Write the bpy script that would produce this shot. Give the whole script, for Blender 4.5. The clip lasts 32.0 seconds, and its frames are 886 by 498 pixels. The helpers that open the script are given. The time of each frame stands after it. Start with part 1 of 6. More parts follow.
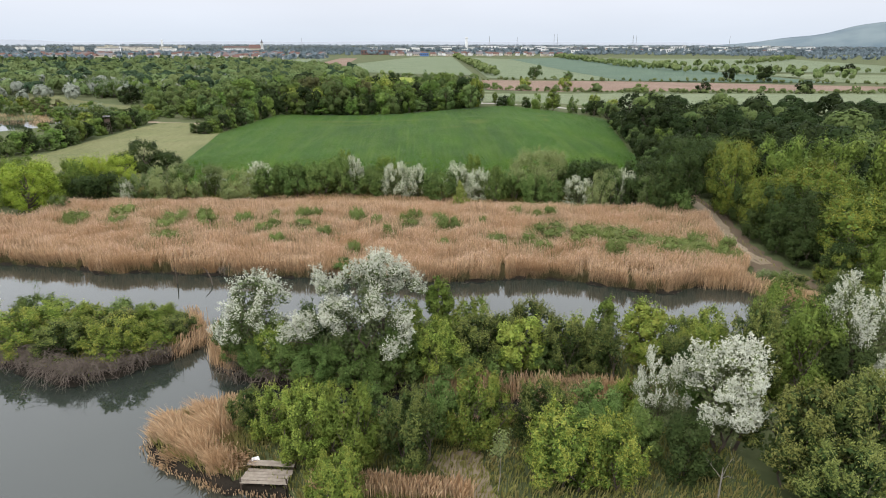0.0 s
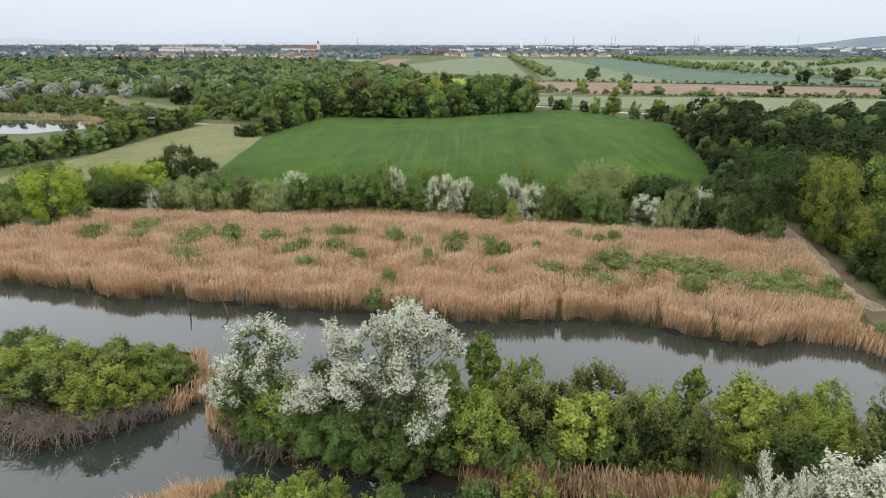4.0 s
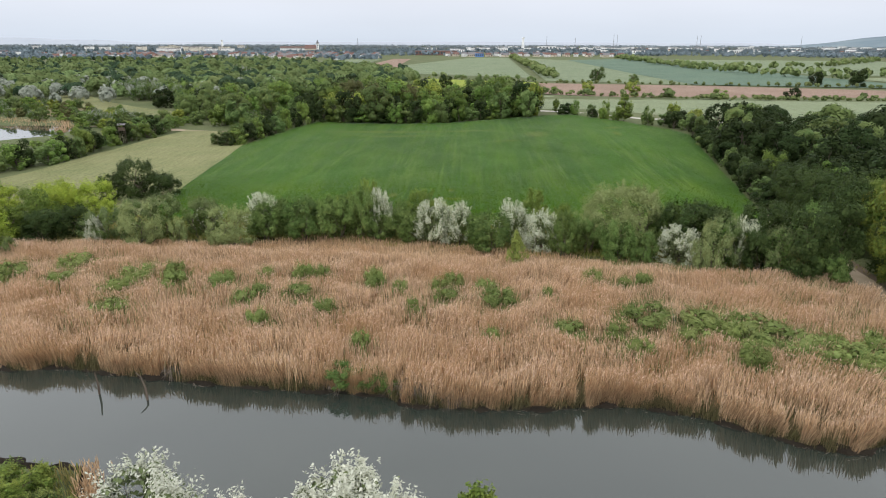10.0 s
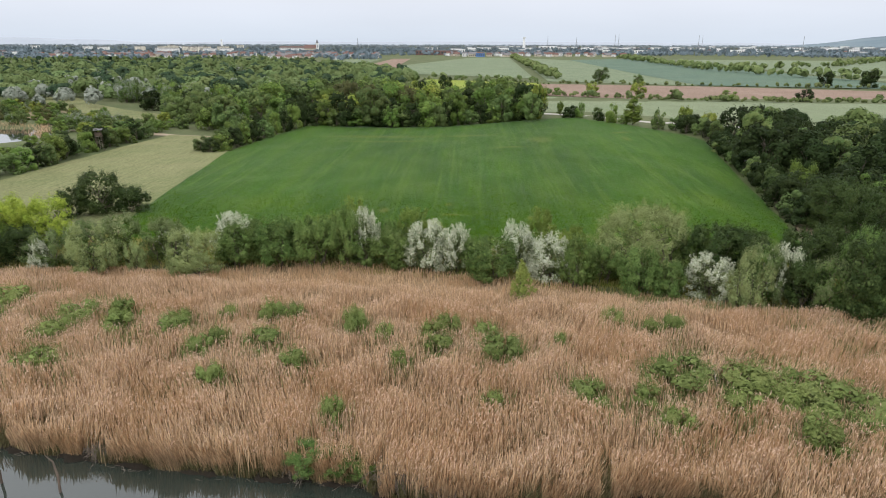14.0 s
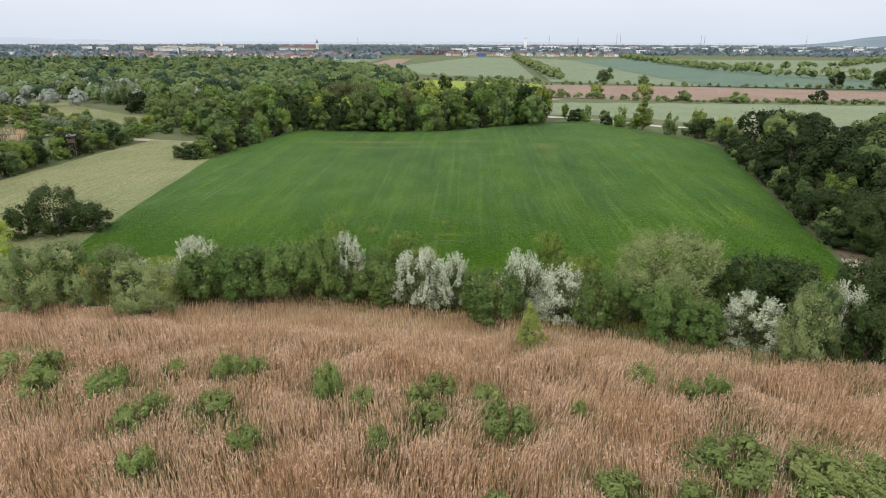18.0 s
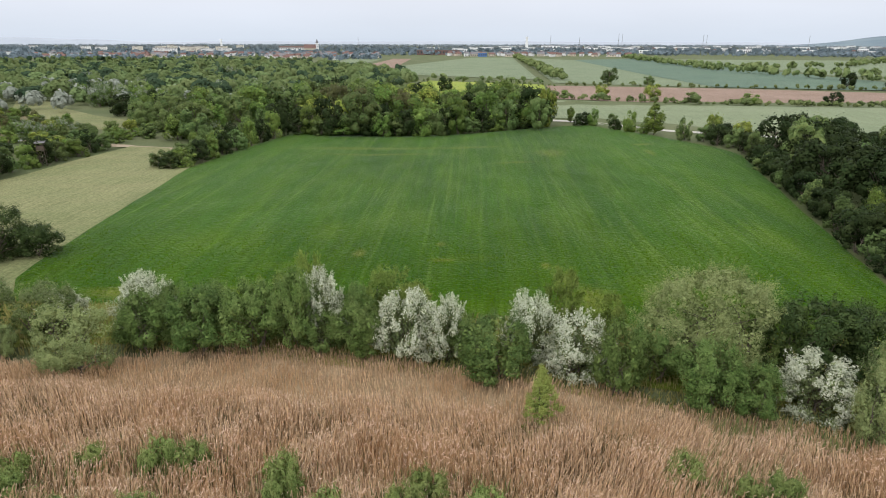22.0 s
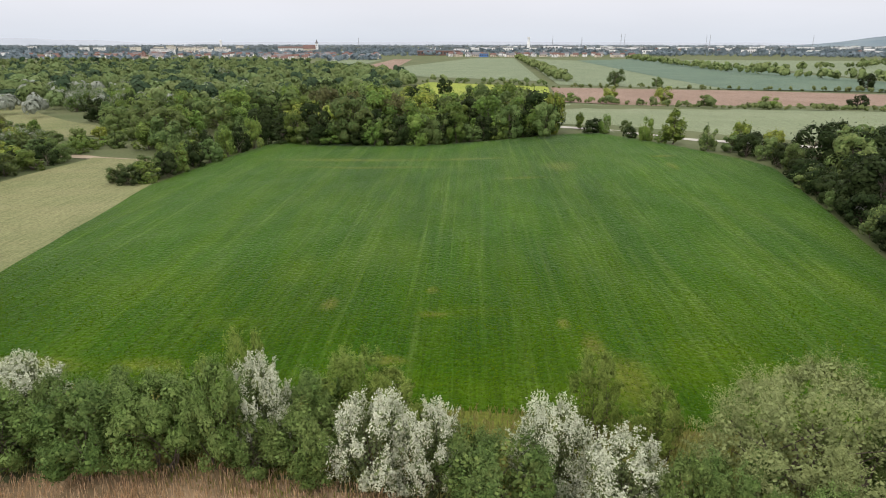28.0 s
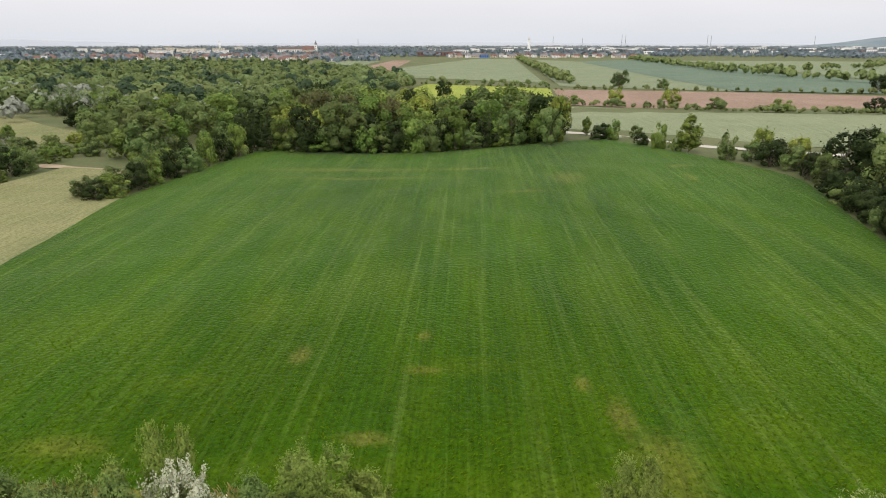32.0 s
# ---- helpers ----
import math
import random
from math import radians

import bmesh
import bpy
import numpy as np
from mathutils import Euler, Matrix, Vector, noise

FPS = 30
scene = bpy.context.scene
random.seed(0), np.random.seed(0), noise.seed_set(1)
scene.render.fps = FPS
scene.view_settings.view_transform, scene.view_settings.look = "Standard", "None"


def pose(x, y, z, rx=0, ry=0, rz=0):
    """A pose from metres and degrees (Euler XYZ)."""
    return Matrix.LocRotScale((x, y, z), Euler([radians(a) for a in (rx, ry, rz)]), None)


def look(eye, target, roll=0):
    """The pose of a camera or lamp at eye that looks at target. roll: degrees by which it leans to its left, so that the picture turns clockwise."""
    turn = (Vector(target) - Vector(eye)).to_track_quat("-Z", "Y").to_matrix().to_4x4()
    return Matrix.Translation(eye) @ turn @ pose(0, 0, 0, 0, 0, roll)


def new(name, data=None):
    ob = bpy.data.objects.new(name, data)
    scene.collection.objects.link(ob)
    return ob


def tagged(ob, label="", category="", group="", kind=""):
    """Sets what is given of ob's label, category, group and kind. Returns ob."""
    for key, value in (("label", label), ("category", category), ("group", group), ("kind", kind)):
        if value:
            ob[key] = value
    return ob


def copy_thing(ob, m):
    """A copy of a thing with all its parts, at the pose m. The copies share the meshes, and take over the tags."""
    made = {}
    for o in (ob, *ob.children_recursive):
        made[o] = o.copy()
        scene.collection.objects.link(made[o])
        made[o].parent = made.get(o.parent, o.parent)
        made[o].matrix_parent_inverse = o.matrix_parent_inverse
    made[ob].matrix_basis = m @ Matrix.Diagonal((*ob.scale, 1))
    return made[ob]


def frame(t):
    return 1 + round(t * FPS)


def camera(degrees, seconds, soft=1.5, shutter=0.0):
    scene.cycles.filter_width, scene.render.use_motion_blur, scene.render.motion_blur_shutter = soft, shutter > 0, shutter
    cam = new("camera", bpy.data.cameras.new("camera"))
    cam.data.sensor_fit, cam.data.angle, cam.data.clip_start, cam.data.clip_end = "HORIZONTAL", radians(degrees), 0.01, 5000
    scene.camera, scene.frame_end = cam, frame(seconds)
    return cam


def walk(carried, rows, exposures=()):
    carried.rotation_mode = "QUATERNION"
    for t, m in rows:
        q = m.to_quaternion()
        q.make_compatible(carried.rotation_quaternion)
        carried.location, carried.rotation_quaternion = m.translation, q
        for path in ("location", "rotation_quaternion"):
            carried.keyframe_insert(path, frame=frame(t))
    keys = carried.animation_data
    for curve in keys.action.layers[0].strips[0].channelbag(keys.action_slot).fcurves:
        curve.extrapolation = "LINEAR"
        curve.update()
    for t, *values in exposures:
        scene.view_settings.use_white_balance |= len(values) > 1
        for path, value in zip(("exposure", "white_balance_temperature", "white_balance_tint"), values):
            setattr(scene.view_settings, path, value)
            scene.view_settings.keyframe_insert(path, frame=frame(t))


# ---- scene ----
# ------------------------------------------------------------------ camera
cam = camera(70.0, 32.0, 1.0)
# seconds, x, y, z, yaw, pitch, roll
PATH = [
    (0, -0.302, 2.278, 26.653, -3.019, -18.152, 0.091),
    (0.5, -0.185, 3.685, 26.652, -2.98, -18.147, 0.095),
    (1, -0.073, 5.09, 26.651, -2.919, -18.142, 0.099),
    (1.5, 0.032, 6.494, 26.65, -1.651, -18.138, 0.102),
    (2, 0.132, 7.895, 26.649, 0.484, -18.134, 0.106),
    (2.5, 0.226, 9.295, 26.647, 1.657, -18.131, 0.109),
    (3, 0.316, 10.692, 26.645, 1.668, -18.128, 0.112),
    (3.5, 0.401, 12.087, 26.643, 1.678, -18.126, 0.115),
    (5.5, 0.701, 17.652, 26.631, 1.715, -18.122, 0.125),
    (6, 0.768, 19.04, 26.627, 1.723, -18.121, 0.127),
    (7, 0.893, 21.816, 26.619, 1.739, -18.122, 0.13),
    (8, 1.008, 24.592, 26.61, 1.755, -18.124, 0.133),
    (9, 1.116, 27.371, 26.599, 1.77, -18.127, 0.135),
    (10, 1.218, 30.156, 26.588, 1.786, -18.131, 0.136),
    (11, 1.315, 32.949, 26.575, 1.803, -18.136, 0.137),
    (12, 1.409, 35.751, 26.561, 1.821, -18.141, 0.137),
    (13, 1.5, 38.564, 26.546, 1.84, -18.146, 0.136),
    (14, 1.59, 41.387, 26.53, 1.86, -18.151, 0.135),
    (14.5, 1.635, 42.802, 26.521, 1.871, -18.154, 0.134),
    (16.5, 1.814, 48.488, 26.485, 1.917, -18.164, 0.128),
    (17, 1.859, 49.914, 26.475, 1.929, -18.166, 0.126),
    (18, 1.949, 52.77, 26.454, 1.955, -18.17, 0.122),
    (19, 2.039, 55.629, 26.432, 1.982, -18.174, 0.117),
    (20, 2.13, 58.489, 26.409, 2.009, -18.176, 0.111),
    (21, 2.22, 61.346, 26.385, 2.037, -18.177, 0.105),
    (22, 2.31, 64.198, 26.36, 2.066, -18.177, 0.097),
    (23, 2.398, 67.043, 26.334, 2.094, -18.175, 0.089),
    (24, 2.484, 69.879, 26.306, 2.122, -18.172, 0.081),
    (25, 2.567, 72.706, 26.278, 2.148, -18.167, 0.072),
    (26, 2.644, 75.524, 26.248, 2.173, -18.159, 0.062),
    (26.5, 2.681, 76.931, 26.233, 2.185, -18.155, 0.056),
    (28.5, 2.808, 82.555, 26.168, 2.223, -18.131, 0.033),
    (29, 2.834, 83.965, 26.152, 2.23, -18.123, 0.027),
    (30, 2.877, 86.8, 26.118, 2.241, -18.106, 0.014),
    (31, 2.906, 89.666, 26.082, 2.246, -18.085, 0.001),
    (32, 2.919, 92.582, 26.046, 2.245, -18.062, -0.013),
]
walk(cam, [(t, look((x, y, z), (x - math.sin(radians(a)) * math.cos(radians(p)), y + math.cos(radians(a)) * math.cos(radians(p)), z + math.sin(radians(p))), r))
           for t, x, y, z, a, p, r in PATH],
     [(0, 0.06, 6280, 11), (5, 0.03, 6270, 11), (12, 0.0, 6260, 11), (19, 0.0, 6250, 11), (26, 0.0, 6400, 12), (29, 0.0, 6650, 13), (32, 0.0, 6800, 13)])

# ------------------------------------------------------------------ world and light
SUN_EL, SUN_AZ = radians(52), radians(215)
world = bpy.data.worlds.new("overcast_sky")
scene.world = world
world.use_nodes = True
wn, wl = world.node_tree.nodes, world.node_tree.links
wn.clear()
sky = wn.new("ShaderNodeTexSky")
sky.sky_type, sky.sun_disc = "NISHITA", False
sky.sun_elevation, sky.sun_rotation = SUN_EL, SUN_AZ
sky.air_density, sky.dust_density, sky.ozone_density = 1.0, 4.0, 1.0
bg_sky = wn.new("ShaderNodeBackground")
bg_sky.inputs["Strength"].default_value = 0.05
wl.new(sky.outputs[0], bg_sky.inputs["Color"])
# the cloud layer: a pale even grey, a little brighter overhead
geo = wn.new("ShaderNodeTexCoord")
sep = wn.new("ShaderNodeSeparateXYZ")
wl.new(geo.outputs["Generated"], sep.inputs[0])
ramp = wn.new("ShaderNodeValToRGB")
ramp.color_ramp.elements[0].position, ramp.color_ramp.elements[0].color = 0.0, (0.77, 0.84, 0.92, 1)
ramp.color_ramp.elements[1].position, ramp.color_ramp.elements[1].color = 1.0, (1.68, 1.68, 1.68, 1)
e = ramp.color_ramp.elements.new(0.06)
e.color = (0.90, 0.93, 0.99, 1)
e = ramp.color_ramp.elements.new(0.25)
e.color = (1.72, 1.74, 1.77, 1)
e = ramp.color_ramp.elements.new(0.45)
e.color = (1.84, 1.85, 1.87, 1)
wl.new(sep.outputs["Z"], ramp.inputs[0])
cn = wn.new("ShaderNodeTexNoise")
cn.inputs["Scale"].default_value, cn.inputs["Detail"].default_value = 3.0, 5.0
cmap = wn.new("ShaderNodeMapping")
cmap.inputs["Scale"].default_value = (1, 1, 5)
wl.new(geo.outputs["Generated"], cmap.inputs[0])
wl.new(cmap.outputs[0], cn.inputs["Vector"])
cm = wn.new("ShaderNodeMapRange")
cm.inputs[3].default_value, cm.inputs[4].default_value = 0.93, 1.07
wl.new(cn.outputs[0], cm.inputs[0])
cmul = wn.new("ShaderNodeVectorMath")
cmul.operation = "SCALE"
wl.new(ramp.outputs[0], cmul.inputs[0])
wl.new(cm.outputs[0], cmul.inputs["Scale"])
bg_cloud = wn.new("ShaderNodeBackground")
bg_cloud.inputs["Strength"].default_value = 1.0
wl.new(cmul.outputs[0], bg_cloud.inputs["Color"])
wmix = wn.new("ShaderNodeMixShader")
wmix.inputs[0].default_value = 0.9
wl.new(bg_sky.outputs[0], wmix.inputs[1])
wl.new(bg_cloud.outputs[0], wmix.inputs[2])
wout = wn.new("ShaderNodeOutputWorld")
wl.new(wmix.outputs[0], wout.inputs["Surface"])

sun = new("sun", bpy.data.lights.new("sun", "SUN"))
sun.data.energy, sun.data.angle, sun.data.color = 1.1, radians(18), (1.0, 0.975, 0.94)
sun.matrix_world = look((0, 0, 300), (300 * -math.sin(SUN_AZ) / math.tan(SUN_EL), 300 * -math.cos(SUN_AZ) / math.tan(SUN_EL), 0))
scene.view_settings.exposure = 0.0

# ------------------------------------------------------------------ materials


def nodes_of(name):
    mt = bpy.data.materials.new(name)
    mt.use_nodes = True
    nt = mt.node_tree
    return mt, nt.nodes, nt.links, nt.nodes["Principled BSDF"]


def mixed(n, l, a, b, fac):
    """A colour between a and b (colours or sockets) by the socket or number fac."""
    x = n.new("ShaderNodeMix")
    x.data_type = "RGBA"
    for socket, v in ((x.inputs[6], a), (x.inputs[7], b), (x.inputs[0], fac)):
        if isinstance(v, bpy.types.NodeSocket):
            l.new(v, socket)
        elif isinstance(v, (int, float)):
            socket.default_value = v
        else:
            socket.default_value = (*v, 1)
    return x.outputs[2]


def noise_of(n, l, scale, detail=4, coords="Object", stretch=None, low=0.35, high=0.65):
    tc = n.new("ShaderNodeTexCoord")
    src = tc.outputs[coords]
    if stretch:
        mp = n.new("ShaderNodeMapping")
        mp.inputs["Scale"].default_value = stretch
        l.new(src, mp.inputs[0])
        src = mp.outputs[0]
    t = n.new("ShaderNodeTexNoise")
    t.inputs["Scale"].default_value, t.inputs["Detail"].default_value = scale, detail
    l.new(src, t.inputs["Vector"])
    r = n.new("ShaderNodeMapRange")
    r.inputs[1].default_value, r.inputs[2].default_value = low, high
    l.new(t.outputs[0], r.inputs[0])
    return r.outputs[0]


def bump(n, l, b, height, strength, distance):
    k = n.new("ShaderNodeBump")
    k.inputs["Strength"].default_value, k.inputs["Distance"].default_value = strength, distance
    l.new(height, k.inputs["Height"])
    l.new(k.outputs[0], b.inputs["Normal"])


def surface(name, a, b, scale=3.0, rough=0.8, fine=None, strength=0.4, distance=0.05, metal=0.0):
    """A rough two-tone surface with broad stains and fine grain."""
    mt, n, l, p = nodes_of(name)
    broad = noise_of(n, l, scale, 5)
    grain = noise_of(n, l, fine or scale * 12, 6, low=0.25, high=0.75)
    c = mixed(n, l, a, b, broad)
    dark = tuple(v * 0.72 for v in a)
    g = mixed(n, l, dark, c, grain)
    c2 = mixed(n, l, c, g, 0.6)
    l.new(c2, p.inputs["Base Color"])
    p.inputs["Roughness"].default_value, p.inputs["Metallic"].default_value = rough, metal
    p.inputs["Specular IOR Level"].default_value = 0.1 if rough > 0.82 else 0.5
    bump(n, l, p, grain, strength, distance)
    return mt


def foliage(name, a, b, c, through_light=0.07, rough=0.55, spread=0.16, patch=0.9, speckle=1.0):
    """Leaves: a to b from leaf to leaf, c in some sprigs and some trees, thin enough to let light through."""
    mt, n, l, p = nodes_of(name)
    g = n.new("ShaderNodeNewGeometry")
    o = n.new("ShaderNodeObjectInfo")
    r0 = n.new("ShaderNodeMapRange")
    r0.inputs[3].default_value, r0.inputs[4].default_value = 0.5 - 0.5 * speckle, 0.5 + 0.5 * speckle
    l.new(g.outputs["Random Per Island"], r0.inputs[0])
    leafy = mixed(n, l, a, b, r0.outputs[0])
    sprig = noise_of(n, l, patch, 3, low=0.42, high=0.66)
    m1 = n.new("ShaderNodeMath")
    m1.operation = "MULTIPLY"
    l.new(sprig, m1.inputs[0])
    m1.inputs[1].default_value = 0.65
    col = mixed(n, l, leafy, c, m1.outputs[0])
    hsv = n.new("ShaderNodeHueSaturation")
    r1 = n.new("ShaderNodeMapRange")
    r1.inputs[3].default_value, r1.inputs[4].default_value = 0.5 - spread * 0.05, 0.5 + spread * 0.05
    l.new(o.outputs["Random"], r1.inputs[0])
    l.new(r1.outputs[0], hsv.inputs["Hue"])
    r2 = n.new("ShaderNodeMapRange")
    r2.inputs[3].default_value, r2.inputs[4].default_value = 1 - spread, 1 + spread
    m2 = n.new("ShaderNodeMath")
    m2.operation = "FRACT"
    m3 = n.new("ShaderNodeMath")
    m3.operation = "MULTIPLY"
    m3.inputs[1].default_value = 7.31
    l.new(o.outputs["Random"], m3.inputs[0])
    l.new(m3.outputs[0], m2.inputs[0])
    l.new(m2.outputs[0], r2.inputs[0])
    l.new(r2.outputs[0], hsv.inputs["Value"])
    l.new(col, hsv.inputs["Color"])
    l.new(hsv.outputs[0], p.inputs["Base Color"])
    p.inputs["Roughness"].default_value = rough
    p.inputs["Specular IOR Level"].default_value = 0.05
    tr = n.new("ShaderNodeBsdfTranslucent")
    l.new(hsv.outputs[0], tr.inputs[0])
    mx = n.new("ShaderNodeMixShader")
    mx.inputs[0].default_value = through_light
    l.new(p.outputs[0], mx.inputs[1])
    l.new(tr.outputs[0], mx.inputs[2])
    l.new(mx.outputs[0], n["Material Output"].inputs["Surface"])
    return mt


M_BARK = surface("grey_brown_bark", (0.16, 0.13, 0.10), (0.09, 0.075, 0.06), 2.0, 0.9, 14, 0.8, 0.05)
M_PALEBARK = surface("pale_grey_bark", (0.40, 0.37, 0.32), (0.28, 0.25, 0.21), 2.0, 0.9, 14, 0.6, 0.03)
M_DEADWOOD = surface("bleached_dead_wood", (0.22, 0.18, 0.145), (0.13, 0.105, 0.085), 2.0, 0.9, 14, 0.6, 0.03)
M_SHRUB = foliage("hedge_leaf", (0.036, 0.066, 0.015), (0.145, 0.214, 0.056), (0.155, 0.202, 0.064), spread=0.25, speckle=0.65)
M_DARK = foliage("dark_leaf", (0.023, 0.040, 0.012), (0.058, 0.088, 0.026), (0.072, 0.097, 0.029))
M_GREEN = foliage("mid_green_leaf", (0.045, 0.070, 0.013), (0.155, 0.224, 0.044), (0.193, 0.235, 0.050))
M_BRIGHT = foliage("fresh_green_leaf", (0.065, 0.097, 0.015), (0.235, 0.293, 0.053), (0.303, 0.311, 0.064), spread=0.3)
M_OLIVE = foliage("olive_yellow_leaf", (0.062, 0.077, 0.019), (0.191, 0.214, 0.056), (0.222, 0.226, 0.067), spread=0.25)
M_YELLOW = foliage("yellow_green_leaf", (0.129, 0.193, 0.023), (0.301, 0.378, 0.047), (0.316, 0.362, 0.055))
M_GOLD = foliage("golden_green_leaf", (0.098, 0.115, 0.017), (0.210, 0.228, 0.036), (0.225, 0.230, 0.040), spread=0.25, speckle=0.7)
M_WILLOW = foliage("willow_leaf", (0.129, 0.172, 0.058), (0.303, 0.351, 0.145), (0.261, 0.300, 0.115), 0.14, speckle=0.65)
M_FRESH = foliage("light_shrub_leaf", (0.093, 0.145, 0.025), (0.191, 0.255, 0.056), (0.183, 0.234, 0.053))
M_CONE = foliage("young_willow_leaf", (0.17, 0.215, 0.05), (0.29, 0.34, 0.09), (0.27, 0.31, 0.08))
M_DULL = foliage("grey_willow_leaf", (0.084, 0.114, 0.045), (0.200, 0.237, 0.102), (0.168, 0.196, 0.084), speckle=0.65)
M_SILVER = foliage("silver_leaf", (0.40, 0.41, 0.32), (0.66, 0.665, 0.56), (0.52, 0.53, 0.42), 0.25, 0.6, 0.10)
M_WHITE = foliage("white_blossom", (0.388, 0.407, 0.286), (0.621, 0.640, 0.495), (0.456, 0.485, 0.344), 0.22, 0.7, 0.06)
# three far wood greens, cooled to paint a little haze into the leaves
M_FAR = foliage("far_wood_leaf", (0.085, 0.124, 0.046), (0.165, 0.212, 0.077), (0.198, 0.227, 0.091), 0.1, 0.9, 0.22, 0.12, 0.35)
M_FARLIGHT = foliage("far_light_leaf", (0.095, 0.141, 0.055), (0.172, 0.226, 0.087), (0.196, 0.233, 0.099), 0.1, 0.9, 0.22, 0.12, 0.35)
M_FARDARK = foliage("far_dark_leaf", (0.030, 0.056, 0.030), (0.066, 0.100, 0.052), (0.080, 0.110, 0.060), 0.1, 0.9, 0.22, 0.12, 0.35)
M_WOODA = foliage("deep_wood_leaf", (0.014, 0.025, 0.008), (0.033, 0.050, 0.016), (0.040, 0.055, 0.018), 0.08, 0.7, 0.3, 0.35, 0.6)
M_WOODB = foliage("mid_wood_leaf", (0.069, 0.118, 0.025), (0.154, 0.223, 0.048), (0.178, 0.231, 0.057), 0.12, 0.6, 0.38, 0.35, 0.6)
M_WOODC = foliage("olive_wood_leaf", (0.061, 0.096, 0.029), (0.129, 0.178, 0.055), (0.145, 0.184, 0.064), 0.12, 0.6, 0.38, 0.35, 0.6)
M_BROWNLEAF = foliage("bronze_leaf", (0.070, 0.068, 0.028), (0.135, 0.132, 0.052), (0.125, 0.135, 0.050), 0.15, 0.6, 0.2, 0.35, 0.6)
M_SILVERFAR = foliage("grey_silver_leaf", (0.197, 0.217, 0.172), (0.344, 0.361, 0.303), (0.254, 0.279, 0.217), 0.25, 0.7, 0.15)
# bluish haze is painted into the leaf colour of the farthest bands
M_HORIZON = foliage("haze_tinted_far_leaf", (0.140, 0.183, 0.203), (0.200, 0.243, 0.269), (0.222, 0.265, 0.293), 0.2, 0.9, 0.2)
M_VEIL = foliage("haze_paled_far_leaf", (0.213, 0.247, 0.270), (0.265, 0.299, 0.322), (0.276, 0.310, 0.328), 0.2, 0.9, 0.2)
M_TUFT = foliage("reed_bed_herb", (0.115, 0.160, 0.045), (0.225, 0.280, 0.085), (0.240, 0.265, 0.098), 0.28, 0.6, 0.2, 0.9, 0.7)
M_REED = foliage("dry_reed", (0.317, 0.217, 0.132), (0.769, 0.565, 0.359), (0.479, 0.312, 0.166), 0.36, 0.7, 0.0, 0.16)
M_EDGE = foliage("olive_sedge", (0.10, 0.092, 0.045), (0.21, 0.175, 0.09), (0.125, 0.125, 0.05), 0.2, 0.7, 0.0, 0.5)
M_PLUME = foliage("reed_plume", (0.567, 0.407, 0.292), (0.793, 0.600, 0.451), (0.725, 0.512, 0.380), 0.4, 0.8, 0.0, 0.16)
M_REEDGREEN = foliage("young_reed", (0.11, 0.15, 0.045), (0.20, 0.24, 0.085), (0.25, 0.245, 0.11), 0.3, 0.6, 0.0)
M_CROP = foliage("wheat_blade", (0.047, 0.105, 0.003), (0.084, 0.160, 0.003), (0.113, 0.166, 0.004), 0.35, 0.8, 0.0, speckle=0.5)
M_MUD = surface("wet_dark_mud", (0.020, 0.016, 0.012), (0.036, 0.029, 0.021), 0.4, 0.9, 5.0, 0.7, 0.1)
M_BANKGRASS = foliage("bank_grass", (0.16, 0.18, 0.045), (0.28, 0.265, 0.09), (0.36, 0.28, 0.13), 0.25, 0.7, 0.0)
M_GROUND = surface("meadow_soil", (0.088, 0.108, 0.045), (0.128, 0.136, 0.066), 0.05, 0.95, 1.2, 0.5, 0.1)
M_LITTER = surface("reed_litter", (0.35, 0.255, 0.155), (0.235, 0.175, 0.10), 0.3, 0.95, 5.0, 0.6, 0.1)
M_PATH = surface("dry_earth_track", (0.33, 0.27, 0.19), (0.24, 0.19, 0.125), 0.25, 0.95, 4.0, 0.4, 0.05)
M_EARTH = surface("brown_trodden_earth", (0.165, 0.122, 0.086), (0.120, 0.098, 0.060), 0.3, 0.95, 4.0, 0.5, 0.05)
M_GRAVEL = surface("pale_gravel", (0.46, 0.44, 0.39), (0.38, 0.35, 0.30), 0.2, 0.95, 3.0, 0.3, 0.05)
M_PLANK = surface("weathered_plank", (0.36, 0.31, 0.25), (0.24, 0.20, 0.16), 2.5, 0.85, 18, 0.5, 0.02)
M_TIMBER = surface("dark_stained_timber", (0.13, 0.10, 0.075), (0.08, 0.06, 0.05), 1.5, 0.85, 14, 0.5, 0.02)
M_BOARD = surface("white_painted_board", (0.86, 0.86, 0.85), (0.78, 0.78, 0.77), 2.0, 0.6, 20, 0.1, 0.01)
M_PLASTER = surface("white_plaster", (0.84, 0.83, 0.81), (0.76, 0.75, 0.73), 0.1, 0.85, 1.5, 0.1, 0.02)
M_CREAM = surface("cream_plaster", (0.66, 0.58, 0.46), (0.58, 0.50, 0.40), 0.1, 0.85, 1.5, 0.1, 0.02)
M_PALECREAM = surface("pale_cream_plaster", (0.74, 0.69, 0.58), (0.66, 0.61, 0.52), 0.1, 0.85, 1.5, 0.1, 0.02)
M_TILE = surface("red_roof_tile", (0.205, 0.125, 0.105), (0.15, 0.10, 0.088), 0.2, 0.85, 3.0, 0.2, 0.05)
M_OLDTILE = surface("weathered_brown_tile", (0.15, 0.105, 0.09), (0.11, 0.085, 0.075), 0.2, 0.9, 3.0, 0.2, 0.05)
M_SLATE = surface("grey_roof", (0.20, 0.19, 0.19), (0.14, 0.13, 0.135), 0.2, 0.8, 3.0, 0.2, 0.05)
M_GLASS = surface("dark_window_glass", (0.05, 0.06, 0.07), (0.08, 0.09, 0.10), 0.5, 0.15, 2.0, 0.0, 0.01)
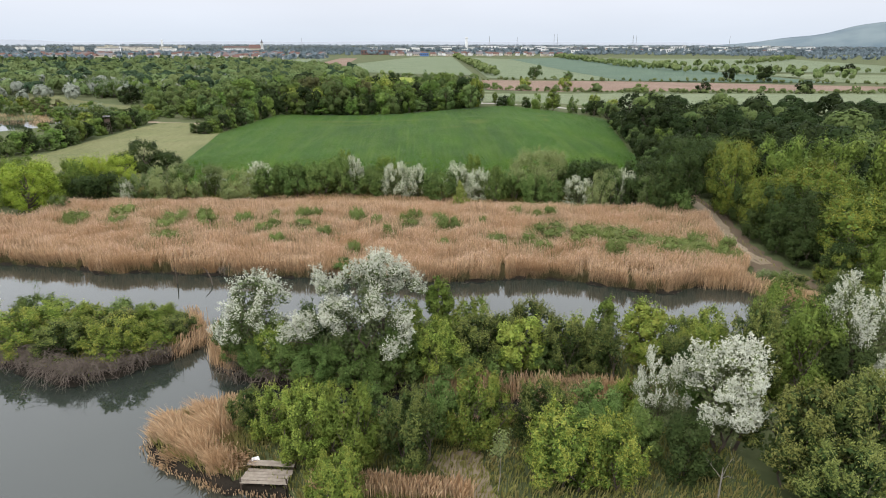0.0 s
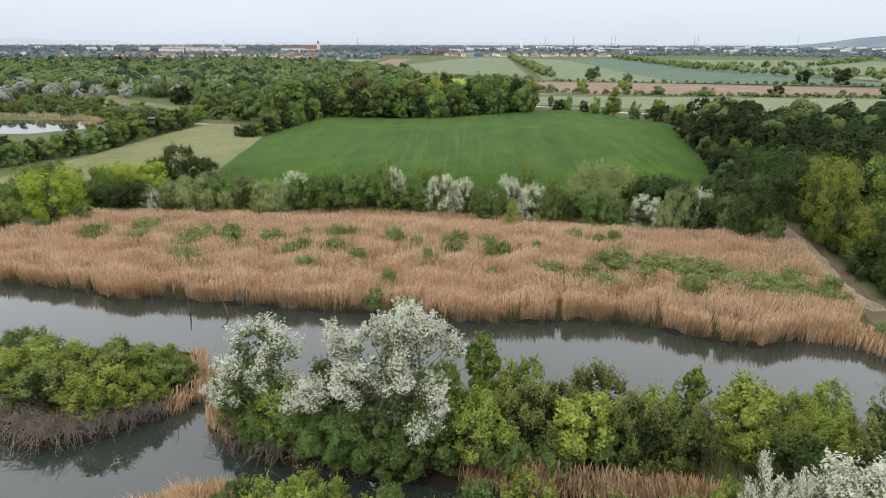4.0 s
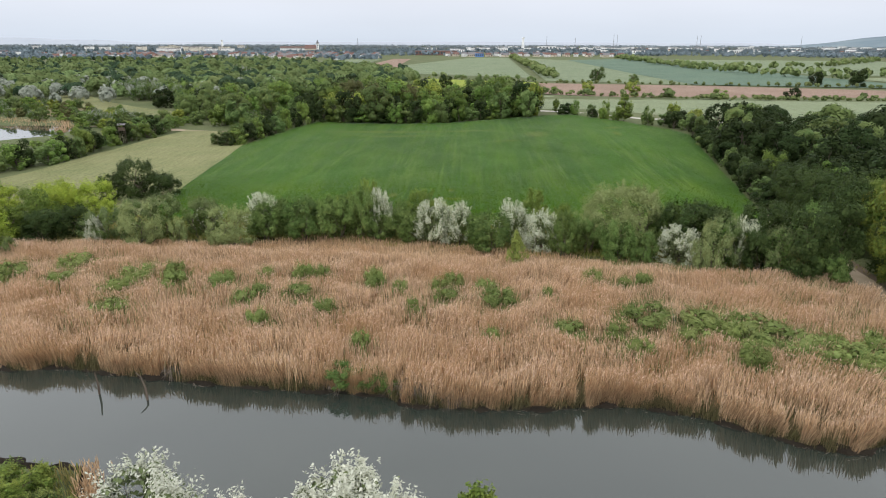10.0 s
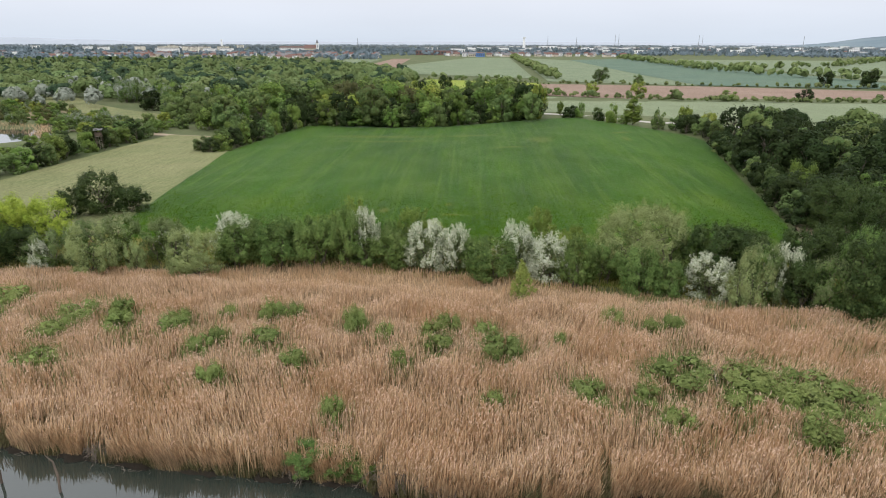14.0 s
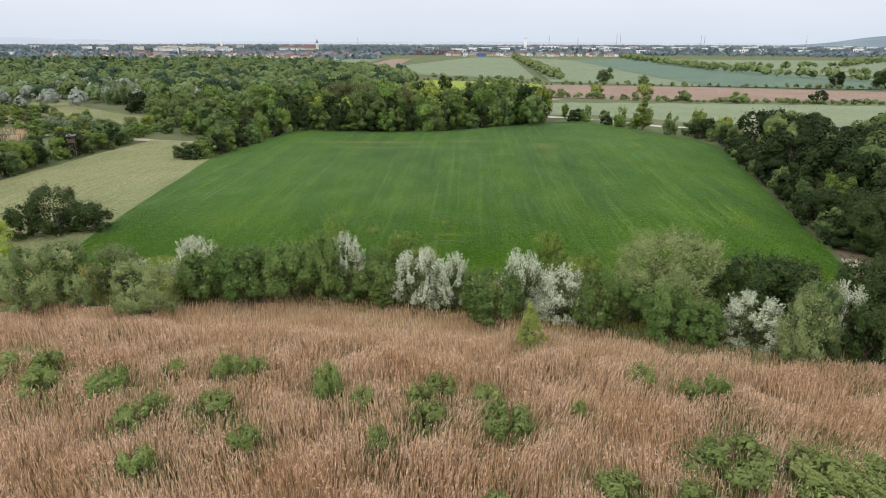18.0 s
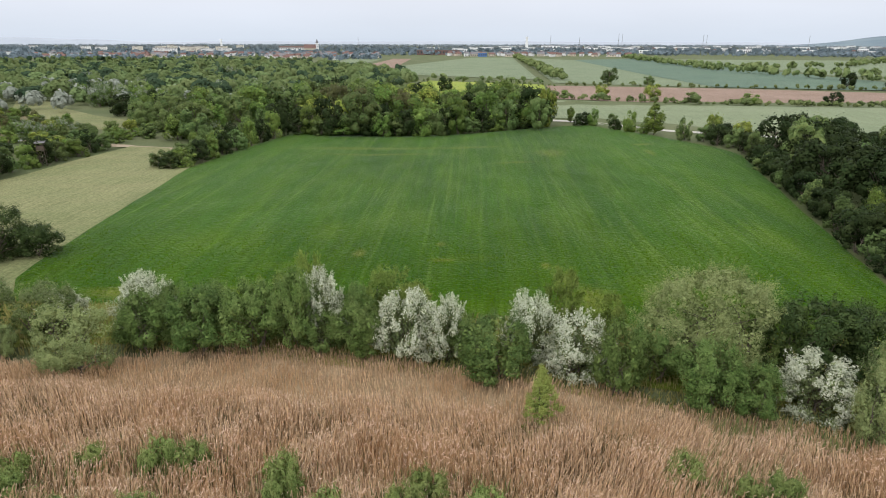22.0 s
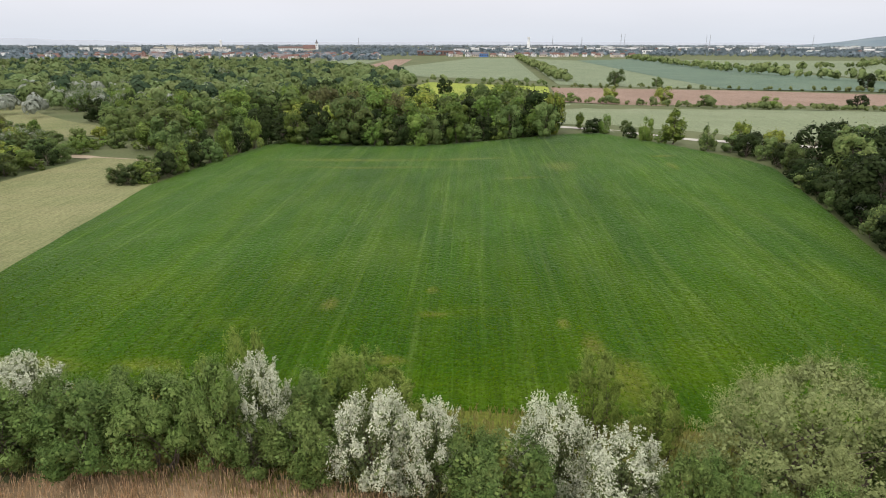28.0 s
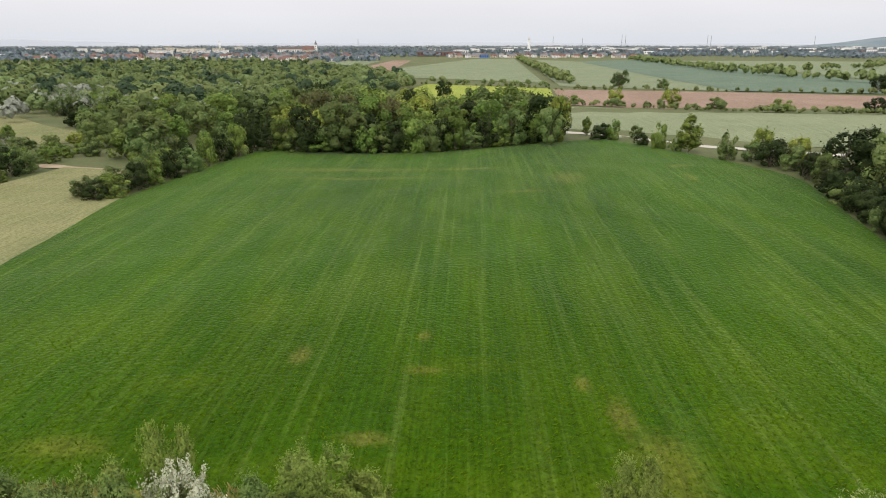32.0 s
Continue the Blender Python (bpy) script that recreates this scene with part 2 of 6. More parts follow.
M_STEEL = surface("galvanised_steel", (0.36, 0.37, 0.38), (0.28, 0.29, 0.30), 0.5, 0.5, 4.0, 0.1, 0.01, 0.6)
M_BLUE = surface("blue_cladding", (0.10, 0.22, 0.50), (0.08, 0.18, 0.42), 0.2, 0.6, 2.0, 0.1, 0.01)


def crop_material(name, a, b, c, spots=(), streak=None, sheen=0.0, drilled=False):
    """A crop seen from above: broad patches, drill rows along y, and the bald or pale spots given as x, y, rx, ry, strength."""
    mt, n, l, p = nodes_of(name)
    broad = noise_of(n, l, 0.035, 5, stretch=(1, 0.45, 1) if drilled else None, low=0.38, high=0.62)
    patch = noise_of(n, l, 0.16, 6, stretch=(1.6, 0.22, 1) if drilled else (0.45, 1, 1), low=0.42, high=0.68)
    grain = noise_of(n, l, 2.6, 8, low=0.3, high=0.7)
    col = mixed(n, l, a, b, broad)
    m = n.new("ShaderNodeMath")
    m.operation = "MULTIPLY"
    m.inputs[1].default_value = 0.4
    l.new(patch, m.inputs[0])
    col = mixed(n, l, col, c, m.outputs[0])
    if streak:
        lines = noise_of(n, l, 1.0, 3, stretch=(1.3, 0.014, 1), low=0.52, high=0.74)
        m = n.new("ShaderNodeMath")
        m.operation = "MULTIPLY"
        m.inputs[1].default_value = 0.46
        l.new(lines, m.inputs[0])
        col = mixed(n, l, col, streak, m.outputs[0])
    tc = n.new("ShaderNodeTexCoord")
    for x, y, rx, ry, k in spots:
        sub = n.new("ShaderNodeVectorMath")
        sub.operation = "SUBTRACT"
        l.new(tc.outputs["Object"], sub.inputs[0])
        sub.inputs[1].default_value = (x, y, 0)
        div = n.new("ShaderNodeVectorMath")
        div.operation = "MULTIPLY"
        l.new(sub.outputs[0], div.inputs[0])
        div.inputs[1].default_value = (1 / rx, 1 / ry, 0)
        ln = n.new("ShaderNodeVectorMath")
        ln.operation = "LENGTH"
        l.new(div.outputs[0], ln.inputs[0])
        wob = n.new("ShaderNodeTexNoise")
        wob.inputs["Scale"].default_value, wob.inputs["Detail"].default_value = 1.6, 7
        l.new(tc.outputs["Object"], wob.inputs["Vector"])
        add = n.new("ShaderNodeMath")
        add.operation = "ADD"
        l.new(ln.outputs["Value"], add.inputs[0])
        l.new(wob.outputs[0], add.inputs[1])
        r = n.new("ShaderNodeMapRange")
        r.inputs[1].default_value, r.inputs[2].default_value = 1.6, 0.8
        r.inputs[3].default_value, r.inputs[4].default_value = 0.0, k * 0.6
        l.new(add.outputs[0], r.inputs[0])
        col = mixed(n, l, col, (0.215, 0.185, 0.045) if k > 0.3 else (0.120, 0.165, 0.006), r.outputs[0])
    dark = n.new("ShaderNodeMapRange")
    dark.inputs[3].default_value, dark.inputs[4].default_value = 0.50, 1.34
    rows = noise_of(n, l, 1.0, 3, stretch=(5.5, 0.10, 1), low=0.3, high=0.7)
    both = n.new("ShaderNodeMath")
    both.operation = "MULTIPLY_ADD"
    both.inputs[1].default_value = 0.45
    l.new(rows, both.inputs[0])
    half = n.new("ShaderNodeMath")
    half.operation = "MULTIPLY"
    half.inputs[1].default_value = 0.55
    l.new(grain, half.inputs[0])
    l.new(half.outputs[0], both.inputs[2])
    l.new(both.outputs[0], dark.inputs[0])
    sc = n.new("ShaderNodeVectorMath")
    sc.operation = "SCALE"
    l.new(col, sc.inputs[0])
    l.new(dark.outputs[0], sc.inputs["Scale"])
    l.new(sc.outputs[0], p.inputs["Base Color"])
    p.inputs["Roughness"].default_value = 0.85
    p.inputs["Specular IOR Level"].default_value = 0.04
    p.inputs["Sheen Weight"].default_value, p.inputs["Sheen Roughness"].default_value = sheen, 0.26
    bump(n, l, p, grain, 0.6, 0.15)
    return mt


M_WHEAT = crop_material("green_wheat", (0.022, 0.063, 0.001), (0.032, 0.086, 0.001), (0.066, 0.118, 0.001), streak=(0.096, 0.152, 0.026), sheen=0.125, drilled=True,
                        spots=[(-11.3, 141.2, 1.0, 2.2, 0.6), (-0.9, 145.6, 0.8, 1.2, 0.5), (-3.9, 129.6, 2.2, 1.0, 0.6), (14.3, 133.0, 1.2, 3.0, 0.6),
                               (16.0, 127.0, 2.6, 5.0, 0.5), (12.2, 137.3, 0.8, 1.4, 0.6), (-35, 127.5, 6.0, 2.0, 0.6), (-24, 128.0, 3.5, 1.5, 0.4),
                               (-0.5, 139.3, 2.0, 0.8, 0.5), (24, 132, 6.0, 3.0, 0.28), (-20, 136.5, 4.0, 2.0, 0.28), (-17, 152, 4.0, 6.0, 0.28),
                               (3, 140, 5.0, 2.0, 0.28), (-22, 225, 26, 2.2, 0.35), (-18, 216, 20, 1.6, 0.31), (4, 224, 8, 1.6, 0.4), (22, 212, 4, 6, 0.32), (45, 219, 3, 1.5, 0.5), (44, 209, 1.2, 4, 0.4), (13, 202, 6, 1.2, 0.32), (20, 128, 7, 2.5, 0.28), (44, 150, 5.0, 8.0, 0.28), (30, 128, 5.0, 2.5, 0.28), (-6, 126, 12, 2.2, 0.29), (10, 124.5, 9, 2.5, 0.29), (-28, 127.5, 10, 2.0, 0.29), (32, 122, 10, 2.5, 0.29), (-8, 158, 7, 10, 0.2), (28, 140, 6, 9, 0.24), (-34, 146, 9, 7, 0.22)])
M_HAY = crop_material("pale_meadow", (0.155, 0.170, 0.075), (0.195, 0.200, 0.095), (0.235, 0.215, 0.112))
M_BRUSHLAND = crop_material("dry_rough_grass", (0.20, 0.165, 0.095), (0.26, 0.21, 0.125), (0.15, 0.165, 0.07))
M_MARGIN = crop_material("margin_grass", (0.115, 0.145, 0.022), (0.175, 0.175, 0.045), (0.235, 0.165, 0.075))
M_PALE = crop_material("pale_green_crop", (0.172, 0.205, 0.118), (0.198, 0.228, 0.135), (0.21, 0.232, 0.142))
M_PLOUGH = crop_material("ploughed_earth", (0.235, 0.165, 0.125), (0.27, 0.195, 0.15), (0.215, 0.155, 0.115))
M_RAPE = crop_material("yellow_green_crop", (0.23, 0.28, 0.05), (0.265, 0.30, 0.06), (0.225, 0.275, 0.065))
M_FIELDA = crop_material("far_green_crop", (0.155, 0.192, 0.114), (0.178, 0.212, 0.130), (0.198, 0.226, 0.142))
M_FIELDB = crop_material("blue_green_crop", (0.100, 0.148, 0.108), (0.120, 0.168, 0.120), (0.135, 0.175, 0.116))


def water_material():
    mt, n, l, p = nodes_of("still_green_water")
    broad = noise_of(n, l, 0.06, 4)
    l.new(mixed(n, l, (0.024, 0.031, 0.025), (0.029, 0.036, 0.028), broad), p.inputs["Base Color"])
    p.inputs["Roughness"].default_value, p.inputs["IOR"].default_value = 0.02, 1.67
    bump(n, l, p, noise_of(n, l, 1.6, 4, stretch=(1, 0.6, 1), low=0, high=1), 0.05, 0.02)
    return mt


M_WATER = water_material()


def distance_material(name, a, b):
    """A plain backdrop of far hills: overcast haze put into colour and slight glow."""
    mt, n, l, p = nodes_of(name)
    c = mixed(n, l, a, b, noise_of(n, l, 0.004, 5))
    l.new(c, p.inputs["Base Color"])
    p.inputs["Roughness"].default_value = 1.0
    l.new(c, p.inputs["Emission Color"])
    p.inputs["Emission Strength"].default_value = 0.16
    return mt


M_HILL = distance_material("hazed_glow_hill", (0.088, 0.125, 0.150), (0.155, 0.195, 0.205))
M_RIDGE = distance_material("hazed_glow_ridge", (0.29, 0.315, 0.35), (0.31, 0.335, 0.37))

# ------------------------------------------------------------------ mesh helpers
rng = np.random.default_rng(7)


def mesh_from(name, verts, quads, material=None, tris=None, smooth=False):
    """A mesh from arrays of corners, four-cornered faces and three-cornered faces."""
    verts = np.asarray(verts, np.float32).reshape(-1, 3)
    quads = np.zeros((0, 4), np.int32) if quads is None else np.asarray(quads, np.int32).reshape(-1, 4)
    tris = np.zeros((0, 3), np.int32) if tris is None else np.asarray(tris, np.int32).reshape(-1, 3)
    me = bpy.data.meshes.new(name)
    me.vertices.add(len(verts))
    me.vertices.foreach_set("co", verts.ravel())
    me.loops.add(quads.size + tris.size)
    me.loops.foreach_set("vertex_index", np.concatenate([quads.ravel(), tris.ravel()]))
    me.polygons.add(len(quads) + len(tris))
    starts = np.concatenate([np.arange(len(quads)) * 4, quads.size + np.arange(len(tris)) * 3]).astype(np.int32)
    me.polygons.foreach_set("loop_start", starts)
    if smooth:
        me.polygons.foreach_set("use_smooth", np.ones(len(quads) + len(tris), bool))
    me.update(calc_edges=True)
    if material:
        me.materials.append(material)
    return me


def part(name, data, parent=None, label=""):
    ob = new(name, data)
    ob.parent = parent
    return tagged(ob, label)


def bm_mesh(name, bm, material):
    me = bpy.data.meshes.new(name)
    bm.to_mesh(me)
    bm.free()
    me.materials.append(material)
    return me


def box_bm(sx, sy, sz, cx=0, cy=0, cz=0, bevel=0.0, turn=None):
    bm = bmesh.new()
    bmesh.ops.create_cube(bm, size=1.0)
    bmesh.ops.scale(bm, vec=(sx, sy, sz), verts=bm.verts)
    if bevel:
        bmesh.ops.bevel(bm, geom=bm.edges[:], offset=bevel, segments=1, affect="EDGES")
    if turn:
        bmesh.ops.transform(bm, matrix=turn, verts=bm.verts)
    bmesh.ops.translate(bm, vec=(cx, cy, cz), verts=bm.verts)
    return bm


def box(name, sx, sy, sz, cx, cy, cz, material, bevel=0.0, turn=None):
    return bm_mesh(name, box_bm(sx, sy, sz, cx, cy, cz, bevel, turn), material)


def tubes(paths, sides=6):
    """Tapered tubes along paths of (point, radius): corners and faces."""
    vs, qs, base = [], [], 0
    ring = np.arange(sides) * 2 * np.pi / sides
    for path in paths:
        pts = np.array([q[0] for q in path], float)
        for i, (pt, rad) in enumerate(path):
            d = pts[min(i + 1, len(pts) - 1)] - pts[max(i - 1, 0)]
            d /= np.linalg.norm(d) + 1e-9
            u = np.cross(d, (0.31, 0.87, 0.2))
            u /= np.linalg.norm(u) + 1e-9
            w = np.cross(d, u)
            vs.append(pts[i] + rad * (np.cos(ring)[:, None] * u + np.sin(ring)[:, None] * w))
        for i in range(len(path) - 1):
            a = base + i * sides + np.arange(sides)
            b = base + i * sides + (np.arange(sides) + 1) % sides
            qs.append(np.stack([a, b, b + sides, a + sides], 1))
        base += len(path) * sides
    return np.concatenate(vs), np.concatenate(qs)


def unit(v):
    return v / (np.linalg.norm(v, axis=-1, keepdims=True) + 1e-9)


def leaf_mesh(name, pos, nrm, along, length, width, material):
    """One pointed leaf or sprig per row: a quad with its tip and base on the axis `along`."""
    a = unit(along - (along * nrm).sum(1, keepdims=True) * nrm)
    s = np.cross(nrm, a)
    length, width = np.reshape(length, (-1, 1)), np.reshape(width, (-1, 1))
    mid = pos + a * length * 0.08
    v = np.stack([pos - a * length / 2, mid + s * width / 2 - nrm * width * 0.12, pos + a * length / 2, mid - s * width / 2 - nrm * width * 0.12], 1)
    return mesh_from(name, v.reshape(-1, 3), np.arange(len(pos) * 4).reshape(-1, 4), material)


def dirs(r, k):
    return unit(r.normal(size=(k, 3)))


# ------------------------------------------------------------------ plan: shores and ground


def inside(poly, x, y):
    poly = np.asarray(poly, float)
    c = np.zeros(x.shape, bool)
    for (x1, y1), (x2, y2) in zip(poly, np.roll(poly, -1, 0)):
        if y1 == y2:
            continue
        c ^= ((y1 > y) != (y2 > y)) & (x < (x2 - x1) * (y - y1) / (y2 - y1) + x1)
    return c


def depth_in(poly, x, y):
    """How far inside the polygon a point lies; negative outside."""
    poly = np.asarray(poly, float)
    best = np.full(x.shape, 1e9)
    for (x1, y1), (x2, y2) in zip(poly, np.roll(poly, -1, 0)):
        dx, dy = x2 - x1, y2 - y1
        t = np.clip(((x - x1) * dx + (y - y1) * dy) / (dx * dx + dy * dy + 1e-9), 0, 1)
        best = np.minimum(best, np.hypot(x - x1 - t * dx, y - y1 - t * dy))
    return np.where(inside(poly, x, y), best, -best)


WATER_Z = -1.2
NORTH_EDGE = [(-200, 95), (-120, 89), (-70, 85), (-54, 83.5), (-45, 81.5), (-38.3, 78.7), (-35, 79.5), (-27.5, 78.2), (-23, 77.5), (-15.6, 76.6), (-11.5, 76.2), (-5, 75.8),
              (-3.3, 74.3), (1.9, 74), (8, 74.1), (12.9, 74.9), (16, 74.6), (20, 73.4), (24, 71.3), (27, 69.6), (29.3, 69), (34, 71.3), (39, 70), (42, 65.3), (45, 62)]
NORTH = NORTH_EDGE + [(60, 60), (6000, 60), (6000, 6000), (-6000, 6000), (-6000, 95)]
ISLAND = [(-70, 53), (-50, 55.5), (-37.4, 55), (-34.8, 53.8), (-29.3, 51.2), (-26.4, 52.6), (-22.6, 55.3), (-21, 58), (-21.4, 61), (-23.5, 65.5), (-29.4, 66.4), (-38, 66.1), (-50, 64), (-70, 60)]
MIDDLE = [(-20, 59.8), (-17.9, 54), (-12.7, 50), (-6.5, 49), (1, 47.9), (9.7, 46.6), (14.2, 46.2), (18, 44), (26, 44), (26, 55), (14.4, 56), (1.4, 57.5), (-10, 60.5), (-17, 62.5), (-19.5, 62)]
FRONT = [(-19.7, 45.2), (-15.4, 47), (-10, 45.4), (0, 44.2), (10, 43.6), (18, 43.2), (22, 40), (30, -60), (-2, -60), (-6, 20), (-8.2, 36.2), (-10.7, 36.8), (-13.4, 37.5), (-14.8, 38.4), (-17.8, 40.1), (-19.5, 42)]
RIGHT = [(17, 42.6), (17, 45.5), (20, 52), (26, 55), (36, 57.5), (42, 64), (46, 70), (6000, 70), (6000, -6000), (22, -6000), (18, 30)]
WEST = [(-6000, 96), (-190, 96), (-170, -70), (-6000, -70)]
SOUTH = [(-6000, -55), (6000, -55), (6000, -6000), (-6000, -6000)]
POND = [(-185, 205), (-150, 203), (-126, 211), (-124, 226), (-134, 240), (-160, 248), (-190, 246)]


def ease(v):
    v = np.clip(v, 0, 1)
    return v * v * (3 - 2 * v)


def ground_z(x, y):
    """Height of the bare ground at arrays of places."""
    x, y = np.atleast_1d(np.asarray(x, float)), np.atleast_1d(np.asarray(y, float))
    dn = depth_in(NORTH, x, y)
    rise = 2.6 * ease((x + 20) / 75) * ease((y - 135) / 90) * (1 - ease((y - 290) / 70))
    north = -0.95 + 0.95 * ease(dn / 32) + rise
    low = np.full(x.shape, -0.75)
    other = np.maximum.reduce([depth_in(p, x, y) for p in (ISLAND, MIDDLE, FRONT, RIGHT, WEST, SOUTH)])
    land = np.where(dn > 0, north, low)
    land = np.where(dn < -1.5, low, land)
    shore = np.maximum(dn, other)
    z = -2.4 + (land + 2.4) * ease((shore + 0.7) / 1.4)
    pond = depth_in(POND, x, y)
    z = np.where(pond > -2, z - 2.0 * ease((pond + 2) / 3), z)
    return z + 0.10 * np.sin(x * 0.31 + 1.3 * np.sin(y * 0.17)) * np.cos(y * 0.23) * ease(shore / 3)


def gz(x, y):
    return float(ground_z(x, y)[0])


def axis(fine0, fine1, step, far0, far1):
    mid = list(np.arange(fine0, fine1 + 1e-6, step))
    up, d, v = [], step, fine1
    while v < far1:
        d *= 1.18
        v = min(v + d, far1)
        up.append(v)
    down, d, v = [], step, fine0
    while v > far0:
        d *= 1.18
        v = max(v - d, far0)
        down.append(v)
    return np.array(down[::-1] + mid + up)


def grid_mesh(name, gx, gy, gz_, material, smooth=True):
    """A sheet over a grid of places."""
    ny, nx = gx.shape
    idx = np.arange(nx * ny).reshape(ny, nx)
    q = np.stack([idx[:-1, :-1], idx[:-1, 1:], idx[1:, 1:], idx[1:, :-1]], -1).reshape(-1, 4)
    return mesh_from(name, np.stack([gx, gy, gz_], -1).reshape(-1, 3), q, material, smooth=smooth)


gx, gy = np.meshgrid(axis(-70, 70, 1.0, -4900, 4900), axis(26, 130, 1.0, -1500, 4900))
ground = tagged(new("ground", grid_mesh("ground", gx, gy, ground_z(gx.ravel(), gy.ravel()).reshape(gx.shape), M_GROUND)),
                "flat grassy farmland that reaches the horizon", "ground", kind="structure")


def water_sheet(name, poly, z, label):
    bm = bmesh.new()
    bm.faces.new([bm.verts.new((x, y, z)) for x, y in poly])
    return tagged(new(name, bm_mesh(name, bm, M_WATER)), label, "water", kind="structure")


water_sheet("water", [(-210, -72), (60, -72), (60, 72), (20, 80), (-60, 90), (-210, 100)], WATER_Z, "still grey-green water of an old river arm")
water_sheet("water", [(-195, 200), (-120, 200), (-120, 252), (-195, 252)], -0.9, "pale still pond among scrub")


def shore_strip(name, poly, closed, label, out=0.15, rise=0.38):
    """The dark wet foot of a bank along a shoreline."""
    p = np.array(poly + (poly[:1] if closed else []), float)
    seg = np.hypot(*np.diff(p, axis=0).T)
    cum = np.r_[0, np.cumsum(seg)]
    s = np.arange(0, cum[-1], 0.5)
    x, y = np.interp(s, cum, p[:, 0]), np.interp(s, cum, p[:, 1])
    x += 0.22 * np.sin(s * 1.7) + 0.15 * np.sin(s * 4.1)
    y += 0.22 * np.sin(s * 1.3 + 2) + 0.15 * np.sin(s * 3.7)
    dx, dy = np.gradient(x), np.gradient(y)
    k = np.hypot(dx, dy) + 1e-9
    nx, ny = -dy / k, dx / k
    cols = [(-out, -1.5), (-out * 0.6, -1.15), (0.1, -1.0 + 0.2 * rise), (0.6, -1.2 + rise + 0.25), (1.0, -1.4)]
    gx_ = np.stack([x + nx * a for a, _ in cols], 1)
    gy_ = np.stack([y + ny * a for a, _ in cols], 1)
    gz_ = np.stack([np.full(len(s), b) + 0.06 * np.sin(s * 2.3 + a * 3) for a, b in cols], 1)
    tagged(new(name, grid_mesh(name, gx_, gy_, gz_, M_MUD)), label, "bank", kind="structure")


shore_strip("bank", NORTH_EDGE, False, "dark muddy foot of the reed bank", 0.1, 0.1)
shore_strip("bank", ISLAND, True, "dark muddy foot of the island")
shore_strip("bank", MIDDLE[:8], False, "dark muddy foot of the wooded bank")
shore_strip("bank", (FRONT[10:] + FRONT[:6])[::-1], False, "dark muddy foot of the near bank")

# ------------------------------------------------------------------ fields


def sheet(name, left, right, near, far, nu, nv, lift, material, label, category="field"):
    """A crop between a left and a right edge (x by y), from near to far (y by u), laid over the ground."""
    u, v = np.meshgrid(np.linspace(0, 1, nu), np.linspace(0, 1, nv))
    y0, y1 = np.interp(u, *zip(*near)), np.interp(u, *zip(*far))
    y = y0 + v * (y1 - y0)
    x = np.interp(y, *zip(*left)) * (1 - u) + np.interp(y, *zip(*right)) * u
    z = ground_z(x.ravel(), y.ravel()).reshape(x.shape) + 0.05 + lift * ease(v / 0.10)
    ob = new(name, grid_mesh(name, x, y, z, material))
    return tagged(ob, label, category, kind="structure")


FIELD_LEFT = [(118, -44), (126, -46.5), (131, -49.7), (150, -52.3), (198, -57.5), (225, -54), (254, -48.5)]
FIELD_RIGHT = [(112, 44.2), (119, 46.4), (138, 51.2), (152, 53.8), (171, 57), (188, 59.8), (206, 63.2), (216, 60.8), (228, 54), (246, 45), (262, 34)]
FIELD_NEAR = [(0, 124.5), (0.35, 124), (0.6, 121.5), (0.8, 119), (1, 117)]
FIELD_FAR = [(0, 252), (0.33, 247), (0.62, 250), (0.9, 257), (1, 256)]
sheet("wheat_field", FIELD_LEFT, FIELD_RIGHT, FIELD_NEAR, FIELD_FAR, 120, 160, 0.24, M_WHEAT, "large field of green young wheat with pale bald spots")
sheet("grass_margin", [(100, -58), (130, -50)], [(95, 43), (122, 47.5), (130, 49.5)], [(0, 112), (0.3, 116), (0.6, 113), (0.85, 106), (1, 104)], [(0, 127), (1, 121)], 90, 16, 0.0, M_MARGIN, "yellowing grass margin between the hedge and the wheat", "grass")
sheet("meadow", [(120, -96), (142, -93), (165, -90), (185, -89), (220, -86), (232, -84)],
      [(120, -45.0), (131, -48.2), (150, -50.9), (198, -56.2), (212, -60.4), (232, -70)],
      [(0, 133), (1, 127)], [(0, 226), (0.6, 224), (1, 200)], 40, 60, 0.18, M_HAY, "mown meadow of dry pale grass")


def flat_field(name, poly, z, material, label):
    bm = bmesh.new()
    bm.faces.new([bm.verts.new((x, y, z)) for x, y in poly])
    bmesh.ops.triangulate(bm, faces=bm.faces[:])
    return tagged(new(name, bm_mesh(name, bm, material)), label, "field", kind="structure")


sheet("crop_field", [(225, 66), (245, 54), (262, 44), (285, 26), (330, 28), (366, 36)], [(225, 430), (366, 430)], [(0, 282), (0.04, 268), (0.06, 250), (0.1, 240), (0.25, 226), (1, 190)], [(0, 374), (0.18, 345), (0.42, 320), (1, 262)], 60, 30, 0.14, M_PALE, "strip of pale green crop behind the road")
flat_field("ploughed_field", [(45, 378), (108, 346), (200, 322), (480, 250), (480, 300), (300, 395), (160, 452), (70, 470), (52, 474)], 0.20, M_PLOUGH, "strip of bare brown ploughed earth")
flat_field("crop_field", [(-40, 400), (42, 378), (51, 480), (-24, 520)], 0.30, M_RAPE, "bright yellow-green flowering crop")
flat_field("crop_field", [(-58, 610), (54, 535), (79, 1190), (10, 1180), (-70, 800)], 0.30, M_FIELDA, "wide green crop field before the village")
flat_field("ploughed_field", [(-112, 725), (-62, 628), (-75, 810), (-84, 1090), (-112, 1090)], 0.35, M_PLOUGH, "bare brown earth field")
flat_field("crop_field", [(60, 500), (150, 462), (230, 800), (158, 1050), (92, 1180)], 0.25, M_FIELDA, "green crop field beside a hedge")
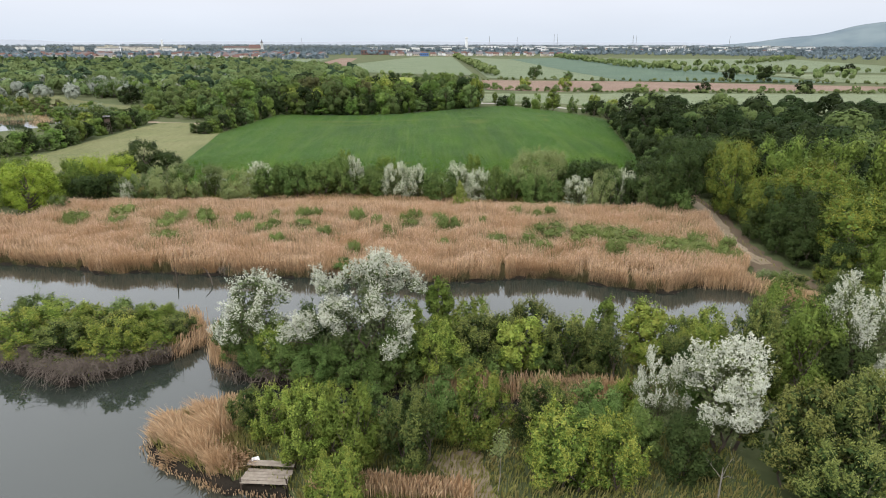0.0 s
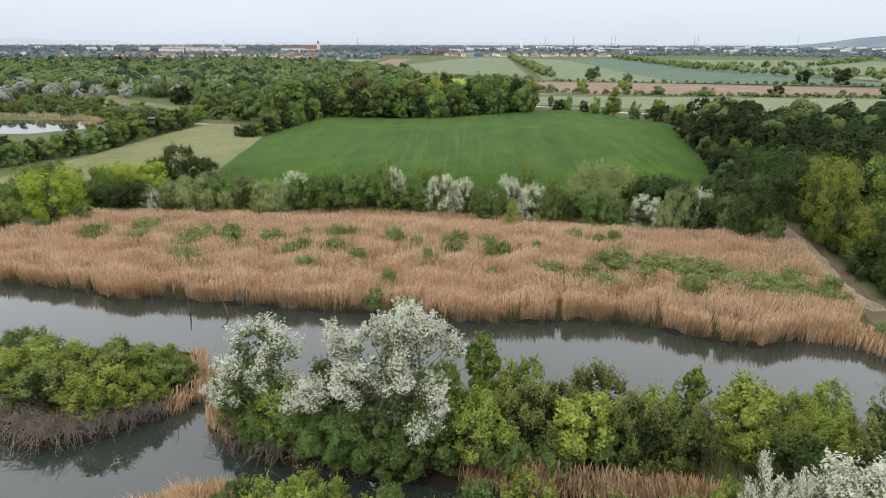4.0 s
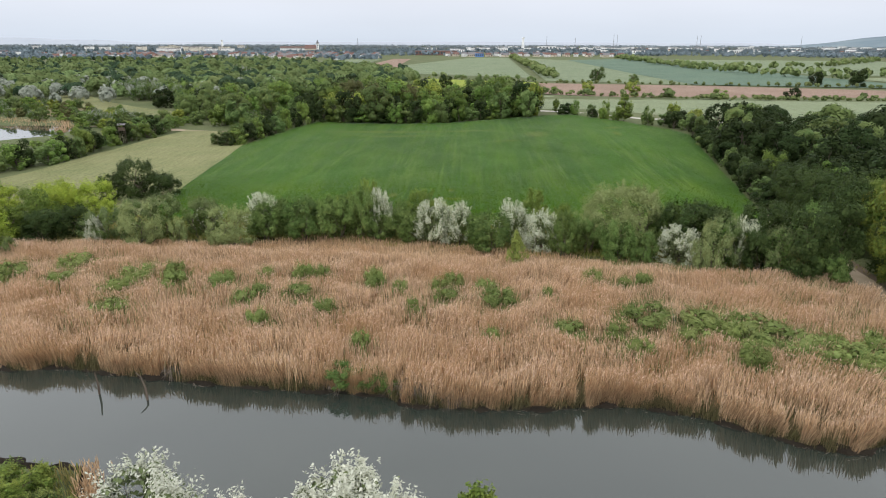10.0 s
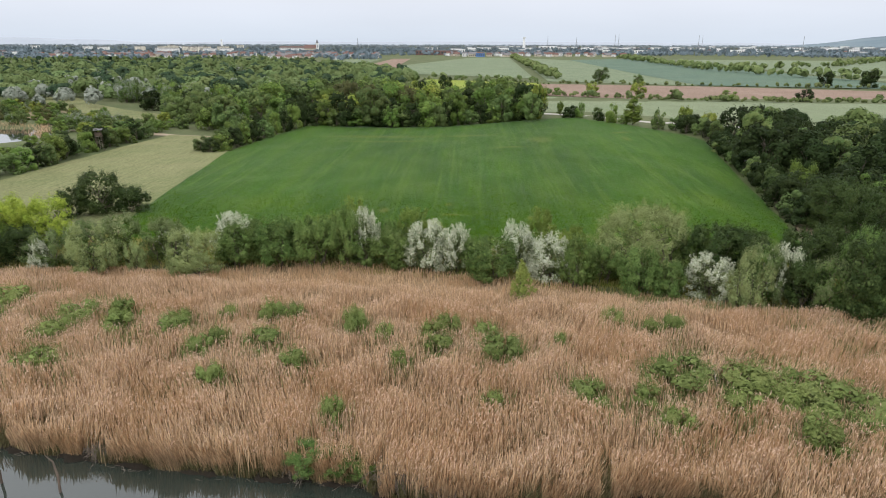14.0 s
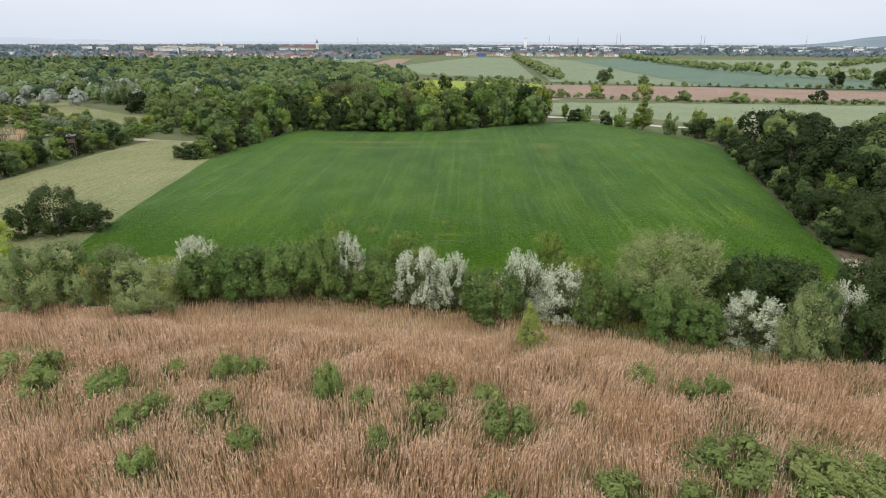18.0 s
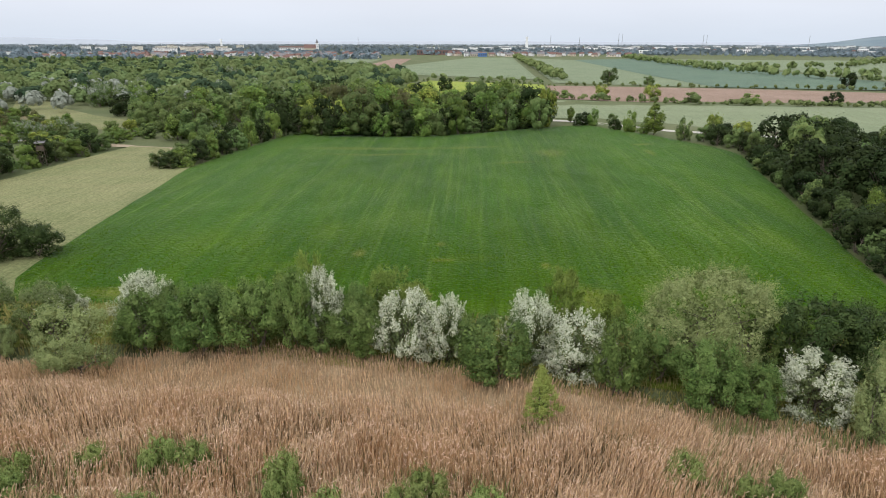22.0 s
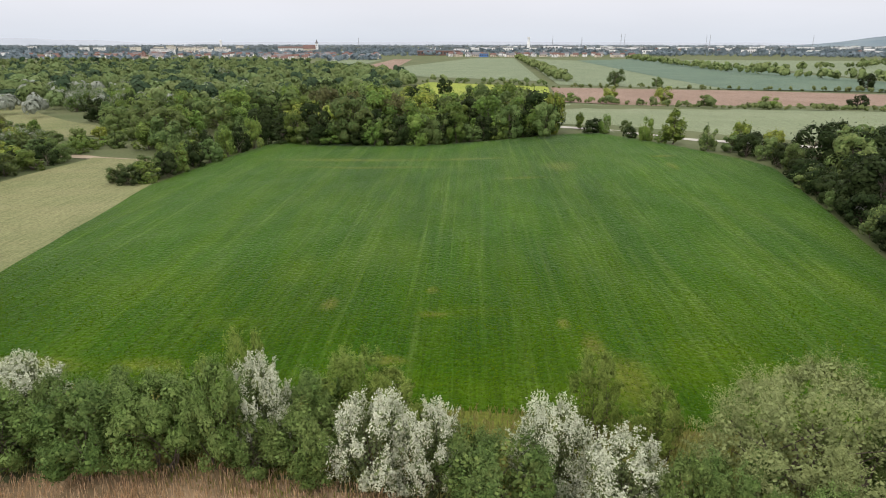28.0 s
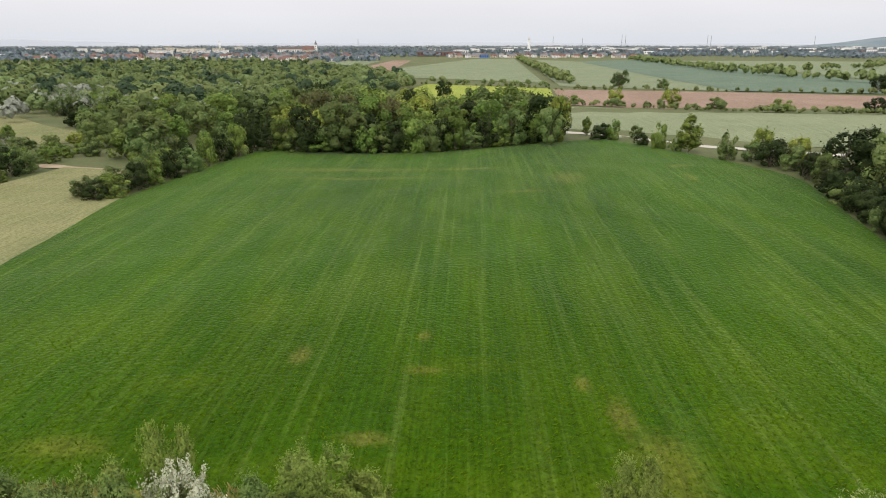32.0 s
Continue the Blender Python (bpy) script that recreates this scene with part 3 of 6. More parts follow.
flat_field("crop_field", [(152, 462), (290, 428), (285, 700), (303, 1170), (160, 1048), (150, 600)], 0.40, M_FIELDB, "blue-green crop field")
flat_field("crop_field", [(300, 600), (520, 560), (620, 1050), (320, 1100)], 0.25, M_FIELDA, "pale green field beyond a hedge")
flat_field("crop_field", [(300, 430), (560, 370), (620, 500), (300, 560)], 0.25, M_PALE, "pale crop field beyond a hedge")
flat_field("crop_field", [(-190, 800), (-125, 800), (-125, 1060), (-200, 1060)], 0.3, M_FIELDA, "small green field before the town")

flat_field("meadow", [(-206, 357), (-196, 361), (-158, 318), (-135, 297), (-114, 282), (-104, 262), (-112, 258), (-123, 268), (-147, 286), (-178, 313)], 0.18, M_HAY, "pale grass clearing between silver trees")
flat_field("meadow", [(-170, 304), (-138, 276), (-112, 255), (-106, 244), (-116, 240), (-136, 255), (-165, 270)], 0.15, M_BRUSHLAND, "rough patch of dry brown grass")
flat_field("meadow", [(-68, 313), (-58, 308), (-55, 294), (-65, 298)], 0.35, M_HAY, "small pale clearing in the wood")

# the gravel road beyond the wheat and the earth track beside the reeds


def ribbon(name, pts, width, lift, material, label, category):
    """A track along a line, laid over the ground, with uneven edges."""
    p = np.array(pts, float)
    t = np.linspace(0, len(p) - 1, 14 * len(p))
    x, y = np.interp(t, range(len(p)), p[:, 0]), np.interp(t, range(len(p)), p[:, 1])
    dx, dy = np.gradient(x), np.gradient(y)
    k = np.hypot(dx, dy) + 1e-9
    s = np.linspace(-0.5, 0.5, 7)[None, :] * (width * (1 + 0.14 * np.sin(t * 5.1) + 0.1 * np.sin(t * 11.7)))[:, None]
    gx_, gy_ = x[:, None] + s * (dy / k)[:, None], y[:, None] - s * (dx / k)[:, None]
    rut = -0.05 * np.exp(-((np.abs(s) / width - 0.25) / 0.08) ** 2)
    z = ground_z(gx_.ravel(), gy_.ravel()).reshape(gx_.shape) + lift + rut
    return tagged(new(name, grid_mesh(name, gx_, gy_, z, material)), label, category, kind="structure")


ribbon("verge", [(53.8, 136), (52.0, 131), (50.7, 122.7), (49.7, 110), (48.9, 98.5), (46.9, 90), (45.9, 84), (45.5, 80), (45.8, 76), (46.6, 71)], 3.4, 0.085, M_EARTH,
       "brown bare verge beside the track under the trees", "verge")
ribbon("track", [(51.2, 131), (49.9, 122.7), (49.0, 110), (48.2, 98.5), (46.7, 92), (45.9, 89), (45.0, 85), (44.7, 81.5), (45.4, 77)], 1.9, 0.14, M_PATH,
       "sandy earth track with two ruts beside the reeds", "track")
ribbon("track", [(44.9, 80), (44.9, 76), (45.2, 72), (46.6, 67), (49, 62), (54, 54)], 4.2, 0.12, M_EARTH, "brown trodden earth where the track meets the bank", "track")
ribbon("road", [(10, 286), (28, 276), (41, 265), (50, 254), (62, 243), (77, 236), (100, 230)], 3.2, 0.12, M_GRAVEL, "pale gravel farm road behind the wheat", "road")
ribbon("track", [(-120, 236), (-100, 230), (-84, 226), (-70, 222), (-62, 216)], 3.0, 0.20, M_PATH, "dry track past the meadow", "track")
ribbon("track", [(2, 14), (3, 30), (3.5, 36), (2.5, 40)], 3.0, 0.10, M_PATH, "trodden bare earth on the near bank", "track")

# ------------------------------------------------------------------ trees and shrubs


def woody(r, h, rad, stems, clumps, thick, low=0.25):
    """Trunk or stems with limbs that reach the clumps: paths for tubes()."""
    paths = []
    bases = [np.array([0, 0, -0.15])] if stems == 1 else [np.array([*(r.normal(size=2) * rad * 0.18), -0.15]) for _ in range(stems)]
    for b in bases:
        top = np.array([b[0] * 2 + r.normal() * rad * 0.08, b[1] * 2 + r.normal() * rad * 0.08, h * (0.55 if stems > 1 else 0.72)])
        n = 5
        path = [(b + (top - b) * i / n + (r.normal(size=3) * 0.03 * h * (0 < i) * np.array([1, 1, 0])), thick * (1 - 0.8 * i / n)) for i in range(n + 1)]
        paths.append(path)
    order = r.permutation(len(clumps))[: min(len(clumps), 16)]
    for i in order:
        c = clumps[i]
        stem = paths[r.integers(len(bases))]
        k = int(np.clip((c[2] / h) * 4, 1, 4))
        s, rs = stem[k]
        m = (s + c) / 2 + np.array([0, 0, 0.06 * h])
        paths.append([(s, rs * 0.6), (m, rs * 0.38), (c, rs * 0.12)])
    return paths


def crown(r, h, rad, n_clumps, n_leaves, clump_r, low, shape, shoots, gather=0.0, boughs=14, masses=(), shell=0.4, bias=0.55):
    """Clump centres and leaves (place, outward direction) of a crown with an uneven, lobed outline."""
    d = dirs(r, n_clumps)
    z = r.uniform(low, 1.0, n_clumps) ** 0.9
    if shape == "round":
        prof = np.sqrt(np.clip(1 - ((z - 0.5) / 0.56) ** 2, 0.06, 1))
    elif shape == "cone":
        prof = np.clip(1.12 * (1 - z) ** 0.75, 0.05, 1) * np.clip(z / 0.12 + 0.5, 0, 1)
    elif shape == "column":
        prof = np.clip(1.1 * np.sin(np.clip(z, 0, 1) * 2.6 + 0.35), 0.1, 1)
    else:  # a bush, broad below
        prof = np.sqrt(np.clip(1 - ((z - 0.38) / 0.68) ** 2, 0.08, 1))
    az = r.uniform(0, 2 * np.pi, n_clumps)
    lobes = 1 + 0.16 * np.sin(3 * az + r.uniform(0, 6)) + 0.12 * np.sin(5 * az + 4 * z + r.uniform(0, 6))
    rr = rad * prof * lobes * np.sqrt(r.uniform(shell, 1.0, n_clumps))
    c = np.stack([rr * np.cos(az), rr * np.sin(az), z * h * 0.93], 1)
    if gather:
        # the clumps draw together into boughs, with gaps between these
        own = r.permutation(n_clumps)[:min(boughs, n_clumps)]
        near = np.argmin(((c[:, None, :] - c[None, own, :]) ** 2).sum(-1), 1)
        c = c + (c[own][near] - c) * gather
    if masses:
        # boughs of a spreading tree: x, y, z, width, height, share
        ms = np.array(masses, float)
        which = r.choice(len(ms), n_clumps, p=ms[:, 5] / ms[:, 5].sum())
        off = dirs(r, n_clumps) * (r.uniform(0.1, 1.0, n_clumps) ** 0.5)[:, None]
        c = ms[which, :3] + off * ms[which][:, [3, 3, 4]]
    size = clump_r * r.uniform(0.6, 1.3, n_clumps)
    pick = r.integers(0, n_clumps, n_leaves)
    away = unit((c - np.array([0, 0, h * 0.40])) / np.array([rad, rad, h * 0.5]))
    d = unit(dirs(r, n_leaves) + bias * away[pick] + np.array([0, 0, 0.15]))
    reach = r.uniform(0.6, 1.0, n_leaves) ** 0.5
    pos = c[pick] + d * (size[pick] * reach)[:, None] * np.array([1, 1, 0.8])
    # leading shoots that break the outline
    lead = r.uniform(size=n_leaves) < shoots
    sd = unit(unit(c - np.array([0, 0, h * 0.3]))[:, None, :] * 0.8 + np.array([0, 0, 0.7]) + 0.5 * r.normal(size=(n_clumps, 5, 3)))
    ray = sd[pick, r.integers(0, 5, n_leaves)]
    reach2 = size[pick] * r.uniform(0.3, 1.75, n_leaves)
    pos = np.where(lead[:, None], c[pick] + ray * reach2[:, None] + r.normal(size=(n_leaves, 3)) * (0.10 * size[pick])[:, None], pos)
    if not masses:
        fit = np.array([rad / np.quantile(np.hypot(pos[:, 0], pos[:, 1]), 0.96)] * 2 + [h / np.quantile(pos[:, 2], 0.99)])
        pos, c = pos * fit, c * fit
    pos[:, 2] = np.maximum(pos[:, 2], 0.05)
    axis_out = unit(pos - np.array([0, 0, h * 0.42]))
    return c, size, pos, d, axis_out


def plant(name, label, category, seed, h, rad, material, n_clumps=40, n_leaves=3500, leaf=0.26, clump=0.28, low=0.1, shape="bush", stems=4, thick=0.09,
          inner=None, inner_share=0.0, droop=0.0, slim=0.42, up=0.35, group="", shoots=0.4, ruffle=0.6, gather=0.35, boughs=14, masses=(), shell=0.4, bias=0.55, core=26, core_at=0.72, core_size=0.5):
    """A tree or shrub: woody stems with limbs, and a crown of many small leaves in clumps."""
    r = np.random.default_rng(seed)
    ob = new(name)
    c, size, pos, d, out = crown(r, h, rad, n_clumps, n_leaves, clump * rad, low, shape, shoots, gather, boughs, masses, shell, bias)
    v, q = tubes(woody(r, h, rad, stems, c, thick), 5)
    part("trunk", mesh_from("trunk", v, q, M_BARK, smooth=True), ob)
    nrm = unit(1.0 * d + 0.3 * out + np.array([0, 0, 0.5 * up]) + 0.5 * ruffle * r.normal(size=pos.shape))
    along = unit(out + 0.6 * r.normal(size=pos.shape) + np.array([0, 0, -droop]))
    length = leaf * r.uniform(0.6, 1.5, len(pos))
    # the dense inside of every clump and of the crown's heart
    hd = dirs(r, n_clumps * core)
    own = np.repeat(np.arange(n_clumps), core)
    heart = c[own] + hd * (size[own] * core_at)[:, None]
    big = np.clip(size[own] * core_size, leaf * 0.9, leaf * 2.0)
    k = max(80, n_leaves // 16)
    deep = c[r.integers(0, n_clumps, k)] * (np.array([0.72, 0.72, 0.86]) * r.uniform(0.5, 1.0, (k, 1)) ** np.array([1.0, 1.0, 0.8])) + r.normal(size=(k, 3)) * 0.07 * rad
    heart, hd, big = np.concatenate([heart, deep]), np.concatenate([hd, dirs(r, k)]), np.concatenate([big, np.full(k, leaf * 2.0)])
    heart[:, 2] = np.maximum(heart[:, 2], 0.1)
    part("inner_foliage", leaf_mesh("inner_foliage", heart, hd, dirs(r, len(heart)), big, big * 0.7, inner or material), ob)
    # inner leaves get their own darker colour, which also paints shade within the crown
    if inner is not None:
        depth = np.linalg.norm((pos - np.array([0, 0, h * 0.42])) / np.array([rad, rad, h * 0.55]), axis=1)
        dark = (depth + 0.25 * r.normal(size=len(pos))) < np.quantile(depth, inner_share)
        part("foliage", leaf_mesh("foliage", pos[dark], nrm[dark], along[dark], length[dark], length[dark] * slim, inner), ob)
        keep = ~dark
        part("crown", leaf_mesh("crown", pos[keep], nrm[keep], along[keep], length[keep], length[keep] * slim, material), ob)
    else:
        part("crown", leaf_mesh("crown", pos, nrm, along, length, length * slim, material), ob)
    return tagged(ob, label, category, group)


KINDS = {
    "shrub": dict(shoots=0.5, name="shrub", label="dense green hedge shrub with small greyish leaves", category="shrub", h=6, rad=2.9, material=M_SHRUB, n_clumps=70, n_leaves=12000, leaf=0.155, clump=0.24, ruffle=0.4, group="hedge shrubs"),
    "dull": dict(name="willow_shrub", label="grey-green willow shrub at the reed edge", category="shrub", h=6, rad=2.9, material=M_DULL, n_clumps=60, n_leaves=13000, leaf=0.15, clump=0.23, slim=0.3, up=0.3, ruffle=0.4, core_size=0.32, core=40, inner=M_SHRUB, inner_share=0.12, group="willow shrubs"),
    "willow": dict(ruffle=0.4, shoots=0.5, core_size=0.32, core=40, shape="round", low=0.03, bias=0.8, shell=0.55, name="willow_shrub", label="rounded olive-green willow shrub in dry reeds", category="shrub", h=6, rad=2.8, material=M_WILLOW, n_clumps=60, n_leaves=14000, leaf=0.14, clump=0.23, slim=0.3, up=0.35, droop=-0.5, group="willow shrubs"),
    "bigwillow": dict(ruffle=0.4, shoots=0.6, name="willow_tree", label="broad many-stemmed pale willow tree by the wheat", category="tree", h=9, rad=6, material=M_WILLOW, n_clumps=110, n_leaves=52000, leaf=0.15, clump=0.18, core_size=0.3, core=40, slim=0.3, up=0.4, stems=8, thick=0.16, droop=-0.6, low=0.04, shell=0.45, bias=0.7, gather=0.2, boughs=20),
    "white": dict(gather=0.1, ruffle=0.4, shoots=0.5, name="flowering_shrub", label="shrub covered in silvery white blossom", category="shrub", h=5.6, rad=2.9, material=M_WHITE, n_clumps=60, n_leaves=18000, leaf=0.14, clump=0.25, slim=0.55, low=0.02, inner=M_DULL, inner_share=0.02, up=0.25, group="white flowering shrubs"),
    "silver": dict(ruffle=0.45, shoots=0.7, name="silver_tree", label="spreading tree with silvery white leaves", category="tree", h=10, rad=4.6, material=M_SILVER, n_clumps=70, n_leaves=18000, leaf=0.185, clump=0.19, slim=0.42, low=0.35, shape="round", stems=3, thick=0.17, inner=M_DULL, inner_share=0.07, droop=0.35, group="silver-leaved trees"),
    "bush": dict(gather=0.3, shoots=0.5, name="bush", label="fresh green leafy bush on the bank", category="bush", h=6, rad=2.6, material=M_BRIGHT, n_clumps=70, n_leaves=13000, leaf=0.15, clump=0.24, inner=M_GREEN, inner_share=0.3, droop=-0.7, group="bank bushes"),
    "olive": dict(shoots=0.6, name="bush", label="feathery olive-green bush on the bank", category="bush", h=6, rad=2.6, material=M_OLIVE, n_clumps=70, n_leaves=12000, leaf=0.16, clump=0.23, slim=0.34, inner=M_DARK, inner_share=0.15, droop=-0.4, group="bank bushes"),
    "tree": dict(name="tree", label="young broadleaf tree with fresh green leaves", category="tree", h=7, rad=2.4, material=M_BRIGHT, n_clumps=55, n_leaves=6000, leaf=0.25, clump=0.28, shape="round", stems=1, thick=0.13, low=0.2),
    "poplar": dict(name="poplar", label="slender young green poplar", category="tree", h=7, rad=1.6, material=M_GREEN, n_clumps=55, n_leaves=3600, leaf=0.26, clump=0.34, shape="column", stems=1, thick=0.11, low=0.08),
    "cone": dict(shoots=0.7, gather=0.0, name="young_willow", label="small cone-shaped yellow-green willow in reeds", category="tree", h=4.9, rad=1.4, material=M_CONE, n_clumps=120, n_leaves=16000, leaf=0.09, clump=0.17, shape="cone", stems=1, thick=0.06, low=0.0, droop=-1.2),
    "yellow": dict(name="tree", label="round tree with yellow-green spring leaves", category="tree", h=10, rad=4.6, material=M_YELLOW, n_clumps=64, n_leaves=17000, leaf=0.19, clump=0.27, shell=0.5, bias=0.8, gather=0.12, ruffle=0.4, core=60, core_at=0.8, core_size=0.3, shape="round", stems=1, thick=0.22, low=0.08, group="yellow-green trees"),
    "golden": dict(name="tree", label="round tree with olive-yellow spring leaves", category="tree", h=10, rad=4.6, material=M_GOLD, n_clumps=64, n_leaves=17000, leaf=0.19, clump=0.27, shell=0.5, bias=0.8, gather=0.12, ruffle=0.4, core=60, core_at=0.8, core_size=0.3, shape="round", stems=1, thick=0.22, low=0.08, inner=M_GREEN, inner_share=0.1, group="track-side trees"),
    "green": dict(name="tree", label="round broadleaf tree with mid-green leaves", category="tree", h=10, rad=4.6, material=M_GREEN, n_clumps=64, n_leaves=17000, leaf=0.19, clump=0.27, shell=0.5, bias=0.8, gather=0.12, ruffle=0.4, core=60, core_at=0.8, core_size=0.3, shape="round", stems=1, thick=0.22, low=0.05, group="broadleaf trees"),
    "darktree": dict(name="tree", label="dense dark green broadleaf tree", category="tree", h=10, rad=4.2, material=M_DARK, n_clumps=64, n_leaves=17000, leaf=0.19, clump=0.27, shell=0.5, bias=0.8, gather=0.12, ruffle=0.4, core=60, core_at=0.8, core_size=0.3, shape="round", stems=1, thick=0.2, low=0.03, group="dark trees"),
    "dark": dict(name="shrub", label="dark green tall shrub", category="shrub", h=7, rad=3.2, material=M_DARK, n_clumps=70, n_leaves=10000, leaf=0.2, clump=0.25, group="dark shrubs"),
    "lightsh": dict(shoots=0.7, name="shrub", label="loose light green shrub at the wheat's edge", category="shrub", h=6, rad=2.5, material=M_FRESH, n_clumps=50, n_leaves=16000, leaf=0.125, clump=0.24, stems=5, thick=0.05, group="hedge shrubs"),
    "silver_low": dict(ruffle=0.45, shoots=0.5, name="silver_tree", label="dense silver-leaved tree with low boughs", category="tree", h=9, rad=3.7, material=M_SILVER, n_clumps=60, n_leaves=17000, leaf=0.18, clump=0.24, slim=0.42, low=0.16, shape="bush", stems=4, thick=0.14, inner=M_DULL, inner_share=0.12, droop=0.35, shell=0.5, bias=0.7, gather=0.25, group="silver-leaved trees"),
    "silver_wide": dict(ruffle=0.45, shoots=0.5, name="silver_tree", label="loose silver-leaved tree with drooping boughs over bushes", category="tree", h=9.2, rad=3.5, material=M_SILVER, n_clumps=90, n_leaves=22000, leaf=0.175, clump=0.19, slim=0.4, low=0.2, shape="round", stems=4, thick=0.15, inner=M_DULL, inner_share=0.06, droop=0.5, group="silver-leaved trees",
                        masses=[(0.5, 0, 7.8, 1.4, 1.1, 8), (-1.1, -0.6, 6.6, 1.3, 0.9, 6), (1.9, -0.4, 6.0, 1.2, 1.0, 6), (0.2, -1.4, 5.2, 1.4, 0.9, 6), (2.6, -1.0, 4.2, 0.9, 0.9, 4), (-2.1, -0.8, 4.8, 1.0, 0.9, 4), (1.2, -2.0, 3.4, 1.1, 0.7, 3), (-0.4, 1.4, 6.2, 1.6, 1.1, 4)]),
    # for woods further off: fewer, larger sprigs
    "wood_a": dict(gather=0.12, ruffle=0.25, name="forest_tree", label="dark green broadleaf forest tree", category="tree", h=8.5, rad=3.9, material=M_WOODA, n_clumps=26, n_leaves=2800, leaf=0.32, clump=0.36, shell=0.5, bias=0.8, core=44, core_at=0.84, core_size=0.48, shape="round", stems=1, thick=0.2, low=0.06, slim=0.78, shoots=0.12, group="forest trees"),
    "wood_b": dict(gather=0.12, ruffle=0.25, name="forest_tree", label="mid-green broadleaf forest tree", category="tree", h=8.5, rad=3.9, material=M_WOODB, n_clumps=26, n_leaves=2800, leaf=0.32, clump=0.36, shell=0.5, bias=0.8, core=44, core_at=0.84, core_size=0.48, shape="round", stems=1, thick=0.2, low=0.06, slim=0.78, shoots=0.12, group="forest trees"),
    "wood_c": dict(gather=0.12, ruffle=0.25, name="forest_tree", label="olive-green broadleaf forest tree with dense crown", category="tree", h=8.5, rad=3.9, material=M_WOODC, n_clumps=26, n_leaves=2800, leaf=0.32, clump=0.36, shell=0.5, bias=0.8, core=44, core_at=0.84, core_size=0.48, shape="round", stems=1, thick=0.2, low=0.06, slim=0.78, shoots=0.12, group="forest trees"),
    "wood_s": dict(ruffle=0.4, name="silver_tree", label="silver-leaved tree among green scrub", category="tree", h=8, rad=4.0, material=M_SILVERFAR, n_clumps=26, n_leaves=2800, leaf=0.32, clump=0.35, shell=0.5, bias=0.8, core=44, core_at=0.84, core_size=0.48, shape="round", stems=2, thick=0.2, low=0.1, slim=0.5, inner=M_SHRUB, inner_share=0.3, group="silver-leaved trees"),
    "wood_r": dict(gather=0.22, name="forest_tree", label="bronze-leaved tree at the wood's edge", category="tree", h=8.5, rad=3.9, material=M_BROWNLEAF, n_clumps=26, n_leaves=2800, leaf=0.32, clump=0.36, shell=0.5, bias=0.8, core=44, core_at=0.84, core_size=0.48, shape="round", stems=1, thick=0.2, low=0.06, slim=0.78, group="forest trees", shoots=0.12, ruffle=0.42),
    "wood_y": dict(gather=0.12, ruffle=0.25, name="forest_tree", label="yellow-green tree at the wood's edge", category="tree", h=8.5, rad=3.9, material=M_BRIGHT, n_clumps=26, n_leaves=2800, leaf=0.32, clump=0.36, shell=0.5, bias=0.8, core=44, core_at=0.84, core_size=0.48, shape="round", stems=1, thick=0.2, low=0.06, slim=0.78, shoots=0.12, group="forest trees"),
}
for k in ("a", "b", "c", "y", "r"):
    KINDS["scrub_" + k] = dict(KINDS["wood_" + k], name="scrub_bush", label={"a": "low dark green bush of the wet flats", "b": "low mid-green bush of the wet flats", "c": "low olive-green bush of the wet flats", "y": "low yellow-green bush of the wet flats", "r": "low bronze-leaved bush of the wet flats"}[k],
                               category="bush", stems=3, thick=0.12, shape="bush", n_leaves=1150, leaf=0.50, group="scrub bushes")
    KINDS["hedge_" + k] = dict(KINDS["wood_" + k], name="hedge_tree", label={"a": "dark green shrubby tree in a field hedge", "b": "mid-green shrubby tree in a field hedge", "c": "olive-green shrubby tree in a field hedge", "y": "yellow-green shrubby tree in a field hedge", "r": "bronze-leaved shrubby tree in a field hedge"}[k],
                               stems=3, thick=0.15, shape="bush", group="field hedge trees")
VARIANTS = {}


def grow(kind, x, y, h, rad, sink=0.0, turn=None, variants=2):
    """Place one plant of a kind at its height and crown radius; later ones share the meshes of the first."""
    made = VARIANTS.setdefault(kind, [])
    spec = KINDS[kind]
    m = Matrix.LocRotScale((x, y, gz(x, y) - sink), Euler((0, 0, rng.uniform(0, 6.28) if turn is None else turn)), (rad / spec["rad"], rad / spec["rad"], h / spec["h"]))
    if len(made) < variants:
        ob = plant(seed=100 + 17 * len(made) + sum(map(ord, kind)), **spec)
        ob.matrix_basis = m
        made.append(ob)
        return ob
    src = made[rng.integers(len(made))]
    ob = copy_thing(src, Matrix.Identity(4))
    ob.matrix_basis = m
    return ob


def grow_all(rows, sink=0.0, variants=2):
    for kind, x, y, h, rad in rows:
        grow(kind, x, y, h, rad, sink, 0.0 if kind == "bigwillow" else None, variants)


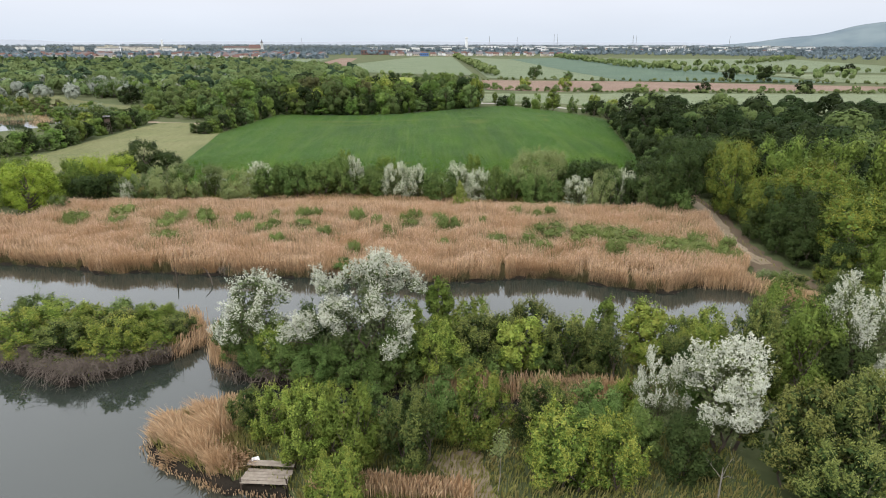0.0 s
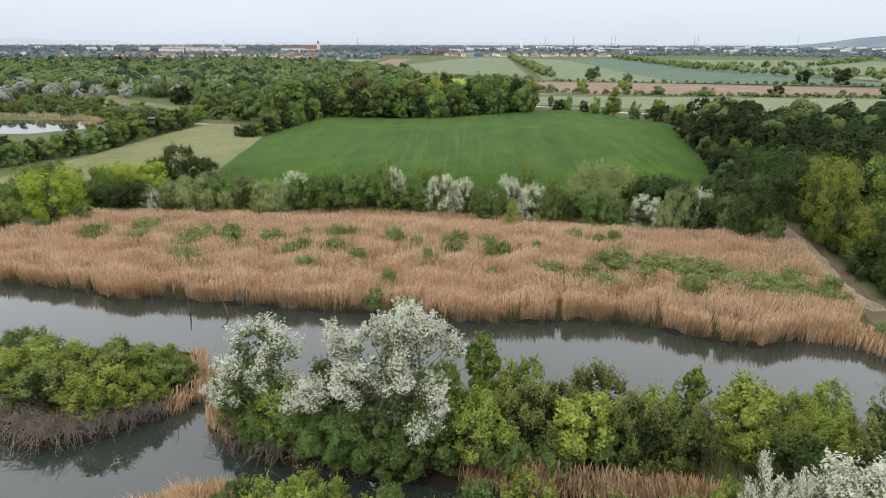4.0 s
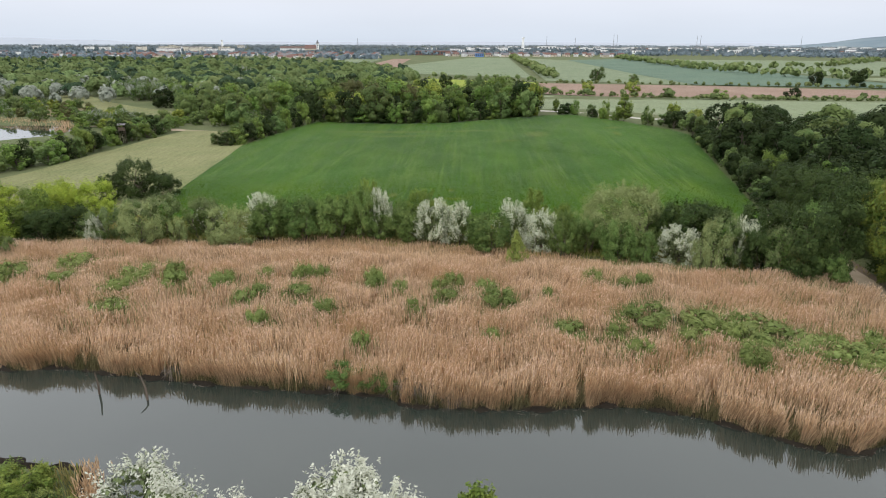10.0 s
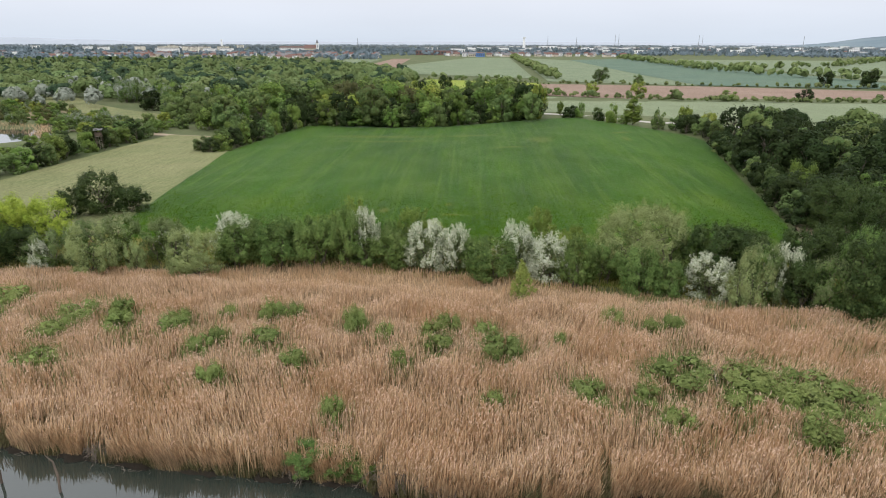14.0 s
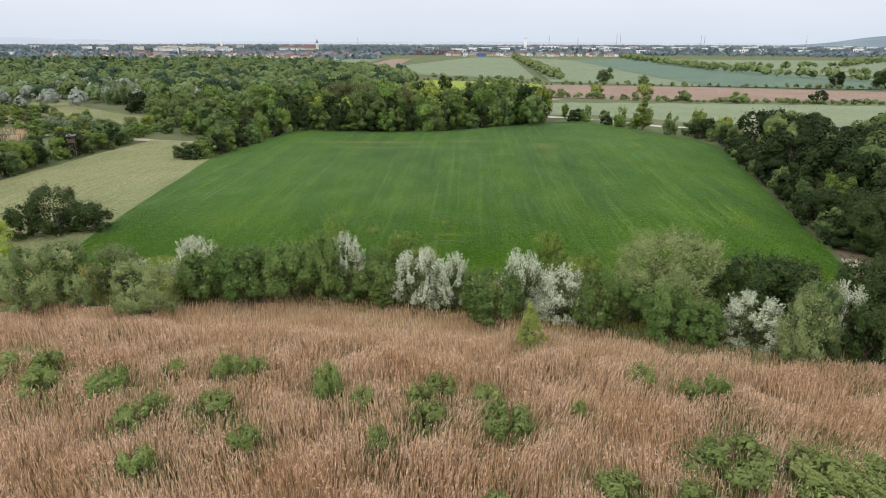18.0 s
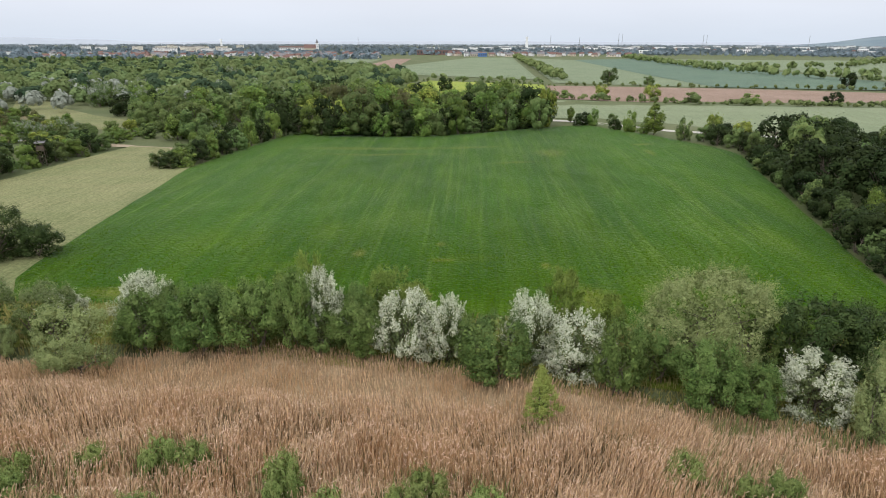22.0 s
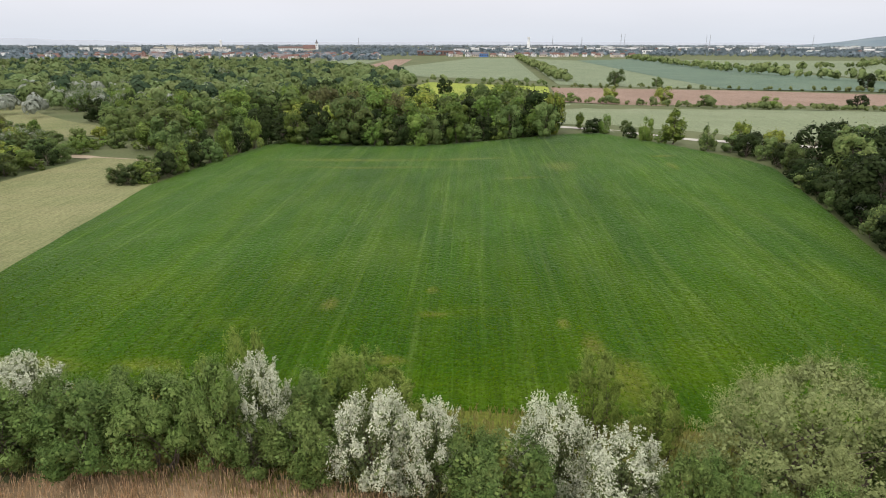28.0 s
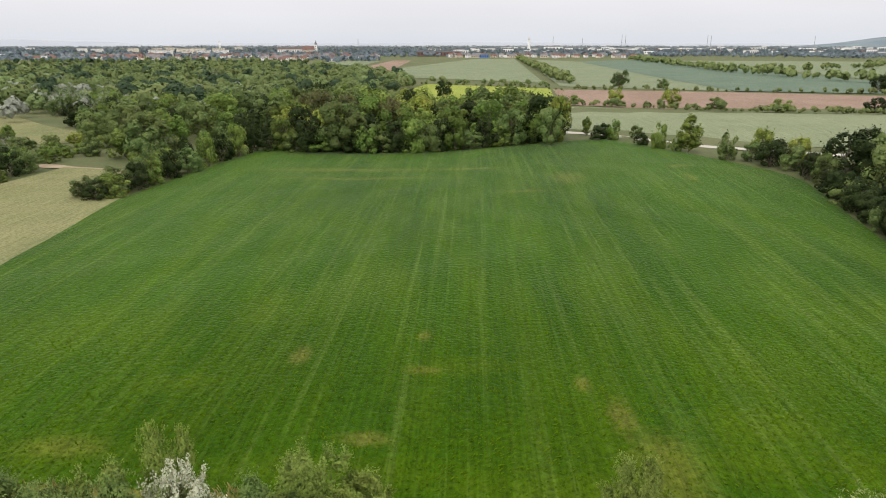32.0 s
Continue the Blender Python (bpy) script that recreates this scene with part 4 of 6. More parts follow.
# the hedge between the reeds and the wheat
grow_all([
    ("white", -28.1, 118.7, 5.6, 2.8), ("white", -36.2, 118.9, 3.7, 2.2), ("willow", -29.8, 109.9, 6.3, 3.2), ("white", -10.5, 117.2, 6.5, 2.3),
    ("white", -2.9, 113.9, 6.1, 2.7), ("white", 0.7, 113.4, 5.6, 2.3), ("white", 8.1, 114.3, 5.9, 2.5), ("white", 11.9, 111.6, 5.2, 2.9),
    ("white", 28.4, 106.0, 4.8, 2.8), ("cone", 7.8, 103.3, 5.0, 1.5), ("bigwillow", 23.1, 113.2, 8.6, 6.0), ("shrub", 20.8, 106.6, 5.6, 2.4),
    ("shrub", 23.7, 105.4, 4.6, 2.1), ("dark", 30.7, 110.6, 7.2, 3.6), ("shrub", -26.2, 114.6, 5.4, 2.9), ("shrub", -21.1, 114.3, 6.4, 3.1),
    ("shrub", -16.3, 114.5, 6.4, 3.0), ("shrub", -13.0, 115.0, 7.4, 2.5), ("shrub", -6.6, 114.5, 5.0, 2.7), ("lightsh", -4.7, 119.6, 6.4, 2.8),
    ("lightsh", 11.7, 119.2, 6.5, 2.0), ("shrub", 5.0, 110.2, 5.4, 3.2), ("shrub", 14.4, 108.6, 6.2, 2.2), ("lightsh", -12.2, 119.4, 7.6, 1.8), ("lightsh", 15.4, 117.5, 4.6, 1.9),
    ("willow", -41.7, 109.7, 6.9, 2.9), ("willow", -37.6, 111.7, 3.8, 1.4), ("dull", -48.8, 112.5, 4.9, 2.6), ("dull", -40.7, 115.0, 6.4, 3.2),
    ("dull", -35.4, 115.6, 5.9, 3.2), ("dull", -45.5, 114.8, 5.6, 2.8), ("white", -48.9, 111.3, 4.0, 1.4), ("darktree", -56.1, 137.5, 7.2, 3.7), ("dark", -51.8, 138.6, 4.4, 2.9), ("dark", -59.6, 136.2, 4.8, 2.8), ("yellow", -53.8, 121.5, 6.9, 3.2),
    ("yellow", -57.7, 120.0, 6.8, 2.8), ("green", -59.6, 116.8, 6.8, 3.2), ("willow", 30.6, 101.9, 6.8, 2.3), ("white", 36.2, 106.4, 6.0, 2.3),
    ("dull", 38.4, 101.3, 6.4, 2.3), ("dull", 33.6, 105.6, 6.6, 2.5), ("darktree", 40.4, 98.8, 9.2, 3.2), ("darktree", 43.4, 99.6, 10.4, 3.0), ("shrub", 42.0, 97.2, 4.6, 2.0), ("dark", 36.9, 103.4, 5.5, 2.4),
    ("yellow", -61.8, 105.0, 9.0, 4.9), ("green", -66.5, 100.9, 7.0, 3.4), ("yellow", -63.5, 125.6, 5.8, 3.3), ("dark", -53.5, 115.2, 4.6, 2.6), ("dark", -56.0, 111.5, 4.8, 2.8), ("green", -70.0, 112.0, 8.0, 4.2), ("dull", -57.0, 104.8, 3.4, 2.0), ("green", -62.4, 113.2, 4.6, 2.6), ("yellow", -70.1, 124.1, 5.2, 2.8), ("green", -62.2, 116.7, 4.2, 2.4), ("green", -75.3, 128.2, 5.6, 2.8), ("dull", -66.0, 126.4, 3.6, 2.2),
    ("shrub", -10.2, 114.6, 3.8, 2.2), ("shrub", -27.4, 116.2, 3.6, 2.2), ("shrub", -23.6, 116.4, 5.6, 2.6), ("shrub", -18.6, 116.6, 6.0, 2.6), ("shrub", 3.0, 113.4, 4.2, 2.2), ("shrub", 17.8, 110.6, 5.2, 2.4),
    ("lightsh", -2.2, 119.0, 5.0, 2.6), ("shrub", -7.4, 118.8, 5.0, 2.4), ("lightsh", -15.8, 118.6, 5.6, 2.2), ("shrub", -21.6, 118.2, 5.0, 2.4),
    ("dark", 34.6, 111.5, 6.4, 3.0), ("dark", 39.4, 108.4, 7.6, 3.2), ("shrub", 28.3, 112.8, 6.0, 2.6),
])
# both sides of the track
grow_all([
    ("golden", 50.6, 97.6, 11.6, 3.6), ("golden", 51.2, 89.0, 9.0, 3.9), ("golden", 55.0, 106.6, 11.0, 4.8), ("golden", 56.3, 86.5, 10.5, 4.9),
    ("golden", 54.6, 74.4, 9.7, 5.0), ("green", 62.1, 92.1, 13.6, 5.6), ("green", 65.8, 83.4, 15.6, 5.1), ("green", 53.4, 65.2, 10.1, 3.6), ("dark", 49.2, 81.4, 5.2, 2.2), ("dark", 50.3, 94.0, 6.4, 2.2), ("dark", 48.6, 86.6, 4.6, 1.9), ("dark", 50.6, 70.4, 5.2, 2.4), ("dark", 48.9, 76.4, 4.2, 2.0), ("darktree", 53.6, 81.0, 8.6, 3.4),
    ("dark", 52.3, 112.5, 9.4, 3.4), ("darktree", 53.4, 119.5, 9.0, 3.2), ("darktree", 54.6, 127.0, 8.8, 3.4), ("green", 60.0, 72.0, 12.0, 4.6), ("green", 59.0, 100.0, 12.5, 4.6), ("shrub", 44.6, 106.5, 8.0, 2.4),
    ("dark", 44.6, 113.8, 6.4, 2.4), ("bush", 49.6, 70.2, 4.2, 2.0), ("darktree", 55.2, 134.0, 7.4, 3.0), ("darktree", 57.6, 139.5, 7.2, 3.0), ("darktree", 57.0, 145.5, 6.4, 2.8), ("green", 60.0, 151.0, 7.0, 3.0), ("darktree", 56.8, 121.0, 9.0, 3.6), ("green", 57.4, 113.0, 10.0, 4.0),
    ("olive", 43.4, 67.2, 2.4, 1.8), ("dull", 41.4, 69.8, 2.2, 1.6), ("olive", 46.2, 64.4, 2.6, 1.8), ("dull", 44.2, 70.6, 1.8, 1.3), ("olive", 48.6, 66.6, 3.0, 1.8), ("dark", 51.4, 86.2, 6.0, 2.4), ("darktree", 50.6, 84.6, 8.6, 3.0), ("darktree", 50.2, 78.4, 7.6, 2.8), ("dark", 51.6, 101.5, 7.5, 2.6), ("dark", 52.6, 77.6, 6.0, 2.6),
])
# the wooded middle bank
grow_all([
    ("silver_low", -14.3, 54.6, 7.9, 3.7), ("shrub", -16.0, 53.6, 3.4, 1.5), ("shrub", -10.4, 51.0, 4.7, 2.4), ("shrub", -5.4, 49.6, 5.0, 2.5), ("shrub", -1.6, 49.2, 5.4, 2.4),
    ("poplar", 2.2, 55.4, 7.2, 1.4), ("bush", 1.4, 49.6, 5.4, 2.6), ("olive", 5.0, 50.4, 5.6, 2.6), ("tree", 8.6, 49.6, 5.6, 2.5), ("olive", 12.3, 49.2, 5.8, 2.5),
    ("olive", 15.2, 49.4, 5.4, 2.3), ("olive", 10.2, 53.6, 5.6, 2.3), ("bush", 5.2, 54.6, 5.2, 2.4), ("poplar", 16.8, 53.4, 5.8, 1.4), ("tree", 19.4, 50.6, 6.4, 2.4), ("bush", 23.6, 52.2, 4.2, 2.0), ("bush", 27.0, 53.6, 4.4, 2.0),
    ("olive", 27.6, 47.4, 7.2, 3.0), ("green", 30.0, 45.0, 8.6, 3.0), ("green", 31.5, 50.5, 8.0, 3.0), ("silver", 36.4, 47.0, 9.9, 3.5), ("silver", 35.0, 41.4, 5.6, 2.2), ("dark", 32.6, 43.2, 6.0, 2.4),
    ("silver_wide", 21.2, 39.4, 9.2, 3.5), ("silver", 17.6, 42.0, 6.2, 1.9), ("bush", 16.3, 43.8, 4.6, 2.0), ("dark", 17.4, 36.2, 4.7, 2.0), ("olive", 23.9, 35.4, 7.0, 3.0),
    ("bush", 3.2, 52.2, 4.6, 2.4), ("olive", 7.4, 52.2, 4.8, 2.4), ("olive", 0.2, 51.4, 4.6, 2.3), ("bush", 12.6, 51.8, 4.6, 2.2), ("shrub", 10.6, 49.0, 3.6, 1.9), ("shrub", 3.4, 49.0, 3.6, 1.9), ("bush", 14.4, 52.6, 4.4, 2.0), ("shrub", 6.8, 48.6, 3.2, 1.6),
    ("shrub", -3.6, 48.9, 3.6, 2.0), ("shrub", -8.0, 50.0, 4.0, 2.2), ("bush", -12.6, 52.8, 4.2, 2.2), ("shrub", -13.6, 51.6, 3.0, 1.6), ("shrub", -17.0, 56.0, 3.4, 1.8), ("olive", 21.8, 49.0, 4.2, 2.2), ("bush", 24.8, 50.4, 4.6, 2.2), ("dark", 22.4, 47.0, 4.0, 2.0),
    ("olive", 27.6, 35.0, 7.6, 3.1), ("olive", 31.5, 37.5, 6.8, 2.9), ("shrub", 22.5, 44.0, 5.0, 2.4), ("dark", 38.8, 52.6, 7.0, 3.2), ("bush", 43.0, 57.0, 5.0, 2.6), ("dark", -8.4, 53.4, 6.0, 2.6), ("bush", -1.0, 53.6, 5.6, 2.4),
])
KINDS["silver_tall"] = dict(KINDS["silver"], label="tall spreading tree with silvery white leaves", h=12.8, rad=5.2, n_clumps=150, n_leaves=40000, leaf=0.165, clump=0.125, thick=0.2, low=0.2, shoots=0.5, stems=4, inner_share=0.02,
                            masses=[(1.2, 0, 11.0, 1.7, 1.5, 10), (-3.0, 0.5, 9.8, 1.5, 1.2, 7), (-2.3, -1.6, 7.6, 1.7, 1.4, 10), (-4.9, -1.0, 6.2, 1.2, 0.9, 5), (3.0, -1.8, 6.0, 0.9, 2.0, 6), (0.7, -2.0, 8.2, 1.2, 1.0, 6),
                                    (4.2, 0.6, 8.8, 1.0, 1.0, 2), (2.8, 0.2, 10.2, 1.1, 1.0, 5), (-6.4, -0.4, 4.8, 0.8, 0.7, 2), (-0.8, 1.0, 10.4, 1.3, 1.0, 5), (0.2, 2.2, 8.6, 1.8, 1.2, 5), (2.2, -2.6, 4.4, 0.6, 0.8, 2)])
grow("silver_tall", -4.1, 50.4, 11.4, 5.0, turn=0.0)
# the bushy island
grow_all([
    ("bush", -36.5, 56.8, 4.0, 2.8), ("olive", -31.8, 55.4, 3.4, 2.7), ("bush", -27.2, 55.4, 4.0, 2.8), ("bush", -24.4, 56.6, 2.8, 2.2), ("bush", -34.0, 60.5, 3.6, 2.8), ("shrub", -28.8, 61.5, 3.1, 2.6),
    ("olive", -23.2, 59.4, 2.4, 2.0), ("bush", -25.6, 61.4, 2.7, 2.3), ("olive", -28.0, 58.4, 3.1, 2.4), ("bush", -31.0, 58.6, 3.4, 2.6), ("olive", -41.0, 59.0, 3.7, 2.8), ("silver", -44.0, 63.5, 5.2, 2.2), ("bush", -46.5, 58.5, 3.8, 2.8), ("shrub", -38.4, 63.2, 3.0, 2.4), ("shrub", -52.0, 60.0, 3.7, 2.8),
])
# the near bank
grow_all([
    ("bush", -10.2, 42.2, 3.9, 1.9), ("olive", -12.4, 43.4, 3.2, 1.6), ("bush", -7.6, 42.9, 4.2, 2.1), ("bush", -7.3, 39.4, 4.9, 2.2), ("bush", -4.5, 38.2, 6.2, 2.1), ("olive", -0.8, 38.4, 5.8, 2.5), ("bush", 4.2, 40.8, 5.8, 2.4),
    ("olive", 8.6, 40.4, 5.0, 2.2), ("bush", 9.3, 36.2, 5.6, 2.7), ("bush", 12.4, 35.6, 5.0, 2.1), ("shrub", 1.4, 41.8, 4.6, 2.0), ("shrub", -3.6, 42.0, 4.2, 2.0), ("shrub", 12.4, 40.4, 4.6, 2.2),
    ("bush", -5.0, 34.4, 4.0, 2.0), ("olive", 24.4, 31.6, 5.6, 2.8), ("shrub", 15.2, 38.6, 4.0, 1.8),
])


def bare_tree(x, y, h, rad, seed, label, blossom=False):
    """A leafless tree: a forked trunk and fine branching."""
    r = np.random.default_rng(seed)
    ob = tagged(new("bare_tree"), label, "tree")
    ob.matrix_basis = pose(x, y, gz(x, y))
    paths, tips = [], []

    def branch(p, d, ln, rad_, level):
        pts = [(p, rad_)]
        for i in range(3):
            d = unit(d + r.normal(size=3) * 0.16 + np.array([0, 0, 0.06]))
            p = p + d * ln / 3
            pts.append((p, rad_ * (1 - 0.22 * (i + 1))))
        paths.append(pts)
        if level == 0:
            tips.append(p)
            return
        for _ in range(3 if level > 1 else 4):
            branch(pts[r.integers(2, 4)][0], unit(d + r.normal(size=3) * 0.55 * np.array([1, 1, 0.6])), ln * r.uniform(0.5, 0.75), pts[-1][1] * 0.75, level - 1)

    branch(np.array([0, 0, -0.15]), np.array([0.05, 0, 1.0]), h * 0.42, 0.10, 3)
    v, q = tubes(paths, 4)
    s = np.array([rad / max(1e-3, np.abs(v[:, :2]).max()), rad / max(1e-3, np.abs(v[:, :2]).max()), h / v[:, 2].max()])
    part("branch", mesh_from("branch", v * s, q, M_PALEBARK, smooth=True), ob)
    if blossom:
        t = np.array(tips) * s
        k = 420
        pos = t[r.integers(0, len(t), k)] + r.normal(size=(k, 3)) * 0.18
        pos = pos[pos[:, 2] > h * 0.6]
        d = dirs(r, len(pos))
        part("crown", leaf_mesh("crown", pos, d, dirs(r, len(pos)), np.full(len(pos), 0.16), np.full(len(pos), 0.09), M_WILLOW), ob)


bare_tree(4.9, 35.4, 5.4, 1.3, 3, "nearly leafless pale tree with sparse top blossom", True)
bare_tree(18.8, 34.4, 4.4, 1.6, 5, "leafless grey dead tree among green bushes")
bare_tree(21.5, 85.5, 4.6, 0.9, 9, "thin leafless sapling standing in reeds")
bare_tree(22.8, 54.8, 4.4, 1.0, 12, "leafless dead sapling by the water")

# ------------------------------------------------------------------ woods
PATHLINE = np.array([(52.5, 150), (50.8, 133), (49.3, 122.7), (47.4, 98.5), (44.3, 84), (43.6, 79), (46.0, 67), (54, 50)])


def scatter(poly, gap, seed):
    """Places in a polygon, about gap metres apart."""
    r = np.random.default_rng(seed)
    p = np.array(poly, float)
    lo, hi = p.min(0), p.max(0)
    xs, ys = np.meshgrid(np.arange(lo[0], hi[0], gap), np.arange(lo[1], hi[1], gap))
    x = xs.ravel() + r.uniform(-0.45, 0.45, xs.size) * gap
    y = ys.ravel() + r.uniform(-0.45, 0.45, xs.size) * gap
    ok = inside(poly, x, y)
    return x[ok], y[ok], r


def wood(poly, gap, seed, hmin, hmax, mix, spread=1.0):
    x, y, r = scatter(poly, gap, seed)
    kinds = list(mix)
    share = np.array([mix[k] for k in kinds], float)
    for a, b in zip(x, y):
        k = kinds[r.choice(len(kinds), p=share / share.sum())]
        h = r.uniform(hmin, hmax)
        grow(k, float(a), float(b), h, float(np.clip(h * r.uniform(0.44, 0.62), 1.8, 6.5)) * spread, 0.1, variants=3)


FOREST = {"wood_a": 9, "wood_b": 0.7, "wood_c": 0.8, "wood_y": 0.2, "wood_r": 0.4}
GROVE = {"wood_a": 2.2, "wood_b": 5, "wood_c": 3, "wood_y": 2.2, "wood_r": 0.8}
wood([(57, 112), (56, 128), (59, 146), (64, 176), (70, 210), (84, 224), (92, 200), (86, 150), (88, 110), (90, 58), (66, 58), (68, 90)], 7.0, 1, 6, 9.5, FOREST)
DEEP = [(90, 58), (88, 110), (86, 150), (92, 200), (84, 226), (112, 222), (150, 206), (165, 60)]
# the edge of the right-hand wood, along the wheat
for i, yy in enumerate(np.arange(132, 222, 4.2)):
    edge = np.interp(yy, *zip(*FIELD_RIGHT)) + (0.3 if yy < 208 else 3.0)
    if yy < 134:
        continue
    grow(["hedge_a", "hedge_a", "hedge_c"][i % 3], float(edge + 1.8), float(yy), float(rng.uniform(3.8, 6.2)), float(rng.uniform(2.2, 3.0)), 0.1, variants=3)
# far-right end of the wheat: low trees along the gravel road
grow_all([
    ("poplar", 52.1, 236.4, 8.2, 2.9), ("wood_c", 57.6, 227.7, 5.6, 2.3), ("wood_b", 47.2, 241.5, 6.0, 2.0), ("wood_b", 40.1, 257.2, 5.2, 1.8), ("poplar", 34.9, 266.4, 5.0, 1.3),
    ("wood_c", 46.4, 258.5, 3.5, 1.8), ("wood_a", 36.2, 257.1, 3.8, 2.7), ("wood_y", 65.7, 230.8, 6.3, 2.5), ("wood_a", 38.5, 259.0, 4.0, 2.0), ("wood_c", 62.0, 226.0, 4.0, 2.4),
    ("wood_a", 67.0, 225.5, 4.6, 2.6), ("wood_y", 70.5, 224.5, 5.2, 2.4), ("wood_b", 50.0, 238.0, 3.0, 1.7), ("wood_a", 44.2, 246.0, 3.2, 1.8), ("wood_y", 26.5, 258.5, 11.5, 3.0), ("wood_c", 23.5, 252.5, 9.5, 3.8),
], 0.1, 3)
# the wood behind the wheat and the woods to the left of it
wood([(-50, 251), (-29, 247.5), (-6, 249), (14, 255), (27, 262), (22, 300), (-10, 330), (-60, 330), (-75, 280)], 9.0, 2, 6.5, 13, GROVE)
for i, xx in enumerate(np.arange(-47, 28, 3.6)):
    grow(["wood_a", "wood_b", "wood_c"][i % 3], float(xx), float(np.interp(xx, [-48, -29, -6, 13, 27], [251.5, 247.3, 248.4, 255.2, 262]) + rng.uniform(-0.6, 1.0)), float(rng.uniform(4.5, 9.5)), float(rng.uniform(3.0, 4.6)), 0.1, variants=3)
# shrubs between the meadow and the wheat
for i, (xx, yy) in enumerate([(-64.5, 199), (-61.5, 197.5), (-59.5, 200), (-62, 204), (-58.5, 206), (-57.5, 211), (-60.5, 210), (-56.5, 216), (-59, 219), (-55.5, 222), (-58, 227), (-54.4, 229), (-56.5, 235), (-53.3, 236), (-52.2, 242), (-55, 244), (-51, 248), (-62, 214), (-64, 224), (-61, 232), (-59, 240)]):
    grow(["hedge_c", "hedge_a", "hedge_b"][i % 3], xx, yy, float(3.8 + 0.075 * (yy - 197) + rng.uniform(-0.6, 1.0)), float(rng.uniform(2.2, 3.2)), 0.1, variants=3)
# the hedge to the left of the meadow
for i, (xx, yy) in enumerate(zip(np.interp(np.linspace(0, 1, 26), [0, .35, .55, .75, 1], [-112, -97, -90, -90, -87]), np.interp(np.linspace(0, 1, 26), [0, .35, .55, .75, 1], [133, 156, 172, 190, 222]))):
    grow(["hedge_a", "hedge_c", "hedge_b"][i % 3], float(xx - 2.5 + rng.uniform(-1, 1)), float(yy + rng.uniform(-1, 1)), float(rng.uniform(4.2, 6.6)), float(rng.uniform(2.4, 3.4)), 0.1, variants=3)
wood([(-185, 150), (-112, 140), (-99, 166), (-95, 192), (-118, 190), (-190, 176)], 10.0, 3, 1.8, 3.2, {"scrub_a": 3, "scrub_c": 2, "scrub_b": 2})
wood([(-66, 246), (-70, 262), (-68, 290), (-75, 330), (-140, 330), (-128, 298), (-108, 280), (-100, 262), (-88, 248)], 9.5, 4, 5, 10, {"wood_a": 2, "wood_b": 3, "wood_c": 3, "wood_s": 0.6})
wood([(-104, 228), (-66, 244), (-72, 262), (-98, 260), (-104, 246), (-118, 236), (-124, 232)], 6.5, 24, 2.2, 4.5, {"scrub_c": 3, "scrub_b": 3, "scrub_y": 1, "wood_s": 1})
wood([(-118, 240), (-140, 256), (-168, 268), (-180, 308), (-200, 330), (-230, 330), (-220, 268), (-140, 250)], 9.5, 25, 2.0, 4.5, {"scrub_c": 3, "scrub_b": 2, "scrub_r": 1, "scrub_y": 1, "wood_s": 1})
wood([(-172, 306), (-138, 278), (-112, 257), (-106, 244), (-116, 240), (-138, 256), (-168, 270)], 7.0, 26, 1.6, 4.0, {"scrub_c": 3, "scrub_b": 2, "scrub_y": 1, "scrub_r": 1.2, "wood_s": 0.8})
wood([(-200, 254), (-160, 254), (-134, 246), (-120, 236), (-114, 250), (-140, 272), (-168, 300), (-205, 320)], 8.0, 27, 1.6, 4.2, {"scrub_c": 3, "scrub_b": 2, "scrub_y": 1.5, "scrub_r": 1, "wood_s": 1.2})
for i in range(26):
    f = i / 25
    grow("wood_s" if i % 5 < 4 else ["wood_b", "wood_c"][i % 2], float(np.interp(f, [0, 0.5, 1], [-196, -150, -112]) + rng.uniform(2, 14)), float(np.interp(f, [0, 0.5, 1], [368, 318, 286]) + rng.uniform(2, 16)), float(rng.uniform(6, 9.5)), float(rng.uniform(3.0, 4.6)), 0.1, variants=3)
grow_all([("wood_s", -166, 398, 8, 4.5), ("wood_s", -192, 414, 7, 4.2), ("wood_s", -76, 343, 7.5, 3.8), ("wood_s", -166, 515, 10, 6), ("wood_s", -158, 508, 9, 5), ("wood_s", -142, 430, 8, 4), ("wood_s", -121, 402, 7, 4), ("wood_s", -222, 452, 8, 5), ("wood_s", -240, 470, 8, 5)], 0.1, 3)
grow_all([("wood_s", -113, 240, 5.6, 3.6), ("wood_s", -117, 236, 5.0, 3.0), ("wood_s", -109, 243, 4.4, 2.6), ("scrub_c", -104, 234, 3.4, 2.8), ("scrub_b", -98, 229, 3.6, 3.0), ("scrub_b", -121, 231, 3.6, 2.6), ("scrub_b", -114, 207, 2.8, 2.4), ("scrub_a", -110, 214, 3.0, 2.6), ("scrub_c", -106, 207, 3.2, 2.6), ("scrub_y", -102, 214, 3.0, 2.6), ("scrub_a", -100, 222, 3.2, 2.6), ("scrub_b", -96, 217, 3.4, 2.4), ("scrub_c", -128, 246, 4, 3), ("scrub_y", -122, 252, 4, 3), ("scrub_c", -112, 252, 3, 2.6), ("scrub_y", -101, 221, 3.6, 3.0), ("scrub_b", -92, 232, 4.0, 2.8), ("scrub_c", -72, 236, 8.5, 4.6), ("scrub_b", -78, 240, 7.0, 4.0),
          ("wood_s", -118, 236, 6.0, 3.4), ("wood_y", -112, 230, 3.4, 3.0)], 0.1, 3)


